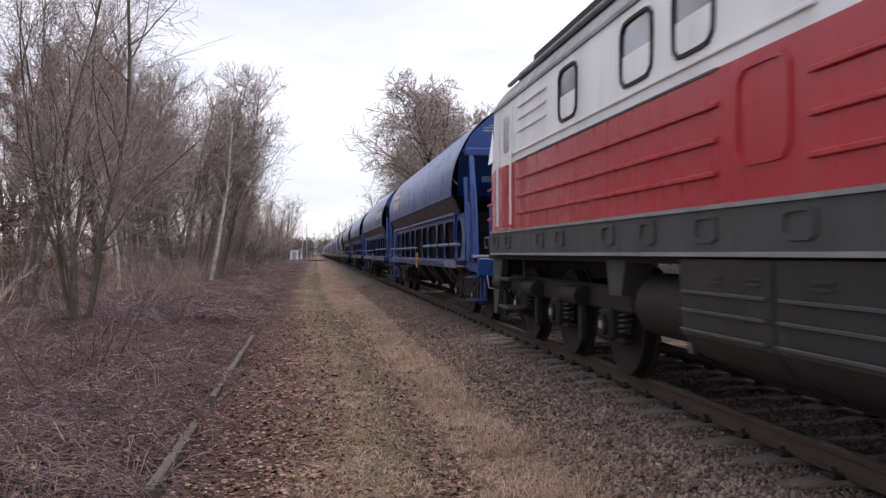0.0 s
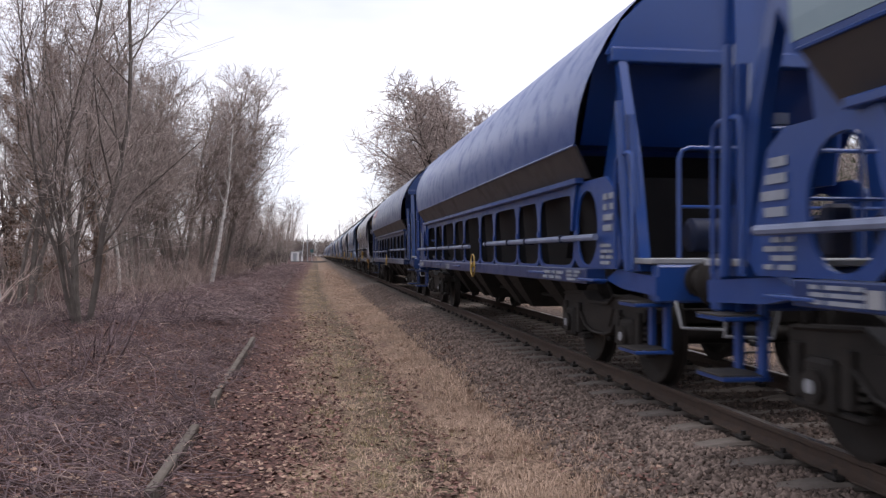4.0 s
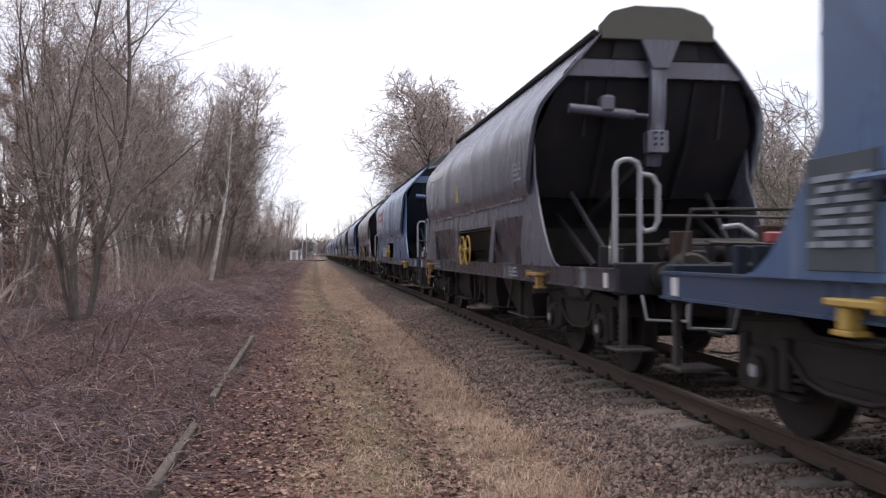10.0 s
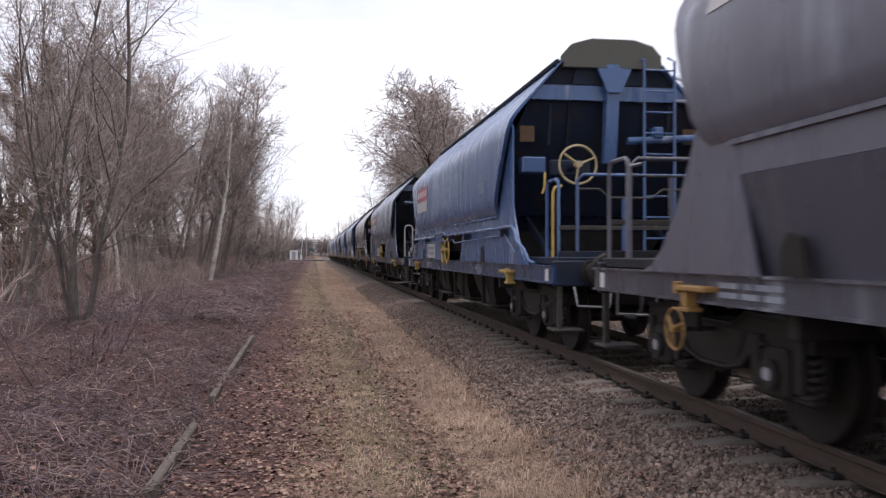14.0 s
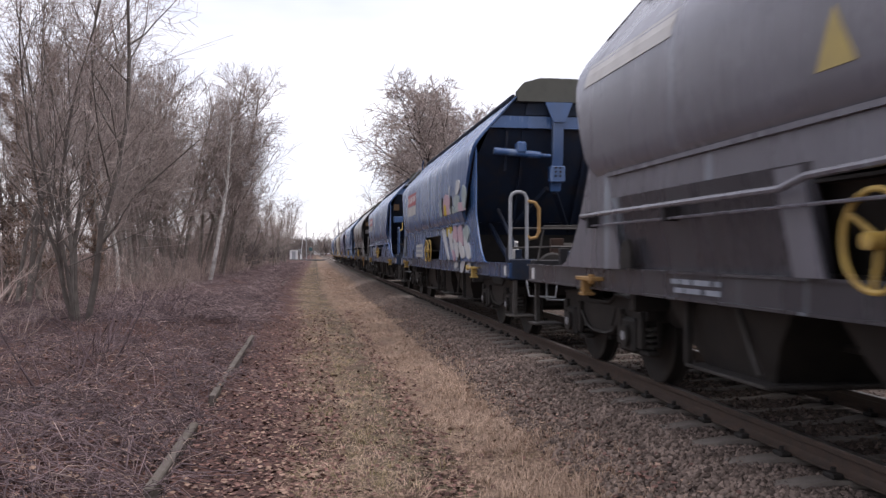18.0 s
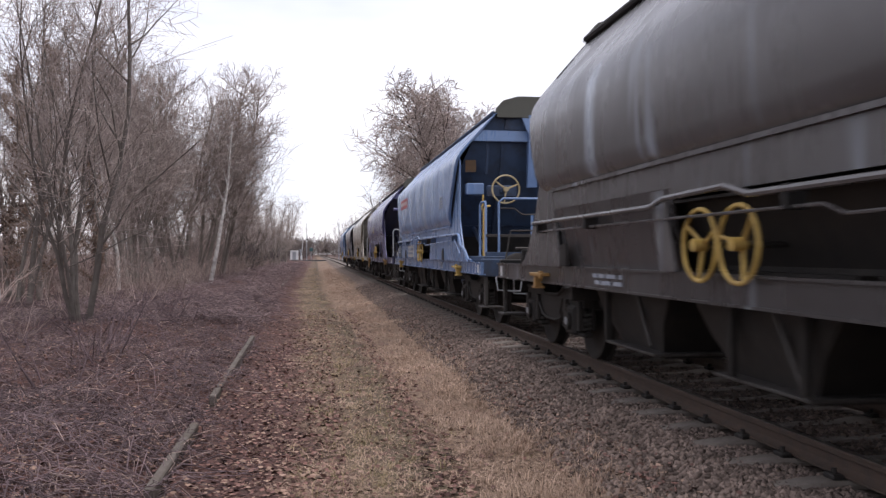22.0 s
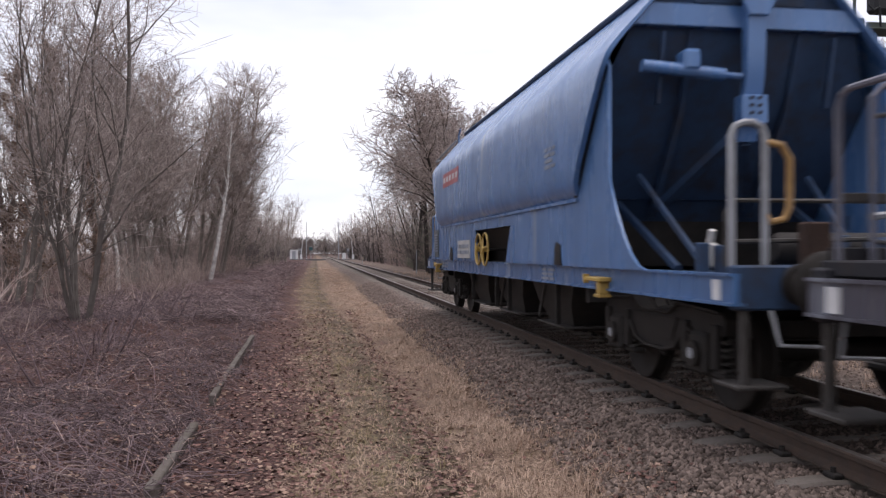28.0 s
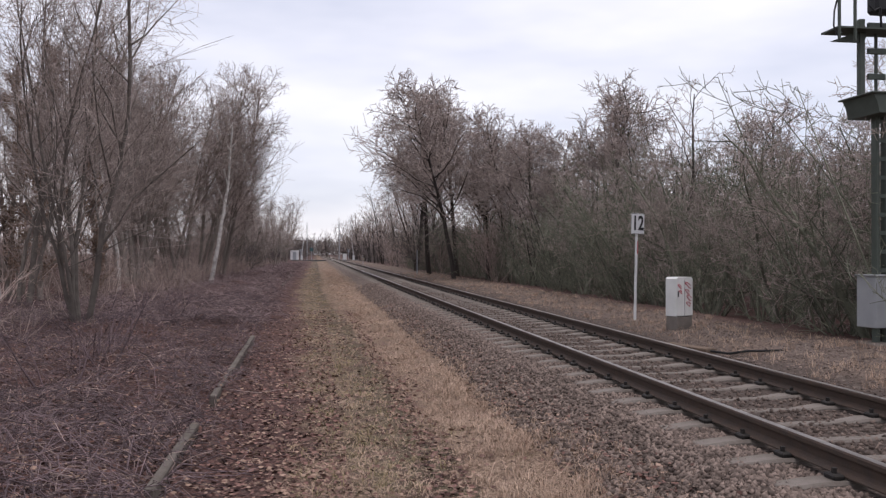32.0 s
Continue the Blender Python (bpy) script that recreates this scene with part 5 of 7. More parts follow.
    if not seam:
        for sx in (-1, 1):
            shared("release_handwheel", w, handwheel_shape, ORANGE, (sx * 1.40, e0 + 0.0, 0.68), Matrix.Scale(0.62, 4), "orange release handwheel")
            part("release_shaft", Shape().cyl((sx * 1.05, e0, 0.68), (sx * 1.40, e0, 0.68), 0.018, 6).box(*sorted((sx * 1.2, sx * 1.24)), e0 - 0.03, e0 + 0.03, 0.66, 0.92), STEEL_DARK, w)
    # brake platform end
    y0 = -half
    rail_mat = PAINT
    part("platform_deck", Shape().box(-1.28, 1.28, y0 + 0.02, e0 + 0.5, 1.11, 1.20, 0.01), PAINT_DARK, w, "grey grated platform deck")
    yr = y0 + 0.10
    for sx in (-1, 1):
        loop_rail(w, sx * 1.24, yr + 0.02, yr + 0.52, 1.15, 2.12, rail_mat)
        part("step_up_rail", Shape().tube([(sx * 1.20, yr + 0.40, 1.15), (sx * 1.20, yr + 0.40, 1.98), (sx * 1.17, yr + 0.42, 2.05), (sx * 1.08, yr + 0.44, 2.07)], 0.018, 7), YELLOW if seam else rail_mat, w, "yellow step-up handrail" if seam else "")
    s = Shape().tube([(-1.02, yr, 1.15), (-1.02, yr, 2.10), (-0.95, yr, 2.17), (0.95, yr, 2.17), (1.02, yr, 2.10), (1.02, yr, 1.15)], 0.02, 8)
    part("end_rail", s, rail_mat, w)
    s = Shape().tube([(-1.02, yr, 2.0), (-0.75, yr, 2.0), (-0.62, yr, 1.90), (-0.1, yr, 1.90), (0.03, yr, 2.0), (1.02, yr, 2.0)], 0.014, 6)
    part("mid_rail", s, GREY_DIRTY, w)
    part("knee_rail", Shape().box(-1.24, 1.24, yr - 0.008, yr + 0.008, 1.52, 1.57, 0.003), GREY_DIRTY, w)
    for xx in (-0.45, 0.15, 0.6):
        part("rail_post", Shape().box(xx - 0.02, xx + 0.02, yr - 0.01, yr + 0.01, 1.15, 2.0 if xx > 0 else 1.9), PAINT, w)
    part("toe_board", Shape().box(-1.26, 1.26, yr - 0.04, yr - 0.02, 1.15, 1.27, 0.004), PAINT_DARK, w)
    hw = shared("brake_handwheel", w, handwheel_shape, FADED_YELLOW, (-0.62, e0 - 0.42, 2.42), Matrix.Rotation(-math.pi / 2, 4, "Z") @ Matrix.Scale(1.02, 4), "faded pale yellow parking brake handwheel")
    part("brake_column", Shape().box(-0.67, -0.57, e0 - 0.36, e0 + 0.32, 2.37, 2.47, 0.02).box(-0.90, -0.34, e0 - 0.10, e0 + 0.0, 2.30, 2.52, 0.02), PAINT_DARK, w, "dark brake gear box")
    part("equipment_box", Shape().box(-1.28, -0.95, e0 - 0.06, e0 + 0.2, 2.34, 2.56, 0.02), PAINT, w)
    part("lever", Shape().tube([(-0.98, e0 - 0.1, 2.34), (-1.0, e0 - 0.16, 2.15), (-1.03, e0 - 0.16, 2.05)], 0.016, 6), YELLOW, w, "yellow lever")
    # ladder to the roof
    for xx in (0.42, 0.86):
        part("ladder_rail", Shape().tube([(xx, e0 - 0.14, 1.2), (xx, e0 - 0.14, 3.9), (xx, e0 + 0.08, 4.0)], 0.02, 7), PAINT, w)
    for k in range(9):
        part("rung", Shape().cyl((0.42, e0 - 0.14, 1.45 + 0.29 * k), (0.86, e0 - 0.14, 1.45 + 0.29 * k), 0.013, 6), PAINT, w)
    part("roof_grip", Shape().tube([(0.95, e0 + 0.1, 3.75), (1.25, e0 - 0.25, 3.42), (1.36, e0 - 0.3, 3.30), (0.9, e0 - 0.02, 3.38)], 0.022, 7), GREY_PAINT, w)
    part("central_rib", Shape().plate(((e0 - 0.02, 4.1), (e0 - 0.10, 3.6), (e0 + 0.06, 2.5), (e0 + 0.16, 2.5), (e0 + 0.08, 3.6)), -0.09, 0.09), PAINT, w)
    part("post_head", Shape().plate(((-0.24, 3.78), (0.24, 3.78), (0.10, 3.45), (-0.10, 3.45)), e0 - 0.13, e0 - 0.09, "y"), PAINT, w)
    for sx in (-1, 1):
        part("hazard_sign", Shape().box(sx * 1.18 - 0.1, sx * 1.18 + 0.1, e0 + 0.08, e0 + 0.10, 2.78, 3.0), HAZARD, w, "faded orange warning label")
        part("cheek_brace", Shape().plate(((e0 + 0.08, 3.30), (e0 + 0.02, 3.30), (e0 + 0.14, 2.75), (e0 + 0.22, 2.75)), sx * 0.86 - 0.02, sx * 0.86 + 0.02), PAINT_DARK, w)
    part("end_tube", Shape().cyl((0.22, e0 - 0.02, 2.80), (1.22, e0 - 0.02, 2.86), 0.055, 10).box(0.58, 0.72, e0 - 0.1, e0 + 0.1, 2.84, 3.0, 0.02), PAINT, w, "painted pneumatic cylinder")

    # brake gear end
    y1 = half
    part("end_roller", Shape().cyl((0.30, e1 + 0.02, 2.90), (1.10, e1 + 0.02, 2.96), 0.06, 12).cyl((0.12, e1 + 0.02, 2.89), (0.30, e1 + 0.02, 2.90), 0.03, 8), PAINT, w, "painted pneumatic cylinder")
    part("roller_bracket", Shape().box(0.55, 0.72, e1 - 0.12, e1 + 0.1, 2.92, 3.12, 0.03), PAINT, w)
    part("central_post", Shape().plate(((e1 + 0.02, 3.9), (e1 + 0.10, 3.6), (e1 + 0.06, 2.9), (e1 - 0.10, 2.3), (e1 - 0.18, 2.3), (e1 - 0.04, 2.9), (e1 - 0.02, 3.6)), -0.09, 0.09).box(-0.13, 0.13, e1 - 0.12, e1 + 0.05, 2.45, 2.72, 0.01), PAINT, w)
    part("post_head", Shape().plate(((-0.24, 3.78), (0.24, 3.78), (0.10, 3.45), (-0.10, 3.45)), e1 + 0.09, e1 + 0.13, "y"), PAINT, w)
    for sx in (-1, 1):
        part("cheek_brace", Shape().plate(((e1 - 0.08, 3.30), (e1 - 0.02, 3.30), (e1 - 0.16, 2.65), (e1 - 0.24, 2.65)), sx * 0.86 - 0.02, sx * 0.86 + 0.02), PAINT_DARK, w)
        part("hopper_strut", Shape().tube([(sx * 0.9, e1 - 0.55, 2.0), (sx * 0.75, e1 + 0.55, 1.12)], 0.035, 6), PAINT_DARK, w)
    for k in range(3):
        for q in (-0.04, 0.04):
            part("bolt_hole", Shape().cyl((q, e1 + 0.058, 2.55 + 0.07 * k), (q, e1 + 0.068, 2.55 + 0.07 * k), 0.018, 8), STEEL_DARK, w)
    part("diagonal_brace", Shape().tube([(0.12, e1 - 0.15, 2.35), (0.55, e1 - 0.95, 1.7)], 0.06, 4).tube([(0.0, e1 - 0.15, 2.3), (-0.45, e1 - 0.95, 1.7)], 0.06, 4), PAINT_DARK, w)
    loop_rail(w, y1 - 0.12, 1.06, 1.30, 1.12, 2.12, GREY_PAINT, 0.026, across=True)
    part("short_rail", Shape().tube([(1.06, y1 - 0.12, 1.50), (1.01, y1 - 0.12, 1.45), (0.92, y1 - 0.12, 1.47), (0.88, y1 - 0.12, 1.55), (0.88, y1 - 0.12, 1.88), (0.94, y1 - 0.12, 1.97), (1.06, y1 - 0.12, 1.99)], 0.026, 8), GREY_PAINT if not seam else ORANGE, w)
    part("air_reservoir", lathe(((-0.55, 0.02), (-0.55, 0.10), (-0.50, 0.13), (0.50, 0.13), (0.55, 0.10), (0.55, 0.02))), STEEL_DARK, w).matrix_basis = pose(-0.2, e1 + 0.95, 1.28)
    part("waist_rail", Shape().tube([(1.30, y1 - 0.2, 1.15), (1.30, y1 - 0.2, 1.52), (1.24, y1 - 0.2, 1.60), (0.2, y1 - 0.2, 1.60), (-1.2, y1 - 0.2, 1.58), (-1.28, y1 - 0.2, 1.15)], 0.016, 6), GREY_DIRTY, w)
    for q in (-0.62, 0.55):
        part("rusty_box", Shape().box(q - 0.09, q + 0.09, y1 - 0.42, y1 - 0.28, 1.10, 1.46, 0.012), RUST, w, "rusty brown valve box")
    for xx, hgt in ((-1.15, 0.2), (-1.0, 0.2), (1.15, 0.22), (1.0, 0.2), (0.0, 0.28)):
        part("stanchion", Shape().box(xx - 0.045, xx + 0.045, y1 - 0.9, y1 - 0.82, 1.08, 1.10 + hgt, 0.008), PAINT_DARK, w)
    part("brake_pipe", Shape().tube([(-1.2, y1 - 0.5, 1.32), (-0.2, y1 - 0.5, 1.30), (0.1, y1 - 0.42, 1.34), (1.2, y1 - 0.42, 1.32)], 0.018, 6), GREY_DIRTY, w)
    part("bent_pipe", Shape().tube([(-0.3, y1 - 0.35, 1.15), (-0.25, y1 - 0.35, 1.40), (-0.05, y1 - 0.35, 1.52), (0.12, y1 - 0.35, 1.50)], 0.03, 7), GREY_PAINT, w)
    part("valve", Shape().box(0.95, 1.08, y1 - 1.1, y1 - 0.98, 1.12, 1.32, 0.02).cyl((1.0, y1 - 1.04, 1.32), (1.0, y1 - 1.0, 1.42), 0.03, 8), CREAM, w, "pale brake valve")
    part("red_lever", Shape().box(-0.85, -0.7, y1 - 0.7, y1 - 0.64, 1.32, 1.40, 0.01), RED_PATCH, w, "red lever knob")
    part("valve_block", Shape().box(-0.5, -0.1, y1 - 0.75, y1 - 0.5, 1.1, 1.36, 0.03), PAINT_DARK, w)
    part("valve_block", Shape().box(0.2, 0.4, y1 - 0.7, y1 - 0.5, 1.1, 1.28, 0.02), PAINT_DARK, w)
    part("rear_deck", Shape().box(-1.28, 1.28, e1 + 0.3, y1 - 0.13, 1.065, 1.085), PAINT_DARK, w, "dark end deck plate")
    return w


HAZARD = material("faded_orange_label", (0.11, 0.06, 0.03), 0.7, second=(0.06, 0.045, 0.03), scale=9, bump=0)


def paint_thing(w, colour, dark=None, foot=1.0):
    # dark: tone of dirty frame parts, and of ends with shade painted in
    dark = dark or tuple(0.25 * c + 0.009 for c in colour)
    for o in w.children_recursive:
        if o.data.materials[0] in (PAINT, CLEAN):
            # lower skirts and side sills take the body colour times foot
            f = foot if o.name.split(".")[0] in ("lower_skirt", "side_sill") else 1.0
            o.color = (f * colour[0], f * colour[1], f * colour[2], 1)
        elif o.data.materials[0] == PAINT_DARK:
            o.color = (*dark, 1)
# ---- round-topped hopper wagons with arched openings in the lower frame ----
GRIMY_SHADE = material("grimy_shaded_band", (0.030, 0.029, 0.034), 0.55, second=(0.05, 0.043, 0.04), scale=2.5, bump=0.05, grime=(0.07, 0.055, 0.045), grime_amount=0.4)
# near-black tone that paints in the shade behind the arches
INNER = material("shaded_inner_plate", (0.012, 0.012, 0.014), 0.7, second=(0.022, 0.021, 0.021), scale=2.0, bump=0.06)
ROUND = ((1.485, 2.35), (1.50, 2.5), (1.505, 2.7), (1.48, 2.9), (1.42, 3.1), (1.33, 3.3), (1.20, 3.5), (1.02, 3.7), (0.80, 3.87), (0.52, 4.0), (0.25, 4.06))


def rounded_hole(y0, y1, z0, z1, power, n=24, lift=0.0):
    """Outline of a rounded opening and of the rectangle round it, point by point."""
    pts, box = [], []
    cy, cz, hy, hz = (y0 + y1) / 2, (z0 + z1) / 2, (y1 - y0) / 2, (z1 - z0) / 2
    for j in range(n):
        a = 2 * math.pi * (j + 0.5) / n
        c, s = math.cos(a), math.sin(a)
        r = (abs(c) ** power + abs(s) ** power) ** (-1 / power)
        pts.append((cy + hy * r * c, cz + hz * r * s))
        k = 1 / max(abs(c), abs(s))
        box.append((k * c, k * s))
    return pts, box


def pierced_bay(s, x, ya, yb, za, zb, hole, power=4.0, thick=0.02, n=24):
    """A plate from ya to yb and za to zb with one rounded hole."""
    pts, box = rounded_hole(*hole, power, n)
    outer = [((ya + yb) / 2 + (yb - ya) / 2 * b[0], (za + zb) / 2 + (zb - za) / 2 * b[1]) for b in box]
    s.frame_plate(outer, pts, x - thick / 2, x + thick / 2)


def round_wagon():
    half, low, high = 8.13, 6.6, 7.15
    w = thing("round_hopper_wagon", "round-topped hopper wagon", "wagon", "wagons of the train")

    def end_y(z):
        return low + (high - low) * min(1.0, max(0.0, (z - 2.35) / 0.85))

    s = Shape().loft([body_ring(ROUND, lambda z: -end_y(z)), body_ring(ROUND, lambda z: end_y(z))], caps=False)
    part("tank_shell", s, CLEAN, w)
    for sx in (-1, 1):
        # inward sloping band under the crease; grime and painted shade in one colour
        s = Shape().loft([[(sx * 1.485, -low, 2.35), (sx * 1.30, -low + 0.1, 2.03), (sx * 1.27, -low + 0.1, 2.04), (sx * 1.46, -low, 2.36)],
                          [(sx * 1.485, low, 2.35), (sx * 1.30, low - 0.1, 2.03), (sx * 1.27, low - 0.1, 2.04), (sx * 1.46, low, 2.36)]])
        part("lower_band", s, GRIMY_SHADE, w, "grimy sloping band with its shade painted in")
        part("crease_bead", Shape().cyl((sx * 1.487, -low, 2.35), (sx * 1.487, low, 2.35), 0.014, 6), CLEAN, w)
        # pierced side frame, bay by bay
        x = sx * 1.30
        edges = (-6.05, -4.59, -3.445, -1.92, -0.755, 0.795, 1.955, 3.53, 4.65, 6.05)
        for y0, y1 in zip(edges, edges[1:]):
            a, b = sorted((turned(sx, y0), turned(sx, y1)))
            s = Shape()
            pierced_bay(s, x, a, b, 1.105, 2.05, (a + 0.04, b - 0.04, 1.13, 1.90), 7.0, n=40)
            part("arched_bay", s, CLEAN, w)
            # gusset that widens the pillar towards the top, and its rib behind
            for q, d in ((a, 1), (b, -1)):
                part("pillar_gusset", Shape().plate(((q, 1.50), (q + d * 0.055, 1.52), (q + d * 0.075, 1.74), (q + d * 0.15, 1.88), (q, 1.96)), *sorted((x + sx * 0.004, x + sx * 0.014))), CLEAN, w)
            # rib in the painted shade tone, not the frame's blue
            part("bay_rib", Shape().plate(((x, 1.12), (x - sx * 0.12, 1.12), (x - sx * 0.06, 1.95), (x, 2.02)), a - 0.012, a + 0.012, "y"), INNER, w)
            part("pillar_foot", Shape().box(*sorted((x + sx * 0.011, x + sx * 0.03)), a - 0.03, a + 0.03, 1.46, 1.53, 0.004), CLEAN, w)
        part("frame_flange", Shape().box(*sorted((x, x + sx * 0.10)), -6.35, 6.35, 1.985, 2.045, 0.008), CLEAN, w)
        part("side_sill", Shape().box(*sorted((sx * 1.22, sx * 1.42)), -half + 1.35, half - 1.35, 0.955, 1.105, 0.008), CLEAN, w)
        for sy in (-1, 1):
            # end panel with the oval opening
            s = Shape()
            a, b = sorted((sy * 6.06, sy * 7.35))
            pts, box = rounded_hole(sy * 6.47 - 0.33, sy * 6.47 + 0.33, 1.14, 1.90, 2.2)
            outer = [((a + b) / 2 + (b - a) / 2 * q[0] + (0.16 * sy * (-q[1]) if q[0] * sy > 0 else 0), 1.53 + (0.47 if q[1] > 0 else 0.42) * q[1]) for q in box]
            s.frame_plate(outer, pts, x - 0.012, x + 0.012)
            part("oval_panel", s, CLEAN, w)
            part("panel_edge", Shape().plate(((sy * 6.10, 2.0), (sy * 6.22, 1.98), (sy * 6.12, 1.70), (sy * 6.07, 1.50), (sy * 6.04, 1.5), (sy * 6.05, 1.9)), *sorted((x + sx * 0.012, x + sx * 0.05))), CLEAN, w)
            text_bars(w, ((1.318, 0), (1.318, 4)), sx, *sorted((sy * 7.0, sy * 7.28)), 1.45, 1.85, 4, 40 + sx + sy)
            # corner of the frame: gusset down to the end beam
            part("corner_gusset", Shape().plate(((sy * 7.2, 1.105), (sy * half, 1.06), (sy * half, 0.9), (sy * 7.35, 0.93), (sy * 6.9, 1.0)), sx * 1.22 - 0.04, sx * 1.22 + 0.04), CLEAN, w)
            # leaning support between deck and tank end
            s = Shape()
            s.loft([[(sx * 1.28, sy * 7.55, 1.1), (sx * 1.28, sy * 7.85, 1.1), (sx * 1.18, sy * 7.85, 1.1), (sx * 1.18, sy * 7.55, 1.1)],
                    [(sx * 1.26, sy * 7.40, 2.2), (sx * 1.26, sy * 7.55, 2.2), (sx * 1.16, sy * 7.55, 2.2), (sx * 1.16, sy * 7.40, 2.2)],
                    [(sx * 1.25, sy * 7.10, 3.1), (sx * 1.25, sy * 7.22, 3.1), (sx * 1.17, sy * 7.22, 3.1), (sx * 1.17, sy * 7.10, 3.1)]])
            part("end_support", s, CLEAN, w)
            for q, ln in ((0.0, 2.62), (0.11, 2.50)):
                part("lashing_post", Shape().tube([(sx * (1.34 - q), sy * 7.72, 1.1), (sx * (1.38 - q), sy * 7.58, ln)], 0.04, 6), CLEAN, w)
            loop_rail(w, sx * 1.36, sy * 7.85, sy * 7.45, 1.12, 2.14, CLEAN, 0.018)
            # steps
            s = Shape().box(*sorted((sx * 1.06, sx * 1.40)), *sorted((sy * 7.62, sy * 8.02)), 0.80, 0.83, 0.006)
            s.box(*sorted((sx * 1.06, sx * 1.40)), *sorted((sy * 7.62, sy * 8.02)), 0.40, 0.43, 0.006)
            s.box(*sorted((sx * 1.08, sx * 1.12)), *sorted((sy * 7.94, sy * 8.02)), 0.40, 1.0).box(*sorted((sx * 1.08, sx * 1.12)), *sorted((sy * 7.62, sy * 7.70)), 0.40, 1.0)
            part("foot_step", s, CLEAN, w, "blue steel foot steps")
            for z in (0.432, 0.832):
                part("step_tread", Shape().box(*sorted((sx * 1.08, sx * 1.41)), *sorted((sy * 7.63, sy * 8.01)), z, z + 0.01), GREY_DIRTY, w, "grated step tread")
            s = Shape().box(*sorted((sx * 1.30, sx * 1.44)), *sorted((sy * 6.55, sy * 7.05)), 0.985, 1.01, 0.005)
            part("jacking_bracket", s, CLEAN, w)
        # long actuating pipe
        part("long_pipe", Shape().cyl((sx * 1.40, turned(sx, -7.0), 1.415), (sx * 1.40, turned(sx, -1.6), 1.415), 0.033, 8), GREY_BLUE, w, "pale blue grey operating pipe")
        part("rear_pipe", Shape().cyl((sx * 1.40, turned(sx, -0.22), 1.39), (sx * 1.40, turned(sx, 7.2), 1.39), 0.033, 8), GREY_BLUE, w, "pale blue grey operating pipe")
        for yy in (-5.9, -4.3, -3.3, -1.8, 0.3, 1.9, 3.6, 5.4):
            part("pipe_clamp", Shape().box(*sorted((sx * 1.30, sx * 1.44)), turned(sx, yy) - 0.03, turned(sx, yy) + 0.03, 1.37, 1.455, 0.006), PAINT_DARK, w)
        shared("side_handwheel", w, handwheel_shape, YELLOW, (sx * 1.47, turned(sx, -0.93), 1.07), Matrix.Scale(0.74, 4), "yellow spoked handwheel")
        part("wheel_shaft", Shape().cyl((sx * 1.0, turned(sx, -0.93), 1.07), (sx * 1.47, turned(sx, -0.93), 1.07), 0.018, 8), STEEL_DARK, w)
        for yy in (-4.9, 1.0, 3.4):
            part("under_bracket", Shape().box(*sorted((sx * 1.36, sx * 1.44)), turned(sx, yy) - 0.35, turned(sx, yy) + 0.35, 1.02, 1.05, 0.005), CLEAN, w)
        text_bars(w, ((1.421, 0), (1.421, 4)), sx, *sorted((turned(sx, -6.0), turned(sx, -5.2))), 0.97, 1.08, 2, 60 + sx)
        text_bars(w, ((1.421, 0), (1.421, 4)), sx, *sorted((turned(sx, 1.9), turned(sx, 2.4))), 0.97, 1.08, 2, 61 + sx)
        part("white_tag", Shape().box(*sorted((sx * 1.42, sx * 1.43)), *sorted((turned(sx, 6.0), turned(sx, 6.12))), 0.98, 1.07), GREY_PAINT, w, "small pale label")
        for sy in (-1, 1):
            text_bars(w, ((1.421, 0), (1.421, 4)), sx, *sorted((sy * 6.15, sy * 6.6)), 0.97, 1.09, 3, 64 + sx + sy)
            text_bars(w, ((1.318, 0), (1.318, 4)), sx, *sorted((sy * 6.92, sy * 7.25)), 1.14, 1.36, 4, 70 + sx + sy)
    # sloping hopper inside the frame, its shade put into the colour
    part("inner_hopper", Shape().loft([[(-0.8, -5.9, 0.98), (0.8, -5.9, 0.98), (0.8, 5.9, 0.98), (-0.8, 5.9, 0.98)], [(-1.22, -6.3, 2.06), (1.22, -6.3, 2.06), (1.22, 6.3, 2.06), (-1.22, 6.3, 2.06)]]), INNER, w, "inner hopper darkened for shade")
    for y in (-4.7, -2.2, 0.9, 3.9):
        s = Shape()
        for q in (-0.42, 0.42):
            s.loft([[(-1.05, y + 1.5 * q - 0.42, 1.1), (1.05, y + 1.5 * q - 0.42, 1.1), (1.05, y + 1.5 * q + 0.42, 1.1), (-1.05, y + 1.5 * q + 0.42, 1.1)],
                    [(-0.80, y + 1.15 * q - 0.30, 0.74), (0.80, y + 1.15 * q - 0.30, 0.74), (0.80, y + 1.15 * q + 0.30, 0.74), (-0.80, y + 1.15 * q + 0.30, 0.74)],
                    [(-0.62, y + q - 0.19, 0.50), (0.62, y + q - 0.19, 0.50), (0.62, y + q + 0.19, 0.50), (-0.62, y + q + 0.19, 0.50)],
                    [(-0.55, y + q - 0.08, 0.40), (0.55, y + q - 0.08, 0.40), (0.55, y + q + 0.08, 0.40), (-0.55, y + q + 0.08, 0.40)]])
        part("discharge_chute", s, STEEL_DARK, w, "dark steel discharge chute")
        part("chute_tag", Shape().plate(((y - 0.09, 0.86), (y + 0.09, 0.86), (y, 0.62)), -1.2, -1.19), GREY_DIRTY, w)
    part("brake_rod", Shape().cyl((-0.5, -6.0, 0.7), (-0.5, 6.0, 0.7), 0.03, 6).cyl((0.45, -6.0, 0.62), (0.45, 6.0, 0.62), 0.025, 6), STEEL_DARK, w)
    part("centre_sill", Shape().box(-0.25, 0.25, -half + 0.1, half - 0.1, 0.8, 1.06, 0.02), STEEL_DARK, w)
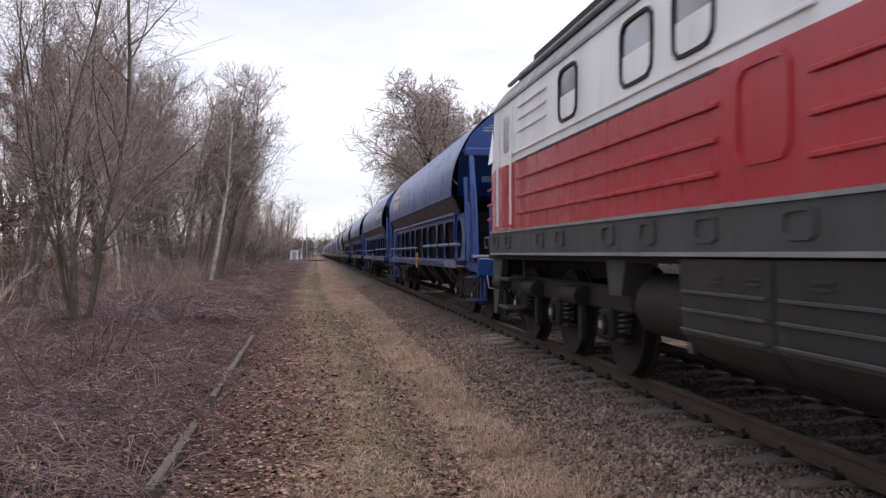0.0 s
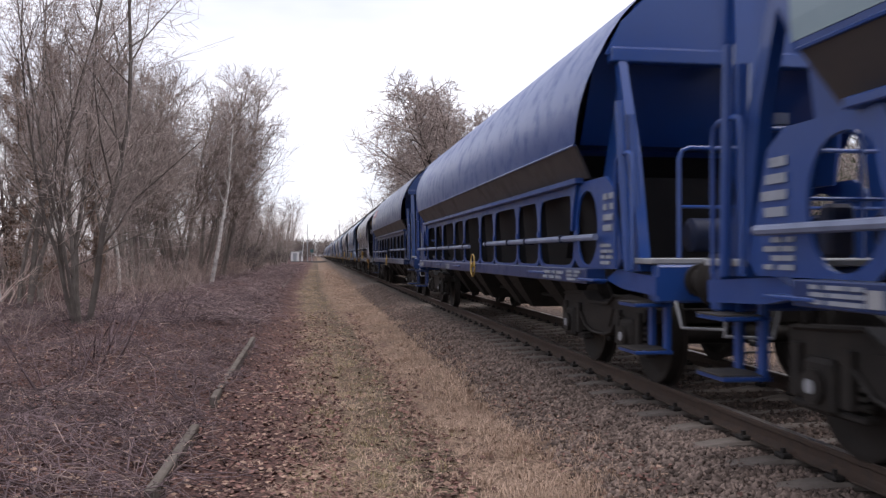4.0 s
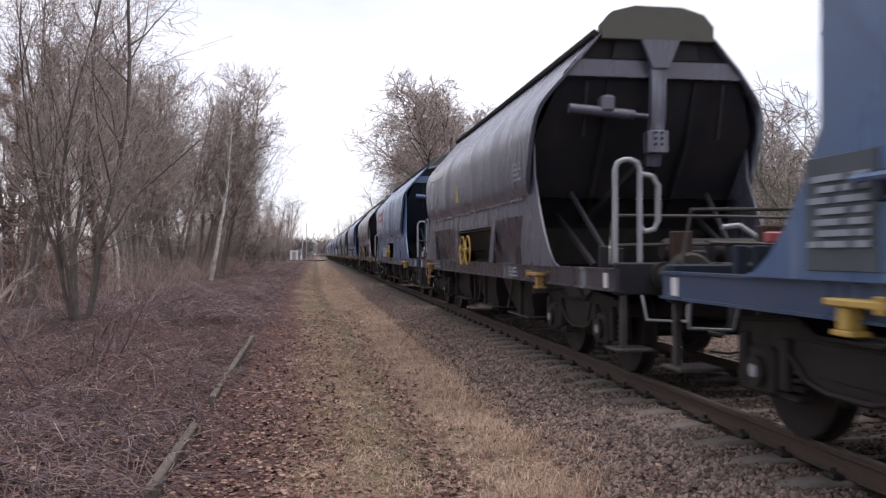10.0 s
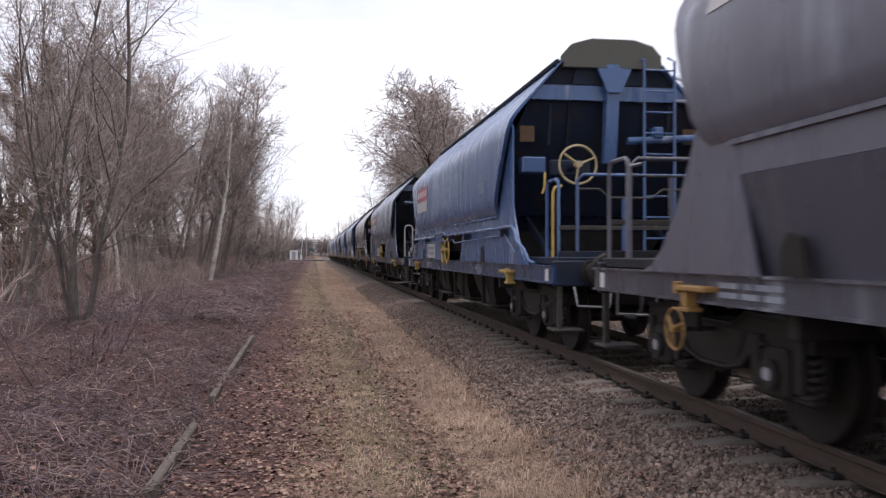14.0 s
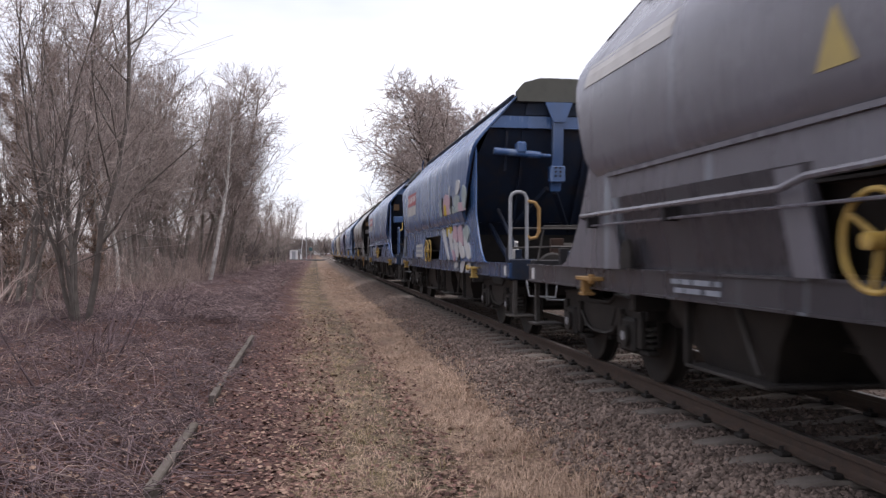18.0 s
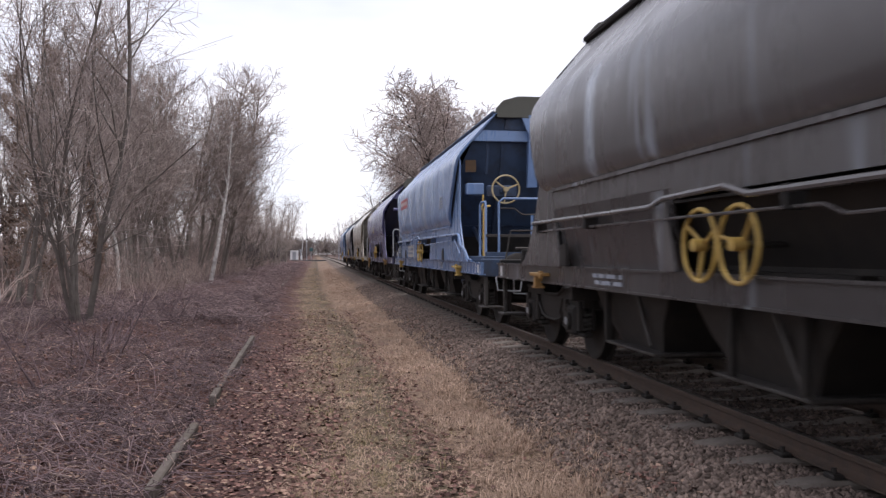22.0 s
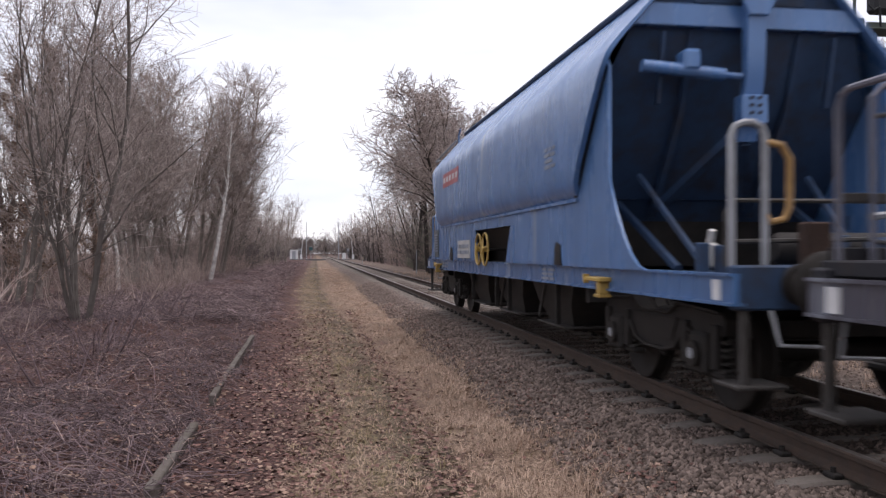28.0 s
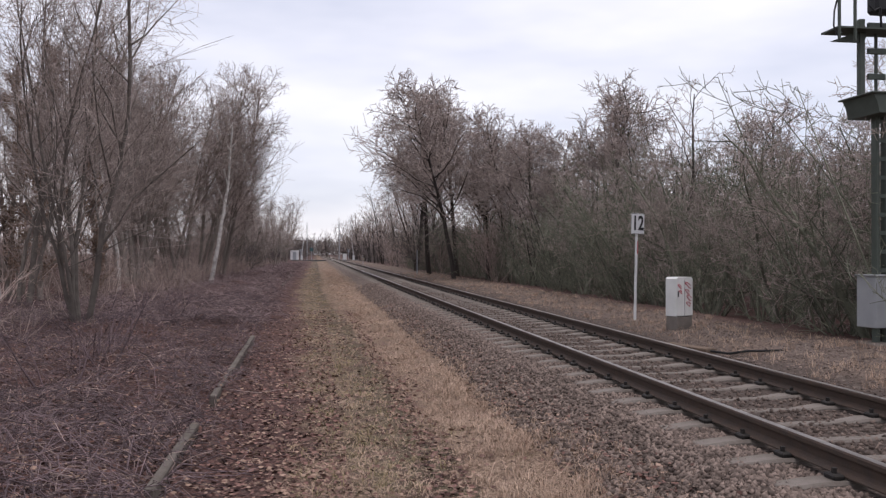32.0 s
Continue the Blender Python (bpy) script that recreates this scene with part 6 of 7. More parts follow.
    part("roof_hatch", Shape().plate(((-0.6, 3.94), (-0.55, 4.08), (-0.25, 4.16), (0.25, 4.16), (0.55, 4.08), (0.6, 3.94)), -high + 0.25, high - 0.25, "y"), CLEAN, w)
    for sy in (-1, 1):
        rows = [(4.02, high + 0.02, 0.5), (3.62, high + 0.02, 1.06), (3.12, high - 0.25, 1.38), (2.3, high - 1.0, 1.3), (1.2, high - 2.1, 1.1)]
        # the lower part of the end sheet gets the painted shade tone
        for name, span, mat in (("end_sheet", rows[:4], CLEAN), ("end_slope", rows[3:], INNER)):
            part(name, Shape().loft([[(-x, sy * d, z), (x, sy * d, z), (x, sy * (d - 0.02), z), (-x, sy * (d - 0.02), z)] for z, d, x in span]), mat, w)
        part("end_hood", Shape().plate(((-1.36, 3.14), (-1.20, 3.46), (-0.78, 3.86), (-0.4, 4.12), (0.4, 4.12), (0.78, 3.86), (1.20, 3.46), (1.36, 3.14), (1.25, 3.12), (-1.25, 3.12)), sy * high, sy * (high + 0.035), "y"), CLEAN, w)
        part("end_beam", Shape().box(-1.32, 1.32, *sorted((sy * (high - 0.05), sy * (high + 0.09))), 3.06, 3.2, 0.012), CLEAN, w)
        # side ears behind the end's edge
        for sx in (-1, 1):
            part("ear_plate", Shape().plate(((sy * (high - 0.1), 3.1), (sy * (high + 0.02), 3.1), (sy * (low + 0.35), 1.95), (sy * (low - 0.1), 1.95)), sx * 1.14 - 0.02, sx * 1.14 + 0.02), CLEAN, w)
        part("centre_post", Shape().plate(((sy * (high + 0.1), 4.0), (sy * (high + 0.16), 3.2), (sy * 7.3, 2.4), (sy * 7.6, 1.15), (sy * 7.45, 1.15), (sy * 7.15, 2.4), (sy * (high + 0.02), 3.2)), -0.11, 0.11), CLEAN, w)
        part("headstock", Shape().box(-1.25, 1.25, *sorted((sy * half, sy * (half - 0.14))), 0.84, 1.16, 0.02), CLEAN, w, "blue end beam")
        part("platform_deck", Shape().box(-1.3, 1.3, *sorted((sy * (half - 0.02), sy * 7.55)), 1.165, 1.215, 0.008), GREY_PAINT, w, "pale grey walkway deck")
        loop_rail(w, sy * (half - 0.08), -1.02, -0.1, 1.2, 2.15, CLEAN, 0.02, across=True)
        loop_rail(w, sy * (half - 0.08), 1.02, 0.1, 1.2, 2.15, CLEAN, 0.02, across=True)
        part("knee_rail", Shape().cyl((-1.02, sy * (half - 0.08), 1.65), (1.02, sy * (half - 0.08), 1.65), 0.015, 6), CLEAN, w)
        part("end_lamp_bracket", Shape().box(-0.75, -0.6, *sorted((sy * (high + 0.03), sy * (high + 0.16))), 3.28, 3.34, 0.01), GREY_PAINT, w)
        part("data_plate", Shape().box(-0.88, -0.62, *sorted((sy * (high - 0.62), sy * (high - 0.58))), 2.62, 2.74, 0.004), GREY_BLUE, w, "small framed data plate")
        part("hood_lettering", Shape().box(-0.98, -0.5, *sorted((sy * (high + 0.034), sy * (high + 0.04))), 3.52, 3.545).box(-0.98, -0.44, *sorted((sy * (high + 0.034), sy * (high + 0.04))), 3.575, 3.595).box(-0.86, -0.5, *sorted((sy * (high + 0.034), sy * (high + 0.04))), 3.62, 3.64), LETTER_GREY, w)
        part("valve", Shape().box(-0.55, -0.35, *sorted((sy * 7.75, sy * 7.9)), 1.22, 1.6, 0.03), PAINT_DARK, w)
        part("air_reservoir", lathe(((-0.5, 0.02), (-0.5, 0.10), (-0.46, 0.15), (0.46, 0.15), (0.5, 0.10), (0.5, 0.02))), PAINT_DARK, w).matrix_basis = pose(0.3, sy * 7.7, 1.42)
        end_fittings(w, sy * half, sy)
    # hand brake and ladder at the leading end
    y = -7.75
    for xx in (0.45, 0.85):
        part("ladder_rail", Shape().tube([(xx, y + 0.05, 1.2), (xx, y + 0.25, 3.1), (xx, -high - 0.08, 3.9)], 0.02, 7), GREY_BLUE, w)
    for k in range(8):
        part("rung", Shape().cyl((0.45, y + 0.07 + 0.03 * k, 1.5 + 0.28 * k), (0.85, y + 0.07 + 0.03 * k, 1.5 + 0.28 * k), 0.013, 6), GREY_BLUE, w)
    part("roof_step", Shape().box(-0.05, 0.65, -high - 0.42, -high - 0.05, 3.42, 3.45).box(-0.05, 0.65, -high - 0.42, -high - 0.40, 3.45, 3.62), CLEAN, w)
    part("platform_deck", Shape().box(-0.3, 0.3, -half + 0.1, -half + 0.14, 1.22, 1.5), CLEAN, w)
    for y in (-half + 2.0, half - 2.0):
        add_bogie(w, y)
    return w


GREY_BLUE = material("pale_blue_grey_paint", (0.17, 0.20, 0.30), 0.5, second=(0.12, 0.15, 0.24), scale=3, bump=0.03, grime=(0.08, 0.08, 0.09), grime_amount=0.4)


def brake_wheel(w):
    """Hand brake wheel on the leading platform; not every wagon has one."""
    shared("brake_handwheel", w, handwheel_shape, YELLOW, (0.30, -7.9, 2.28), Matrix.Rotation(-math.pi / 2, 4, "Z") @ Matrix.Scale(1.2, 4), "yellow spoked parking brake handwheel")
    part("brake_column", Shape().box(0.24, 0.36, -7.86, -7.5, 2.2, 2.36, 0.02).box(0.22, 0.38, -7.82, -7.7, 1.2, 2.2, 0.02), CLEAN, w)
# ---- the diesel locomotive at the head of the train ----
LOCO_RED = material("locomotive_red", (0.42, 0.020, 0.030), 0.27, second=(0.34, 0.018, 0.026), scale=0.8, bump=0.03, bump_scale=25, grime=(0.16, 0.05, 0.05), grime_amount=0.35, streaks=True)
LOCO_WHITE = material("locomotive_white", (0.78, 0.78, 0.77), 0.38, second=(0.70, 0.70, 0.69), scale=0.9, bump=0.03, bump_scale=25, grime=(0.3, 0.3, 0.28), grime_amount=0.5, streaks=True)
LOCO_GREY = material("locomotive_grey", (0.045, 0.05, 0.046), 0.55, second=(0.032, 0.036, 0.034), scale=1.5, bump=0.04, grime=(0.04, 0.04, 0.035), grime_amount=0.5)
TANK_GREY = material("tank_grey", (0.026, 0.028, 0.027), 0.42, second=(0.018, 0.019, 0.019), scale=2.5, bump=0.12, bump_scale=12, grime=(0.05, 0.045, 0.04), grime_amount=0.5)
LOCO_ROOF = material("locomotive_roof", (0.26, 0.27, 0.27), 0.5, second=(0.17, 0.17, 0.17), scale=2, bump=0.05, grime=(0.06, 0.055, 0.05), grime_amount=0.6)
# grey base colour paints in the sky and trees reflected by the panes
GLASS_DARK = material("reflection_grey_glass", (0.24, 0.25, 0.26), 0.06, second=(0.16, 0.17, 0.18), scale=2, bump=0.0, bump_scale=10)
GLASS_DARK.node_tree.nodes["Principled BSDF"].inputs["IOR"].default_value = 2.1


def locomotive():
    w = thing("diesel_locomotive", "red and white six-axle diesel locomotive with grey frame", "locomotive", "")
    half = 9.75

    def band(name, z0, z1, mat, ends, top_ends, inner=0.0):
        """A storey of the body: ends as (y, half width) at its foot and at its top."""
        s = Shape()
        lower = [(-hw, y, z0) for y, hw in ends] + [(hw, y, z0) for y, hw in reversed(ends)]
        upper = [(-hw, y, z1) for y, hw in top_ends] + [(hw, y, z1) for y, hw in reversed(top_ends)]
        s.loft([lower, upper])
        return part(name, s, mat, w)

    plan = [(-half, 1.20), (-half + 0.35, 1.34), (-half + 1.1, 1.47), (half - 1.1, 1.47), (half - 0.35, 1.34), (half, 1.20)]
    plan_top = [(-half + 0.32, 1.18), (-half + 0.6, 1.33), (-half + 1.1, 1.455), (half - 1.1, 1.455), (half - 0.6, 1.33), (half - 0.32, 1.18)]
    band("lower_body", 1.56, 2.45, LOCO_RED, plan, plan)
    band("upper_body", 2.45, 3.32, LOCO_WHITE, plan, plan_top)
    band("frame_skirt", 1.22, 1.555, LOCO_GREY, [(y * 1.003, hw + 0.012) for y, hw in plan], [(y * 1.003, hw + 0.012) for y, hw in plan])
    part("solebar_strip", Shape().box(-1.50, 1.50, -half + 1.0, half - 1.0, 1.53, 1.56).box(-1.495, 1.495, -half + 1.0, half - 1.0, 1.22, 1.25), LOCO_ROOF, w)
    # roof
    roof = ((1.455, 3.32), (1.40, 3.46), (1.27, 3.62), (1.05, 3.78), (0.7, 3.90), (0.3, 3.95))
    s = Shape().loft([body_ring([(x * 0.82, 3.32 + (z - 3.32) * 0.4) for x, z in roof], lambda z: -half + 0.3), body_ring(roof, lambda z: -half + 1.1), body_ring(roof, lambda z: half - 1.1),
                      body_ring([(x * 0.82, 3.32 + (z - 3.32) * 0.4) for x, z in roof], lambda z: half - 0.3)])
    part("roof", s, LOCO_ROOF, w)
    part("eave_strip", Shape().box(-1.475, 1.475, -half + 1.1, half - 1.1, 3.30, 3.34), LOCO_ROOF, w)
    for sy in (-1, 1):
        a, b = sorted((sy * 1.2, sy * (half - 1.6)))
        part("roof_grille", Shape().box(-1.0, 1.0, a, b, 3.82, 4.10, 0.05), RUBBER, w, "black roof cooling grille")
        part("cable_duct", Shape().box(-1.22, -1.08, a, b, 3.68, 3.80, 0.02), RUBBER, w)
    part("roof_pipe", Shape().cyl((-1.30, -half + 2, 3.66), (-1.30, half - 1.4, 3.66), 0.03, 8), LOCO_ROOF, w)
    for sx in (-1, 1):
        for e in (-1, 1):
            def yy(d):
                return e * (half - d)

            def span(d0, d1):
                return sorted((yy(d0), yy(d1)))
            x0, x1 = sorted((sx * 1.468, sx * 1.485))
            # ribs on the red side
            for z in (1.76, 1.98, 2.21):
                part("side_rib", Shape().box(*sorted((sx * 1.465, sx * 1.495)), *span(2.6, 8.1), z - 0.018, z + 0.018, 0.006), LOCO_RED, w)
                e > 0 and part("side_rib", Shape().box(*sorted((sx * 1.465, sx * 1.495)), *span(9.15, 10.35), z - 0.018, z + 0.018, 0.006), LOCO_RED, w)
                part("cab_rib", Shape().box(*sorted((sx * 1.395, sx * 1.425)), *span(0.42, 0.95), z - 0.018, z + 0.018, 0.006), LOCO_RED, w)
            for z in (2.82, 2.98, 3.14):
                part("vent_slat", Shape().box(*sorted((sx * 1.46, sx * 1.482)), *span(2.6, 3.95), z - 0.014, z + 0.014, 0.004), LOCO_WHITE, w)
            part("waist_strip", Shape().box(*sorted((sx * 1.465, sx * 1.49)), *span(2.1, 9.2), 2.545, 2.575, 0.005), LOCO_WHITE, w)
            part("dark_strip", Shape().box(*sorted((sx * 1.465, sx * 1.478)), *span(2.5, 8.1), 2.435, 2.455), LOCO_GREY, w)
            # framed panel
            s = Shape()
            pts, box = rounded_hole(*span(8.38, 8.93), 1.80, 2.36, 7.0)
            pts2, _ = rounded_hole(*span(8.35, 8.96), 1.77, 2.39, 7.0)
            s.frame_plate(pts2, pts, x0, x1)
            part("panel_frame", s, LOCO_RED, w)
            # windows with rubber frames
            for d0, d1 in ((4.5, 5.08), (6.36, 7.0), (7.43, 8.03)):
                a, b = span(d0, d1)
                pts, _ = rounded_hole(a, b, 2.66, 3.17, 6.0)
                pts2, _ = rounded_hole(a - 0.032, b + 0.032, 2.628, 3.202, 6.0)
                wf = part("window_frame", Shape().frame_plate(pts2, pts, *sorted((sx * 1.45, sx * 1.482))), RUBBER, w, "black rubber window frame")
                part("window_pane", Shape().plate(pts, *sorted((sx * 1.452, sx * 1.462))), GLASS_DARK, wf)
            # cab door with its window and hand bars
            a, b = span(1.65, 2.3)
            part("cab_door", Shape().box(*sorted((sx * 1.462, sx * 1.478)), a, b, 1.60, 2.45, 0.004), LOCO_RED, w)
            dw = part("cab_door_top", Shape().box(*sorted((sx * 1.455, sx * 1.47)), a, b, 2.452, 3.22, 0.004), LOCO_WHITE, w)
            pts, _ = rounded_hole(a + 0.14, b - 0.14, 2.62, 3.12, 5.0)
            part("door_window", Shape().plate(pts, *sorted((sx * 1.468, sx * 1.476))), GLASS_DARK, dw)
            for d in (1.58, 2.38):
                part("grab_rail", Shape().cyl((sx * 1.51, yy(d), 1.62), (sx * 1.51, yy(d), 2.95), 0.018, 8), LOCO_WHITE, w)
            # sloping cab window at the corner
            s = Shape().loft([[(sx * 1.415, yy(0.45), 2.60), (sx * 1.462, yy(1.05), 2.60), (sx * 1.45, yy(1.05), 3.14), (sx * 1.375, yy(0.62), 3.14)],
                              [(sx * 1.40, yy(0.45), 2.60), (sx * 1.445, yy(1.05), 2.60), (sx * 1.433, yy(1.05), 3.14), (sx * 1.36, yy(0.62), 3.14)]])
            part("cab_side_window", s, GLASS_DARK, w)
            # sockets in the frame skirt
            for d in (0.55, 1.2, 1.95, 3.6, 4.4, 5.9, 6.8, 7.8, 8.9):
                a, b = span(d, d + 0.32)
                pts, _ = rounded_hole(a + 0.03, b - 0.03, 1.34, 1.47, 5.0)
                pts2, _ = rounded_hole(a, b, 1.31, 1.50, 5.0)
                part("jacking_socket", Shape().frame_plate(pts2, pts, *sorted((sx * 1.475, sx * 1.497))), LOCO_GREY, w)
        # tanks between the bogies
        for a, b in ((-2.3, -1.08), (-1.05, 1.02), (1.05, 2.3)):
            x = sx * 1.44
            s = Shape().loft([[(sx * 0.6, a, 1.2), (x, a, 1.2), (x, b, 1.2), (sx * 0.6, b, 1.2)], [(sx * 0.6, a, 0.66), (x * 0.985, a, 0.66), (x * 0.985, b, 0.66), (sx * 0.6, b, 0.66)], [(sx * 0.6, a, 0.52), (x * 0.9, a, 0.52), (x * 0.9, b, 0.52), (sx * 0.6, b, 0.52)], [(sx * 0.6, a, 0.36), (sx * 0.95, a, 0.36), (sx * 0.95, b, 0.36), (sx * 0.6, b, 0.36)]])
            t = part("side_tank", s, TANK_GREY, w, "dark grey side tank")
            for z in (0.70, 0.84, 0.97):
                part("tank_rib", Shape().box(*sorted((x, x + sx * 0.02)), a + 0.05, b - 0.05, z - 0.012, z + 0.012, 0.004), LOCO_GREY, t)
            for q in (0.12, 0.62, 1.5)[:2 if b - a < 1.5 else 3]:
                part("vent_slot", Shape().box(*sorted((x, x + sx * 0.012)), a + q, a + q + 0.2, 1.04, 1.055).box(*sorted((x, x + sx * 0.012)), a + q, a + q + 0.2, 1.08, 1.095), GREY_DIRTY, t)
    part("belly", Shape().box(-0.9, 0.9, -2.3, 2.3, 0.3, 1.2, 0.05), STEEL_DARK, w)
    for sx in (-1, 1):
        for sy in (-1, 1):
            part("air_tank", lathe(((-0.5, 0.02), (-0.5, 0.2), (-0.44, 0.27), (0.44, 0.27), (0.5, 0.2), (0.5, 0.02)), 20), STEEL_DARK, w, "dark air tank beside the bogie").matrix_basis = pose(sx * 1.08, sy * 2.95, 0.80, 0, 0, 90)
            part("frame_stay", Shape().plate(((sy * 2.38, 1.2), (sy * 2.5, 1.2), (sy * 2.42, 0.5), (sy * 2.34, 0.5)), sx * 1.3 - 0.02, sx * 1.3 + 0.02), LOCO_GREY, w)
            part("sand_box", Shape().plate(((sy * 3.6, 1.18), (sy * 4.1, 1.18), (sy * 4.0, 0.86), (sy * 3.7, 0.86)), *sorted((sx * 1.1, sx * 1.36))), LOCO_GREY, w, "grey sand box")
    part("floor_pan", Shape().box(-1.35, 1.35, -half + 0.2, half - 0.2, 1.16, 1.24), STEEL_DARK, w)
    for sy in (-1, 1):
        part("end_beam", Shape().box(-1.2, 1.2, *sorted((sy * half, sy * (half - 0.2))), 0.82, 1.3, 0.03), LOCO_GREY, w)
        part("snow_guard", Shape().plate(((sy * half, 1.2), (sy * (half - 0.15), 0.3), (sy * (half - 0.32), 0.3), (sy * (half - 0.75), 1.2)), -1.25, -1.15).plate(((sy * half, 1.2), (sy * (half - 0.15), 0.3), (sy * (half - 0.32), 0.3), (sy * (half - 0.75), 1.2)), 1.15, 1.25).box(-1.2, 1.2, *sorted((sy * (half - 0.15), sy * (half - 0.22))), 0.3, 0.6), LOCO_GREY, w)
        end_fittings(w, sy * half, sy)
        # three-axle bogie
        c = sy * 6.55
        b = part("bogie", Shape().box(-1.12, -1.0, c - 2.5, c + 2.5, 0.66, 0.92, 0.03).box(1.0, 1.12, c - 2.5, c + 2.5, 0.66, 0.92, 0.03).box(-1.0, 1.0, c - 0.3, c + 0.3, 0.6, 0.9, 0.03).box(-1.0, 1.0, c - 2.5, c - 2.3, 0.66, 0.86, 0.02).box(-1.0, 1.0, c + 2.3, c + 2.5, 0.66, 0.86, 0.02), STEEL_DARK, w, "dark three-axle bogie")
        for q in (-1.85, 0.0, 1.85):
            shared("wheelset", b, wheelset_shape, WHEEL_STEEL, (0, c + q, 0.525), Matrix.Scale(1.14, 4), "steel wheelset with worn treads")
            for sx in (-1, 1):
                turn = Matrix.Rotation(math.pi if sx < 0 else 0, 4, "Z")
                shared("axle_box", b, axle_box_shape, STEEL_DARK, (sx * 1.04, c + q, 0.525), turn)
                shared("axle_cap", b, axle_cover_shape, GREY_DIRTY, (sx * 1.04, c + q, 0.525), turn)
                for z in (-0.3, 0.3):
                    shared("coil_spring", b, coil_shape, GREY_DIRTY, (sx * 1.05, c + q + z, 0.45))
                part("brake_cylinder", lathe(((-0.3, 0.03), (-0.3, 0.10), (0.22, 0.11), (0.26, 0.05), (0.4, 0.03)), 14), STEEL_DARK, b).matrix_basis = pose(sx * 1.2, c + q + 0.9, 0.78, 0, 0, 90)
                part("brake_hanger", Shape().box(sx * 1.18 - 0.03, sx * 1.18 + 0.03, c + q + 0.62, c + q + 0.72, 0.3, 0.9, 0.01), STEEL_DARK, b)
        for sx in (-1, 1):
            part("sand_pipe", Shape().tube([(sx * 1.05, c + 2.35, 0.95), (sx * 1.1, c + 2.6, 0.6), (sx * 0.85, c + 2.5, 0.12)], 0.025, 6), STEEL_DARK, b)
            s = Shape().box(*sorted((sx * 1.15, sx * 1.42)), *sorted((sy * (half - 1.85), sy * (half - 1.25))), 0.46, 0.5, 0.006)
            s.box(*sorted((sx * 1.15, sx * 1.42)), *sorted((sy * (half - 1.85), sy * (half - 1.25))), 0.86, 0.9, 0.006)
            s.box(*sorted((sx * 1.16, sx * 1.2)), *sorted((sy * (half - 1.85), sy * (half - 1.81))), 0.46, 1.2)
            part("cab_steps", s, GREY_DIRTY, w, "cab door steps")
    return w
# ---- the train put together ----
VEHICLES = []
NAVY, NAVY2 = (0.015, 0.060, 0.25), (0.014, 0.042, 0.15)
BLUE, BLUE2, SKY, STEEL_BLUE = (0.082, 0.150, 0.29), (0.056, 0.120, 0.275), (0.17, 0.275, 0.49), (0.095, 0.205, 0.43)
GREY, BROWN, PURPLE, BEIGE, VIOLET_GREY = (0.098, 0.099, 0.136), (0.096, 0.092, 0.094), (0.115, 0.117, 0.25), (0.50, 0.462, 0.395), (0.135, 0.135, 0.172)
KINDS = {"A": round_wagon(), "B": grain_wagon("seam"), "G": grain_wagon("flared")}
TAKEN = set()
WORDS = {"A": "round-topped hopper wagon with arched openings in its frame", "B": "grain hopper wagon with pale streaks and yellow handwheels", "G": "flared grain hopper wagon with orange handwheels"}


def add_wagon(kind, colour, tone, middle, lead):
    base = KINDS[kind]
    if kind in TAKEN:
        w = copy_thing(base, Matrix())
    else:
        w = base
        TAKEN.add(kind)
    tagged(w, f"{tone} {WORDS[kind]}", "wagon", "wagons of the train")
    VEHICLES.append((w, middle, 180 if lead == "Q" else 0))
    return w, colour


CONSIST = (("A", NAVY, "deep blue", 22.57, "P"), ("A", NAVY, "bright blue", 39.6, "P"), ("A", NAVY, "clean blue", 56.8, "Q"), ("A", NAVY2, "dark blue", 74.4, "P"),
           ("G", GREY, "dark grey", 90.87, "P"), ("B", BLUE, "weathered blue", 106.67, "P"), ("G", GREY, "dull grey", 122.5, "Q"), ("B", BLUE, "faded blue", 138.2, "Q"),
           ("G", VIOLET_GREY, "violet grey", 154.4, "Q"), ("B", BLUE2, "dirty blue", 170.64, "P"), ("B", (0.038, 0.062, 0.125), "matt blue", 187.2, "Q"), ("G", (0.155, 0.152, 0.18), "sooty grey", 203.48, "P"),
           ("B", BLUE2, "sprayed blue", 219.35, "Q"), ("B", BLUE2, "streaked blue", 236.0, "P"), ("G", BROWN, "brownish grey", 252.5, "P"), ("B", SKY, "light blue", 268.6, "P"),
           ("G", PURPLE, "purple grey", 284.6, "Q"), ("B", BEIGE, "beige", 300.6, "Q"), ("G", VIOLET_GREY, "plain grey", 316.0, "Q"), ("B", STEEL_BLUE, "pale blue", 331.6, "Q"))
RUN = [add_wagon(*row) for row in CONSIST]


def logo(w, prof, side, y0, y1, z0, z1, split=0.5, strip=True):
    """A red patch with pale blocks over a cream strip, as plain shapes."""
    zm = z0 + (z1 - z0) * split
    p = decal(w, prof, side, y0, y1, zm, z1, RED_PATCH, "red_patch", 0.006, "faded red sign patch")
    if strip:
        decal(w, prof, side, y0, y1, z0, zm - 0.02, CREAM, "cream_strip", 0.006, "cream sign strip")
    step = (y1 - y0) / 5
    for k in range(5):
        decal(w, prof, side, y0 + step * (k + 0.24), y0 + step * (k + 0.76), zm + 0.09, z1 - 0.08, WHITE, "pale_block", 0.010)


SPRAY = [material(f"spray_paint_{n}", c, 0.6, second=tuple(0.75 * q for q in c), scale=6, bump=0.02) for n, c in
         (("pink", (0.48, 0.33, 0.37)), ("mint", (0.33, 0.38, 0.37)), ("white", (0.5, 0.5, 0.5)), ("yellow", (0.50, 0.37, 0.05)), ("violet", (0.22, 0.20, 0.42)))]


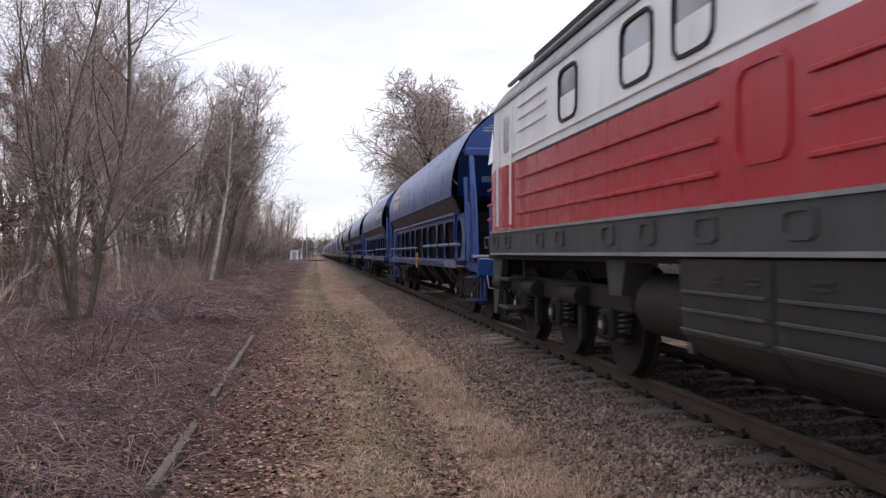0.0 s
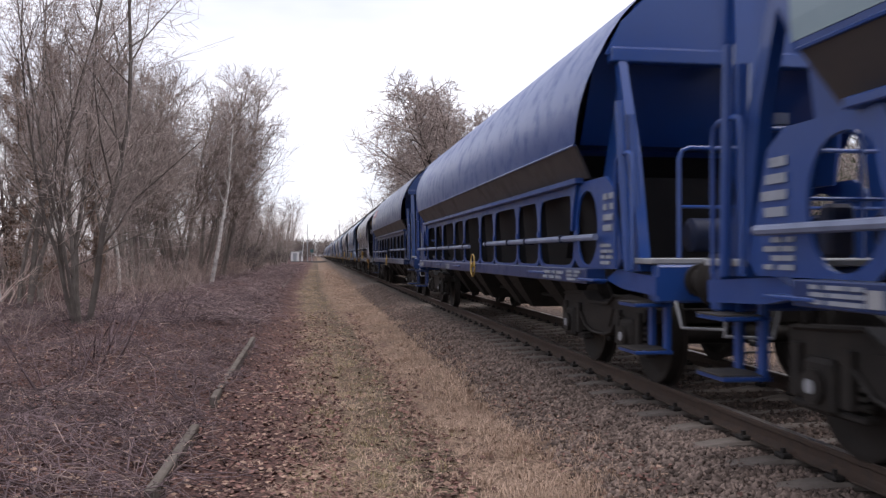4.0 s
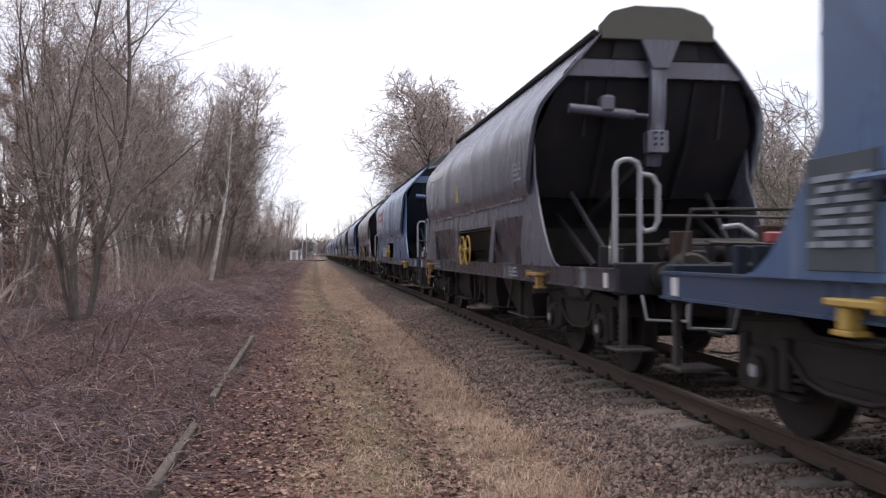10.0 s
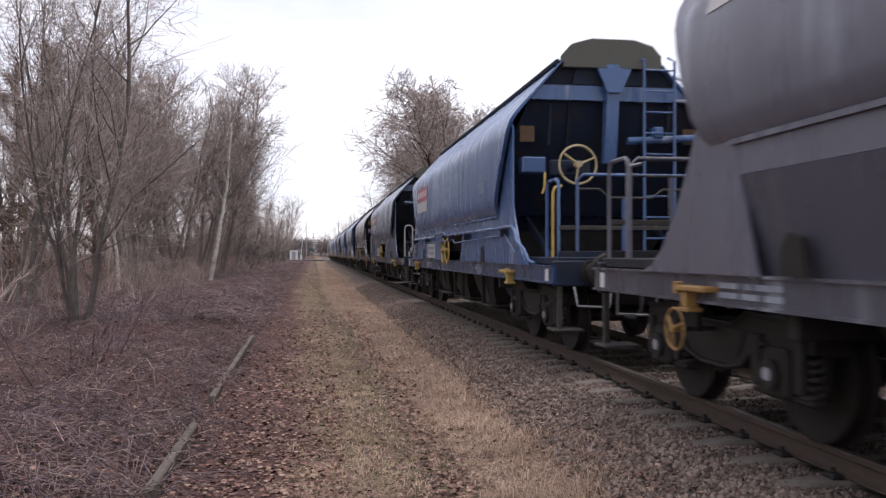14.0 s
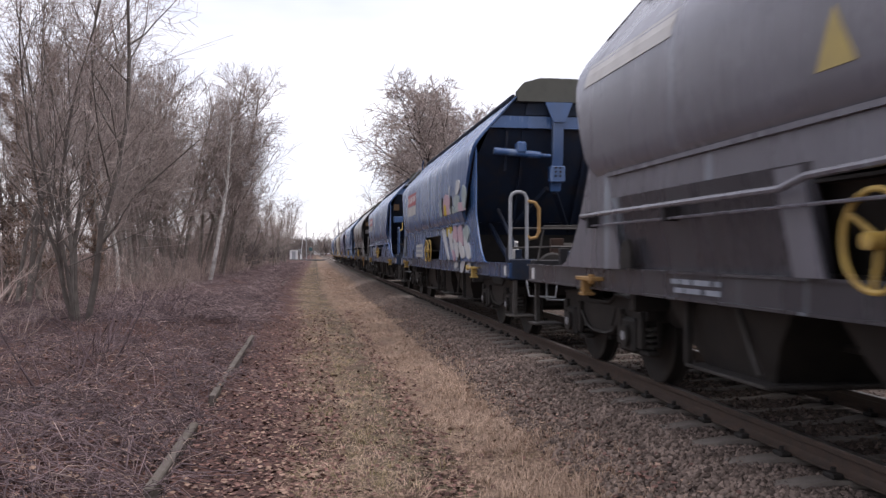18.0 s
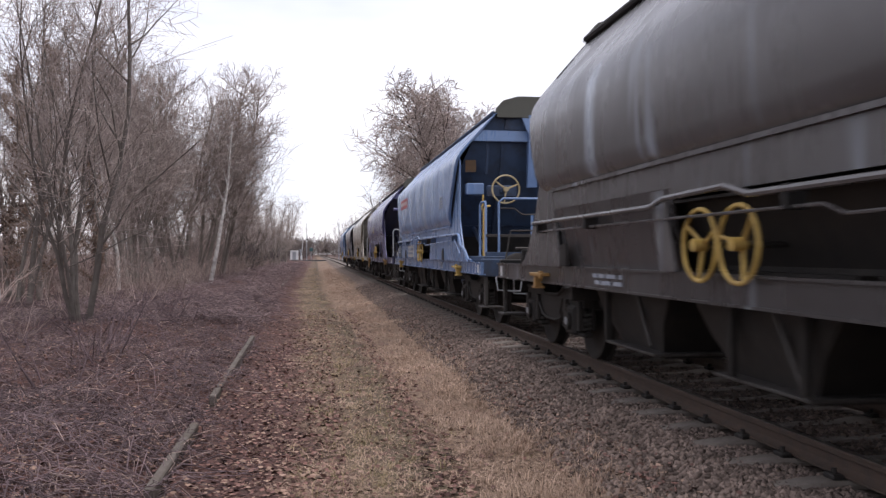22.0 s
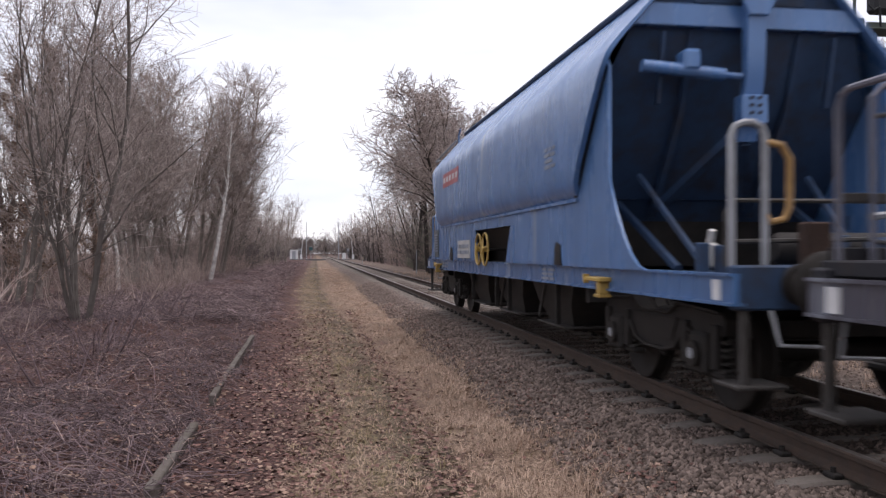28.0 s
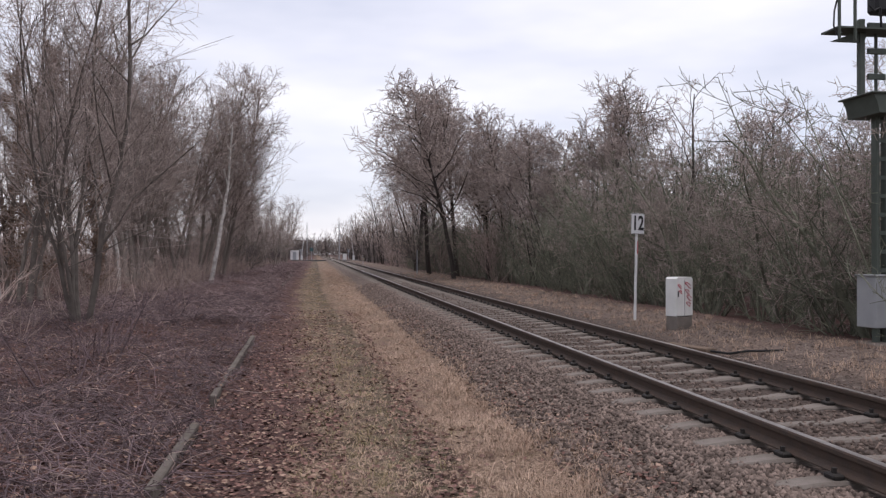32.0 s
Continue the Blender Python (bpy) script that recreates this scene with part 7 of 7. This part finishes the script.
def blot(w, prof, side, y, z, ry, rz, lean, mat, lift, seed=0):
    """A sprayed patch with a wavy outline that lies on the side."""
    rng = np.random.default_rng(seed)
    ph = rng.uniform(0, 6.28, 3)
    front, back = [], []
    for j in range(22):
        a = 2 * math.pi * j / 22
        r = 1 + 0.16 * math.sin(2 * a + ph[0]) + 0.10 * math.sin(3 * a + ph[1]) + 0.06 * math.sin(5 * a + ph[2])
        zz = z + rz * r * math.sin(a)
        zz = max(zz, 1.99) if z > 1.9 else zz
        yy = y + ry * r * math.cos(a) + lean * (zz - z)
        x = side_x(prof, zz)
        front.append((side * (x + lift), yy, zz))
        back.append((side * (x - 0.003), yy, zz))
    return part("spray_blot", Shape().loft([front, back]), mat, w, smooth=0)


def graffiti(w, prof, side):
    """Sprayed shapes in white, pink, mint and yellow over the leading half of the side."""
    pink, mint, white, yellow, violet = SPRAY
    flat = ((1.408, 0.0), (1.408, 4.0))
    k = 0
    dark = STEEL_DARK
    for y, z, ry, rz, lean, mat in ((-2.30, 2.05, 0.20, 0.17, 0.1, mint), (-2.20, 2.30, 0.07, 0.13, 0.1, mint), (-2.95, 2.26, 0.40, 0.24, 0.0, pink), (-3.15, 2.02, 0.36, 0.16, 0.0, pink), (-3.35, 2.50, 0.07, 0.10, 0.0, white),
                                    (-3.75, 2.02, 0.42, 0.17, -0.2, mint), (-4.25, 2.22, 0.34, 0.16, 0.0, mint), (-4.75, 2.05, 0.30, 0.22, 0.2, pink), (-4.35, 2.52, 0.24, 0.12, 0.0, white), (-5.0, 2.30, 0.20, 0.20, 0.3, mint),
                                    (-2.86, 2.07, 0.13, 0.22, 0.1, yellow), (-3.62, 2.24, 0.05, 0.20, 0.2, dark), (-2.53, 2.20, 0.045, 0.22, 0.2, dark)):
        k += 1
        blot(w, prof, side, turned(side, y + 0.14), z - 0.08, ry, rz, -lean * side, mat, 0.005 + 0.0015 * k, k)
    for y, z, ry, rz, lean, mat in ((-2.05, 1.64, 0.16, 0.13, 0.9, white), (-2.30, 1.48, 0.20, 0.24, 0.9, white), (-2.55, 1.26, 0.12, 0.14, 0.9, white), (-2.55, 1.70, 0.13, 0.08, 0.1, yellow), (-2.95, 1.62, 0.24, 0.15, 0.5, white),
                                    (-3.10, 1.38, 0.17, 0.18, 0.8, white), (-2.95, 1.73, 0.11, 0.10, 0.4, yellow), (-3.5, 1.62, 0.28, 0.16, 0.3, pink), (-3.65, 1.36, 0.20, 0.20, 0.8, white), (-4.1, 1.58, 0.28, 0.18, 0.4, pink),
                                    (-4.25, 1.32, 0.22, 0.18, 0.8, white), (-4.7, 1.6, 0.25, 0.18, 0.3, mint), (-4.8, 1.35, 0.22, 0.2, 0.9, white), (-3.35, 1.22, 0.12, 0.10, 0.8, pink)):
        k += 1
        blot(w, flat, side, turned(side, y + 0.14), z - 0.02, ry, rz, -lean * side, mat, 0.005 + 0.0006 * k, k)
    sill = ((1.372, 0.0), (1.372, 4.0))
    for y, z, ry, rz in ((-3.9, 1.0, 0.24, 0.10), (-4.5, 0.99, 0.2, 0.09), (-3.2, 1.02, 0.16, 0.07)):
        k += 1
        blot(w, sill, side, turned(side, y), z, ry, rz, 0.6 * side, white, 0.004, k)


TRIANGLE = material("yellow_triangle", (0.42, 0.33, 0.12), 0.6, second=(0.34, 0.27, 0.12), scale=5, bump=0)


def triangle_sign(w, prof, side, along, foot):
    y = turned(side, along)
    s = Shape()
    zs = [foot + q for q in (0.0, 0.08, 0.16, 0.24, 0.305)]
    rings = []
    for z in zs:
        x = side_x(prof, z) + 0.006
        hw = 0.165 * (foot + 0.31 - z) / 0.31
        rings.append([(side * x, y - hw, z), (side * x, y + hw, z), (side * (x - 0.01), y + hw, z), (side * (x - 0.01), y - hw, z)])
    part("warning_triangle", s.loft(rings), TRIANGLE, w, "pale yellow triangle sign", smooth=0)
    decal(w, prof, side, *sorted((turned(side, 2.5), turned(side, 4.5))), 2.83, 3.05, CREAM, "pale_panel", 0.006, "pale rectangular panel")


for i, (w, colour) in enumerate(RUN):
    kind, lead = CONSIST[i][0], CONSIST[i][4]
    side = -1 if lead == "P" else 1
    prof = {"A": ROUND, "B": GRAIN, "G": FLARED}[kind]
    if kind == "B" and i != 17:
        a, b = sorted((turned(side, 2.3), turned(side, 4.1)))
        logo(w, prof, side, a, b, 2.24 if i not in (15, 19) else 2.32, 2.82, 0.45, i not in (15, 19))
    if kind == "A" and i in (0, 3):
        a, b = sorted((turned(side, 4.6 - 0.95 * (i == 0)), turned(side, 6.1 - 0.75 * (i == 0))))
        logo(w, prof, side, a, b, 2.62, 3.2)
    if kind == "A" and i == 1:
        for a, b, m in ((-6.6, -3.6, TEAL), (5.2, 6.65, PALE_TEAL)):
            decal(w, prof, side, *sorted((turned(side, a), turned(side, b))), 2.40, 3.10, m, "teal_panel", 0.006, "grey teal sign panel")
        for k in range(7):
            y = turned(side, -3.95 - 0.36 * k)
            if k == 3:
                decal(w, prof, side, y - 0.16, y + 0.16, 2.66, 2.98, ORANGE, "orange_disc", 0.010)
            else:
                decal(w, prof, side, y - 0.13, y + 0.13, 2.66, 2.94, WHITE, "pale_block", 0.010)
    if i == 0:
        for o in w.children_recursive:
            if o.name.startswith("jacking_bracket"):
                o.data = o.data.copy()
                o.data.materials[0] = ORANGE
                tagged(o, "orange jacking bracket")
    if kind == "A" and lead == "P" and i > 0:
        brake_wheel(w)
    if kind == "G":
        if i != 14:
            triangle_sign(w, prof, side, {4: 0.47, 11: 0.5}.get(i, 0.6), 2.30 if i == 4 else 2.17)
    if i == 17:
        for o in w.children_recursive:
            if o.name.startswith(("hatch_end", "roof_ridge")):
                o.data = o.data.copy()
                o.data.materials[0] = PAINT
    if i == 12:
        graffiti(w, prof, side)
    # the dark tones put the shade of the recessed ends into the paint
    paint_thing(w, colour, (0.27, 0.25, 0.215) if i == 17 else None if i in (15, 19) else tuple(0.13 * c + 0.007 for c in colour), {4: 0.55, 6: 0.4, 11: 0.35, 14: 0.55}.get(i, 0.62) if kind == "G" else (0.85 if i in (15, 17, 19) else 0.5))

loco = locomotive()
VEHICLES.append((loco, 13.25 - 9.75, 0))


PACE = ((0.0, 10.3), (6.0, 10.9), (12.0, 11.45), (20.0, 11.8), (32.0, 12.1))


def travelled(t):
    """Metres that the train has gone by t seconds; it gathers speed slowly."""
    way = 0.0
    for (a, u), (b, v) in zip(PACE, PACE[1:]):
        if t <= a:
            break
        e = min(t, b)
        w = u + (v - u) * (e - a) / (b - a)
        way += (u + w) / 2 * (e - a)
    return way
# ---- lineside equipment ----
SIGN_WHITE = material("sign_white", (0.62, 0.62, 0.63), 0.5, second=(0.54, 0.54, 0.55), scale=4, bump=0.02)
BLACK = material("sign_black", (0.02, 0.02, 0.022), 0.6, second=(0.03, 0.03, 0.03), scale=5, bump=0.02)
CABINET = material("cabinet_grey_white", (0.66, 0.66, 0.64), 0.55, second=(0.56, 0.56, 0.54), scale=3, bump=0.05, grime=(0.28, 0.26, 0.22), grime_amount=0.5, streaks=True)
BOX_GREY = material("galvanised_grey", (0.34, 0.35, 0.36), 0.5, 0.2, second=(0.27, 0.28, 0.29), scale=3, bump=0.05)
SIGNAL_GREEN = material("signal_grey_green", (0.085, 0.10, 0.085), 0.6, second=(0.06, 0.07, 0.06), scale=3, bump=0.1)
SPRAY_RED = material("red_marker", (0.45, 0.05, 0.08), 0.6, second=(0.38, 0.05, 0.07), scale=6, bump=0)
TIMBER = material("weathered_timber", (0.16, 0.115, 0.085), 0.9, second=(0.09, 0.065, 0.05), scale=5, bump=0.3)


def written(text, size, mat, parent, m, name="number"):
    """Raised lettering in the built-in font, as a mesh."""
    c = bpy.data.curves.new(name, "FONT")
    c.body, c.size, c.extrude, c.align_x, c.align_y = text, size, 0.002, "CENTER", "CENTER"
    c.offset = 0.012
    tmp = new(name, c)
    me = bpy.data.meshes.new_from_object(tmp.evaluated_get(bpy.context.evaluated_depsgraph_get()))
    bpy.data.objects.remove(tmp)
    me.materials.clear()
    me.materials.append(mat)
    ob = new(name, me)
    ob.parent = parent
    ob.matrix_basis = m
    return ob


def number_board():
    x, y = 7.25, 18.5
    t = thing("number_board", "white signal number board reading 12 on a slim post", "sign", at=pose(x, y, ground_z(x), 0, 1.4, 12))
    part("post", Shape().cyl((0, 0, -0.2), (0, 0, 2.1), 0.032, 12), WHITE, t, "white painted post with scratches")
    b = part("board", Shape().box(-0.17, 0.17, -0.05, -0.035, 2.0, 2.48, 0.004), SIGN_WHITE, t)
    part("border", Shape().box(-0.165, 0.165, -0.053, -0.05, 2.465, 2.475).box(-0.165, 0.165, -0.053, -0.05, 2.005, 2.015), BLACK, b)
    written("12", 0.46, BLACK, b, pose(0, -0.053, 2.24, 90) @ Matrix.Diagonal((0.68, 1, 1, 1)))
    part("sticker", Shape().box(0.0, 0.025, -0.036, -0.030, 1.55, 1.85), RED_PATCH, t, "torn red sticker")


def trackside_cabinet():
    x, y = 7.2, 16.0
    t = thing("trackside_cabinet", "pale grey trackside cabinet with red marker scribbles", "cabinet", at=pose(x, y, ground_z(x) - 0.03, 0, 0, 18))
    part("plinth", Shape().box(-0.2, 0.2, -0.16, 0.16, 0.0, 0.33, 0.01), CONCRETE, t, "concrete plinth")
    top = ((-0.205, 0.34), (0.205, 0.34), (0.205, 1.08), (0.16, 1.115), (-0.16, 1.115), (-0.205, 1.08))
    b = part("body", Shape().plate(top, -0.16, 0.16, "y"), CABINET, t)
    part("door_gap", Shape().box(-0.004, 0.004, -0.163, -0.16, 0.36, 1.06).box(-0.2, 0.2, -0.163, -0.16, 0.345, 0.352), BLACK, t)
    part("door_handle", Shape().box(-0.185, -0.165, -0.185, -0.16, 0.72, 0.84, 0.006), BLACK, t, "black door handle")
    rng = np.random.default_rng(3)
    for cx, cz, r in ((0.10, 0.95, 0.07), (0.08, 0.82, 0.055), (0.12, 0.7, 0.06), (0.10, 0.58, 0.05), (-0.12, 0.93, 0.045), (-0.10, 0.82, 0.035)):
        pts = [(cx + r * math.cos(a * 0.9 + cz) * (1 + 0.3 * math.sin(3 * a)), -0.164, cz + r * 0.9 * math.sin(a * 0.9)) for a in np.linspace(0, 6.0, 12)]
        part("scribble", Shape().tube(pts, 0.009, 4), SPRAY_RED, t)


def colour_light_signal():
    """The signal mast at the edge of the view, with its cage, lamps and terminal box."""
    x, y = 9.67, 13.3
    g = ground_z(x)
    t = thing("light_signal", "grey green railway light signal on a steel mast", "signal", at=pose(x, y, g + 0.14))
    part("foundation", Shape().box(-0.3, 0.3, -0.3, 0.3, -0.6, -0.12, 0.03), CONCRETE, t, "concrete foundation block")
    for sx in (-0.09, 0.09):
        part("mast_channel", Shape().box(sx - 0.035, sx + 0.035, -0.07, 0.07, -0.2, 4.2, 0.008), SIGNAL_GREEN, t)
    for k in range(11):
        part("mast_batten", Shape().box(-0.06, 0.06, -0.075, -0.06, 0.45 + 0.32 * k, 0.52 + 0.32 * k), SIGNAL_GREEN, t)
    part("platform", Shape().plate(((-0.38, 3.98), (-0.44, 4.10), (0.44, 4.10), (0.38, 3.98), (0.33, 3.78), (-0.33, 3.78)), -0.45, 0.4, "y"), SIGNAL_GREEN, t)
    part("platform_lip", Shape().box(-0.5, 0.5, -0.5, 0.45, 4.10, 4.13, 0.01), SIGNAL_GREEN, t)
    for sx in (-0.38, 0.3):
        part("cage_post", Shape().box(sx - 0.05, sx + 0.05, -0.08, 0.02, 4.13, 5.45, 0.008), SIGNAL_GREEN, t)
    for z in (4.42, 4.86, 5.3):
        part("cage_rung", Shape().box(-0.25, 0.25, -0.06, 0.0, z, z + 0.10, 0.006), SIGNAL_GREEN, t)
    part("inner_cage_post", Shape().box(-0.08, -0.04, 0.0, 0.04, 4.13, 5.4), SIGNAL_GREEN, t)
    part("number_plate", Shape().box(0.0, 0.5, -0.16, -0.14, 4.36, 4.52, 0.004), WHITE, t, "pale number plate")
    part("bracket", Shape().plate(((-0.95, 5.05), (-0.3, 5.28), (-0.3, 5.12), (-0.42, 5.05)), -0.06, 0.0, "y").box(-0.98, 0.5, -0.3, 0.2, 5.22, 5.25), SIGNAL_GREEN, t)
    for a, b in ((-0.95, 0), (-0.66, 0)):
        part("guard_post", Shape().cyl((a, -0.28, 5.02), (a, -0.28, 6.3), 0.028, 8), SIGNAL_GREEN, t)
    part("guard_rail", Shape().tube([(-0.95, -0.28, 5.9), (-0.95, -0.28, 6.3), (0.3, -0.28, 6.3)], 0.025, 7), SIGNAL_GREEN, t)
    part("cable_loop", Shape().tube([(-0.95, -0.26, 5.8), (-1.03, -0.26, 5.5), (-1.04, -0.26, 5.25), (-0.97, -0.26, 5.1), (-0.88, -0.26, 5.15)], 0.015, 6), BLACK, t)
    part("lamp_housing", Shape().box(-0.2, 0.5, -0.2, 0.1, 5.55, 6.9, 0.05), BLACK, t, "black signal lamp screen")
    part("lamp_cable", Shape().tube([(-0.3, -0.2, 5.95), (-0.36, -0.22, 5.65), (-0.28, -0.24, 5.55), (-0.15, -0.22, 5.62), (-0.1, -0.18, 5.3), (0.1, -0.15, 5.2)], 0.02, 6), BLACK, t)
    # terminal box on its own post
    b = thing("terminal_box", "grey steel terminal box on a short post", "box", at=pose(9.76, 13.4, g, 0, 0, 8))
    part("post", Shape().box(-0.06, 0.06, -0.05, 0.05, -0.2, 0.3, 0.005), STEEL_DARK, b)
    body = part("housing", Shape().box(-0.33, 0.30, -0.22, 0.22, 0.27, 1.16, 0.012), BOX_GREY, b)
    part("lid", Shape().box(-0.35, 0.34, -0.25, 0.25, 1.16, 1.19, 0.008), BOX_GREY, b)
    part("lock_panel", Shape().box(0.06, 0.12, -0.235, -0.22, 0.98, 1.06, 0.004), BLACK, b)
    part("vent_panel", Shape().box(0.18, 0.30, -0.235, -0.22, 0.45, 0.78, 0.004), BLACK, b)


OLD_STONE = material("mossy_old_concrete", (0.15, 0.13, 0.115), 0.95, second=(0.07, 0.059, 0.05), scale=2.2, bump=0.5, bump_scale=30, grime=(0.06, 0.05, 0.035), grime_amount=0.8)


def kerbs():
    """Concrete edging stones of an old platform, half sunk in the litter."""
    for (xa, ya), (xb, yb) in (((-1.13, 6.0), (-1.13, 8.2)), ((-1.155, 9.8), (-1.205, 16.6)), ((-1.68, 43.0), (-1.94, 75.0))):
        d = math.atan2(xb - xa, yb - ya)
        ln = math.hypot(xb - xa, yb - ya)
        t = tagged(new("kerb_stone", Shape().box(-0.038, 0.038, 0, ln, -0.15, 0.085, 0.012).mesh("kerb_stone", OLD_STONE, 30)), "weathered concrete edging stone sunk in dead leaves", "kerb stone", "edging stones of an old platform")
        t.matrix_basis = pose(xa, ya, ground_z(xa) + 0.03, random.uniform(-0.5, 0.5), 3, -math.degrees(d))


def lineside_bits():
    t = tagged(new("timber_block", Shape().box(-0.12, 0.12, -0.5, 0.5, 0.0, 0.10, 0.012).mesh("timber_block", TIMBER, 30)), "dark weathered timber block on the ballast", "timber")
    t.matrix_basis = pose(5.95, 12.9, 0.16, 0, 0, 20)
    cable = Shape().tube([(6.1, 12.4, 0.22), (6.3, 12.2, 0.20), (6.5, 12.0, 0.26), (6.9, 12.3, 0.22), (7.5, 12.5, 0.2), (8.3, 12.9, 0.2)], 0.02, 6)
    tagged(new("track_cable", cable.mesh("track_cable", RUBBER, 40)), "black cable lying across the verge", "cable")
    # thin post far along the right verge
    p = thing("marker_post", "thin grey marker post by the track", "post", at=pose(7.4, 62, ground_z(7.4)))
    part("post", Shape().cyl((0, 0, -0.2), (0, 0, 1.8), 0.04, 8), GREY_PAINT, p)
    p = thing("track_marker", "small pale board low beside the track", "sign", at=pose(6.6, 120, ground_z(6.6)))
    part("post", Shape().cyl((0, 0, -0.2), (0, 0, 0.8), 0.04, 8), GREY_PAINT, p)
    part("board", Shape().box(-0.2, 0.2, -0.05, 0.0, 0.6, 1.0, 0.02), BEIGE_BOARD, p)


BEIGE_BOARD = material("faded_board", (0.28, 0.24, 0.2), 0.8, second=(0.2, 0.17, 0.14), scale=3, bump=0.05)


def level_crossing():
    """The level crossing far down the line: hut, barriers, poles, signs."""
    hut = thing("crossing_hut", "small white relay hut at a level crossing", "hut", at=pose(-5.3, 213, 0.25))
    w = part("wall", Shape().box(-1.0, 1.0, -0.9, 0.9, 0, 2.2, 0.02), WHITE, hut)
    part("roof", Shape().box(-1.1, 1.1, -1.0, 1.0, 2.2, 2.38, 0.05), CREAM, hut, "flat pale roof")
    part("door", Shape().box(-0.45, 0.45, -0.93, -0.9, 0.05, 2.0, 0.01), GREY_PAINT, hut, "grey door")
    for x, y, hgt, r in ((-2.2, 210, 9.2, 0.10), (5.6, 208, 9.2, 0.13)):
        m = thing("mast", "tall thin grey mast by the level crossing", "mast", "masts at the crossing", pose(x, y, 0.2))
        part("pole", Shape().cyl((0, 0, -0.3), (0, 0, hgt), r, 10, r * 0.6), GREY_PAINT, m)
    lamp = thing("street_lamp", "street lamp with a long arm at the crossing", "street lamp", at=pose(13.2, 205, 0.2))
    part("pole", Shape().cyl((0, 0, -0.3), (0, 0, 5.4), 0.10, 8), GREY_PAINT, lamp)
    part("arm", Shape().tube([(-3.0, 0, 5.2), (0, 0, 5.4), (1.6, 0, 5.6)], 0.06, 6), GREY_PAINT, lamp)
    part("lantern", Shape().box(1.3, 2.0, -0.15, 0.15, 5.55, 5.75, 0.05), WHITE, lamp, "pale lantern")
    for x, flip in ((-3.4, 1), (8.9, -1)):
        b = thing("crossing_barrier", "raised red and white level crossing barrier", "barrier", "barriers at the crossing", pose(x, 203, 0.2))
        part("drive_box", Shape().box(-0.25, 0.25, -0.3, 0.3, 0, 1.2, 0.03), WHITE, b)
        part("boom", Shape().cyl((0, 0, 1.0), (0.5 * flip, 0, 5.4), 0.07, 8, 0.04), WHITE, b)
    for x in (-3.6, 7.6):
        c = thing("warning_cross", "white level crossing sign on a post", "sign", "signs at the crossing", pose(x, 201, 0.2))
        part("post", Shape().cyl((0, 0, -0.2), (0, 0, 2.6), 0.06, 8), GREY_PAINT, c)
        part("cross", Shape().box(-0.5, 0.5, -0.06, -0.03, -0.08, 0.08, 0.01, pose(0, 0, 2.3, 0, 45)).box(-0.5, 0.5, -0.06, -0.03, -0.08, 0.08, 0.01, pose(0, 0.004, 2.3, 0, -45)), GREY_PAINT, c)
    s = thing("blue_sign", "blue road sign by the level crossing", "sign", at=pose(-1.1, 208, 0.2))
    part("post", Shape().cyl((0, 0, -0.2), (0, 0, 3.2), 0.06, 8), GREY_PAINT, s)
    part("board", Shape().box(-0.4, 0.4, -0.06, 0, 2.2, 3.0, 0.03), TEAL, s)
    for x, wd, hgt in ((6.9, 0.9, 1.5), (11.5, 0.8, 1.3)):
        c = thing("relay_cabinet", "white relay cabinet at the level crossing", "cabinet", "cabinets at the crossing", pose(x, 207, 0.2))
        part("body", Shape().box(-wd / 2, wd / 2, -0.3, 0.3, 0, hgt, 0.03), WHITE, c)
        part("lid", Shape().box(-wd / 2 - 0.05, wd / 2 + 0.05, -0.35, 0.35, hgt, hgt + 0.08, 0.02), CREAM, c)
    tagged(new("road", Shape().box(-120, 120, 199, 205, 0.0, 0.325).mesh("road", ROAD, 0)), "grey asphalt road over the level crossing", "road", kind="structure")
    f = thing("guard_fence", "low white guard rail beside the road", "fence", at=pose(-13.0, 199, 0.3))
    part("rail", Shape().box(-5, 4, -0.04, 0.04, 0.45, 0.75, 0.02), WHITE, f)
    for x in (-4.5, -2, 0.5, 3):
        part("fence_post", Shape().box(x - 0.06, x + 0.06, 0.04, 0.14, -0.2, 0.7), GREY_PAINT, f)


ROAD = material("asphalt_road", (0.12, 0.12, 0.12), 0.9, second=(0.09, 0.09, 0.09), scale=2, bump=0.2)

number_board()
trackside_cabinet()
colour_light_signal()
kerbs()
lineside_bits()
level_crossing()


def motions():
    """The train runs past; every wheelset rolls on the rails."""
    steps = [k / FPS for k in range(961)]
    for ob, middle, turn in VEHICLES:
        walk(ob, [(t, pose(XC, middle - travelled(t), RT, 0, 0, turn)) for t in np.arange(0, 32.5, 0.5)])
        way = -1 if turn else 1
        for o in ob.children_recursive:
            if o.name.startswith("wheelset"):
                at, size = o.location.copy(), o.scale.copy()
                r = 0.46 * size.x
                walk(o, [(t, Matrix.Translation(at) @ Matrix.Rotation(way * travelled(t) / r, 4, "X")) for t in steps])


motions()
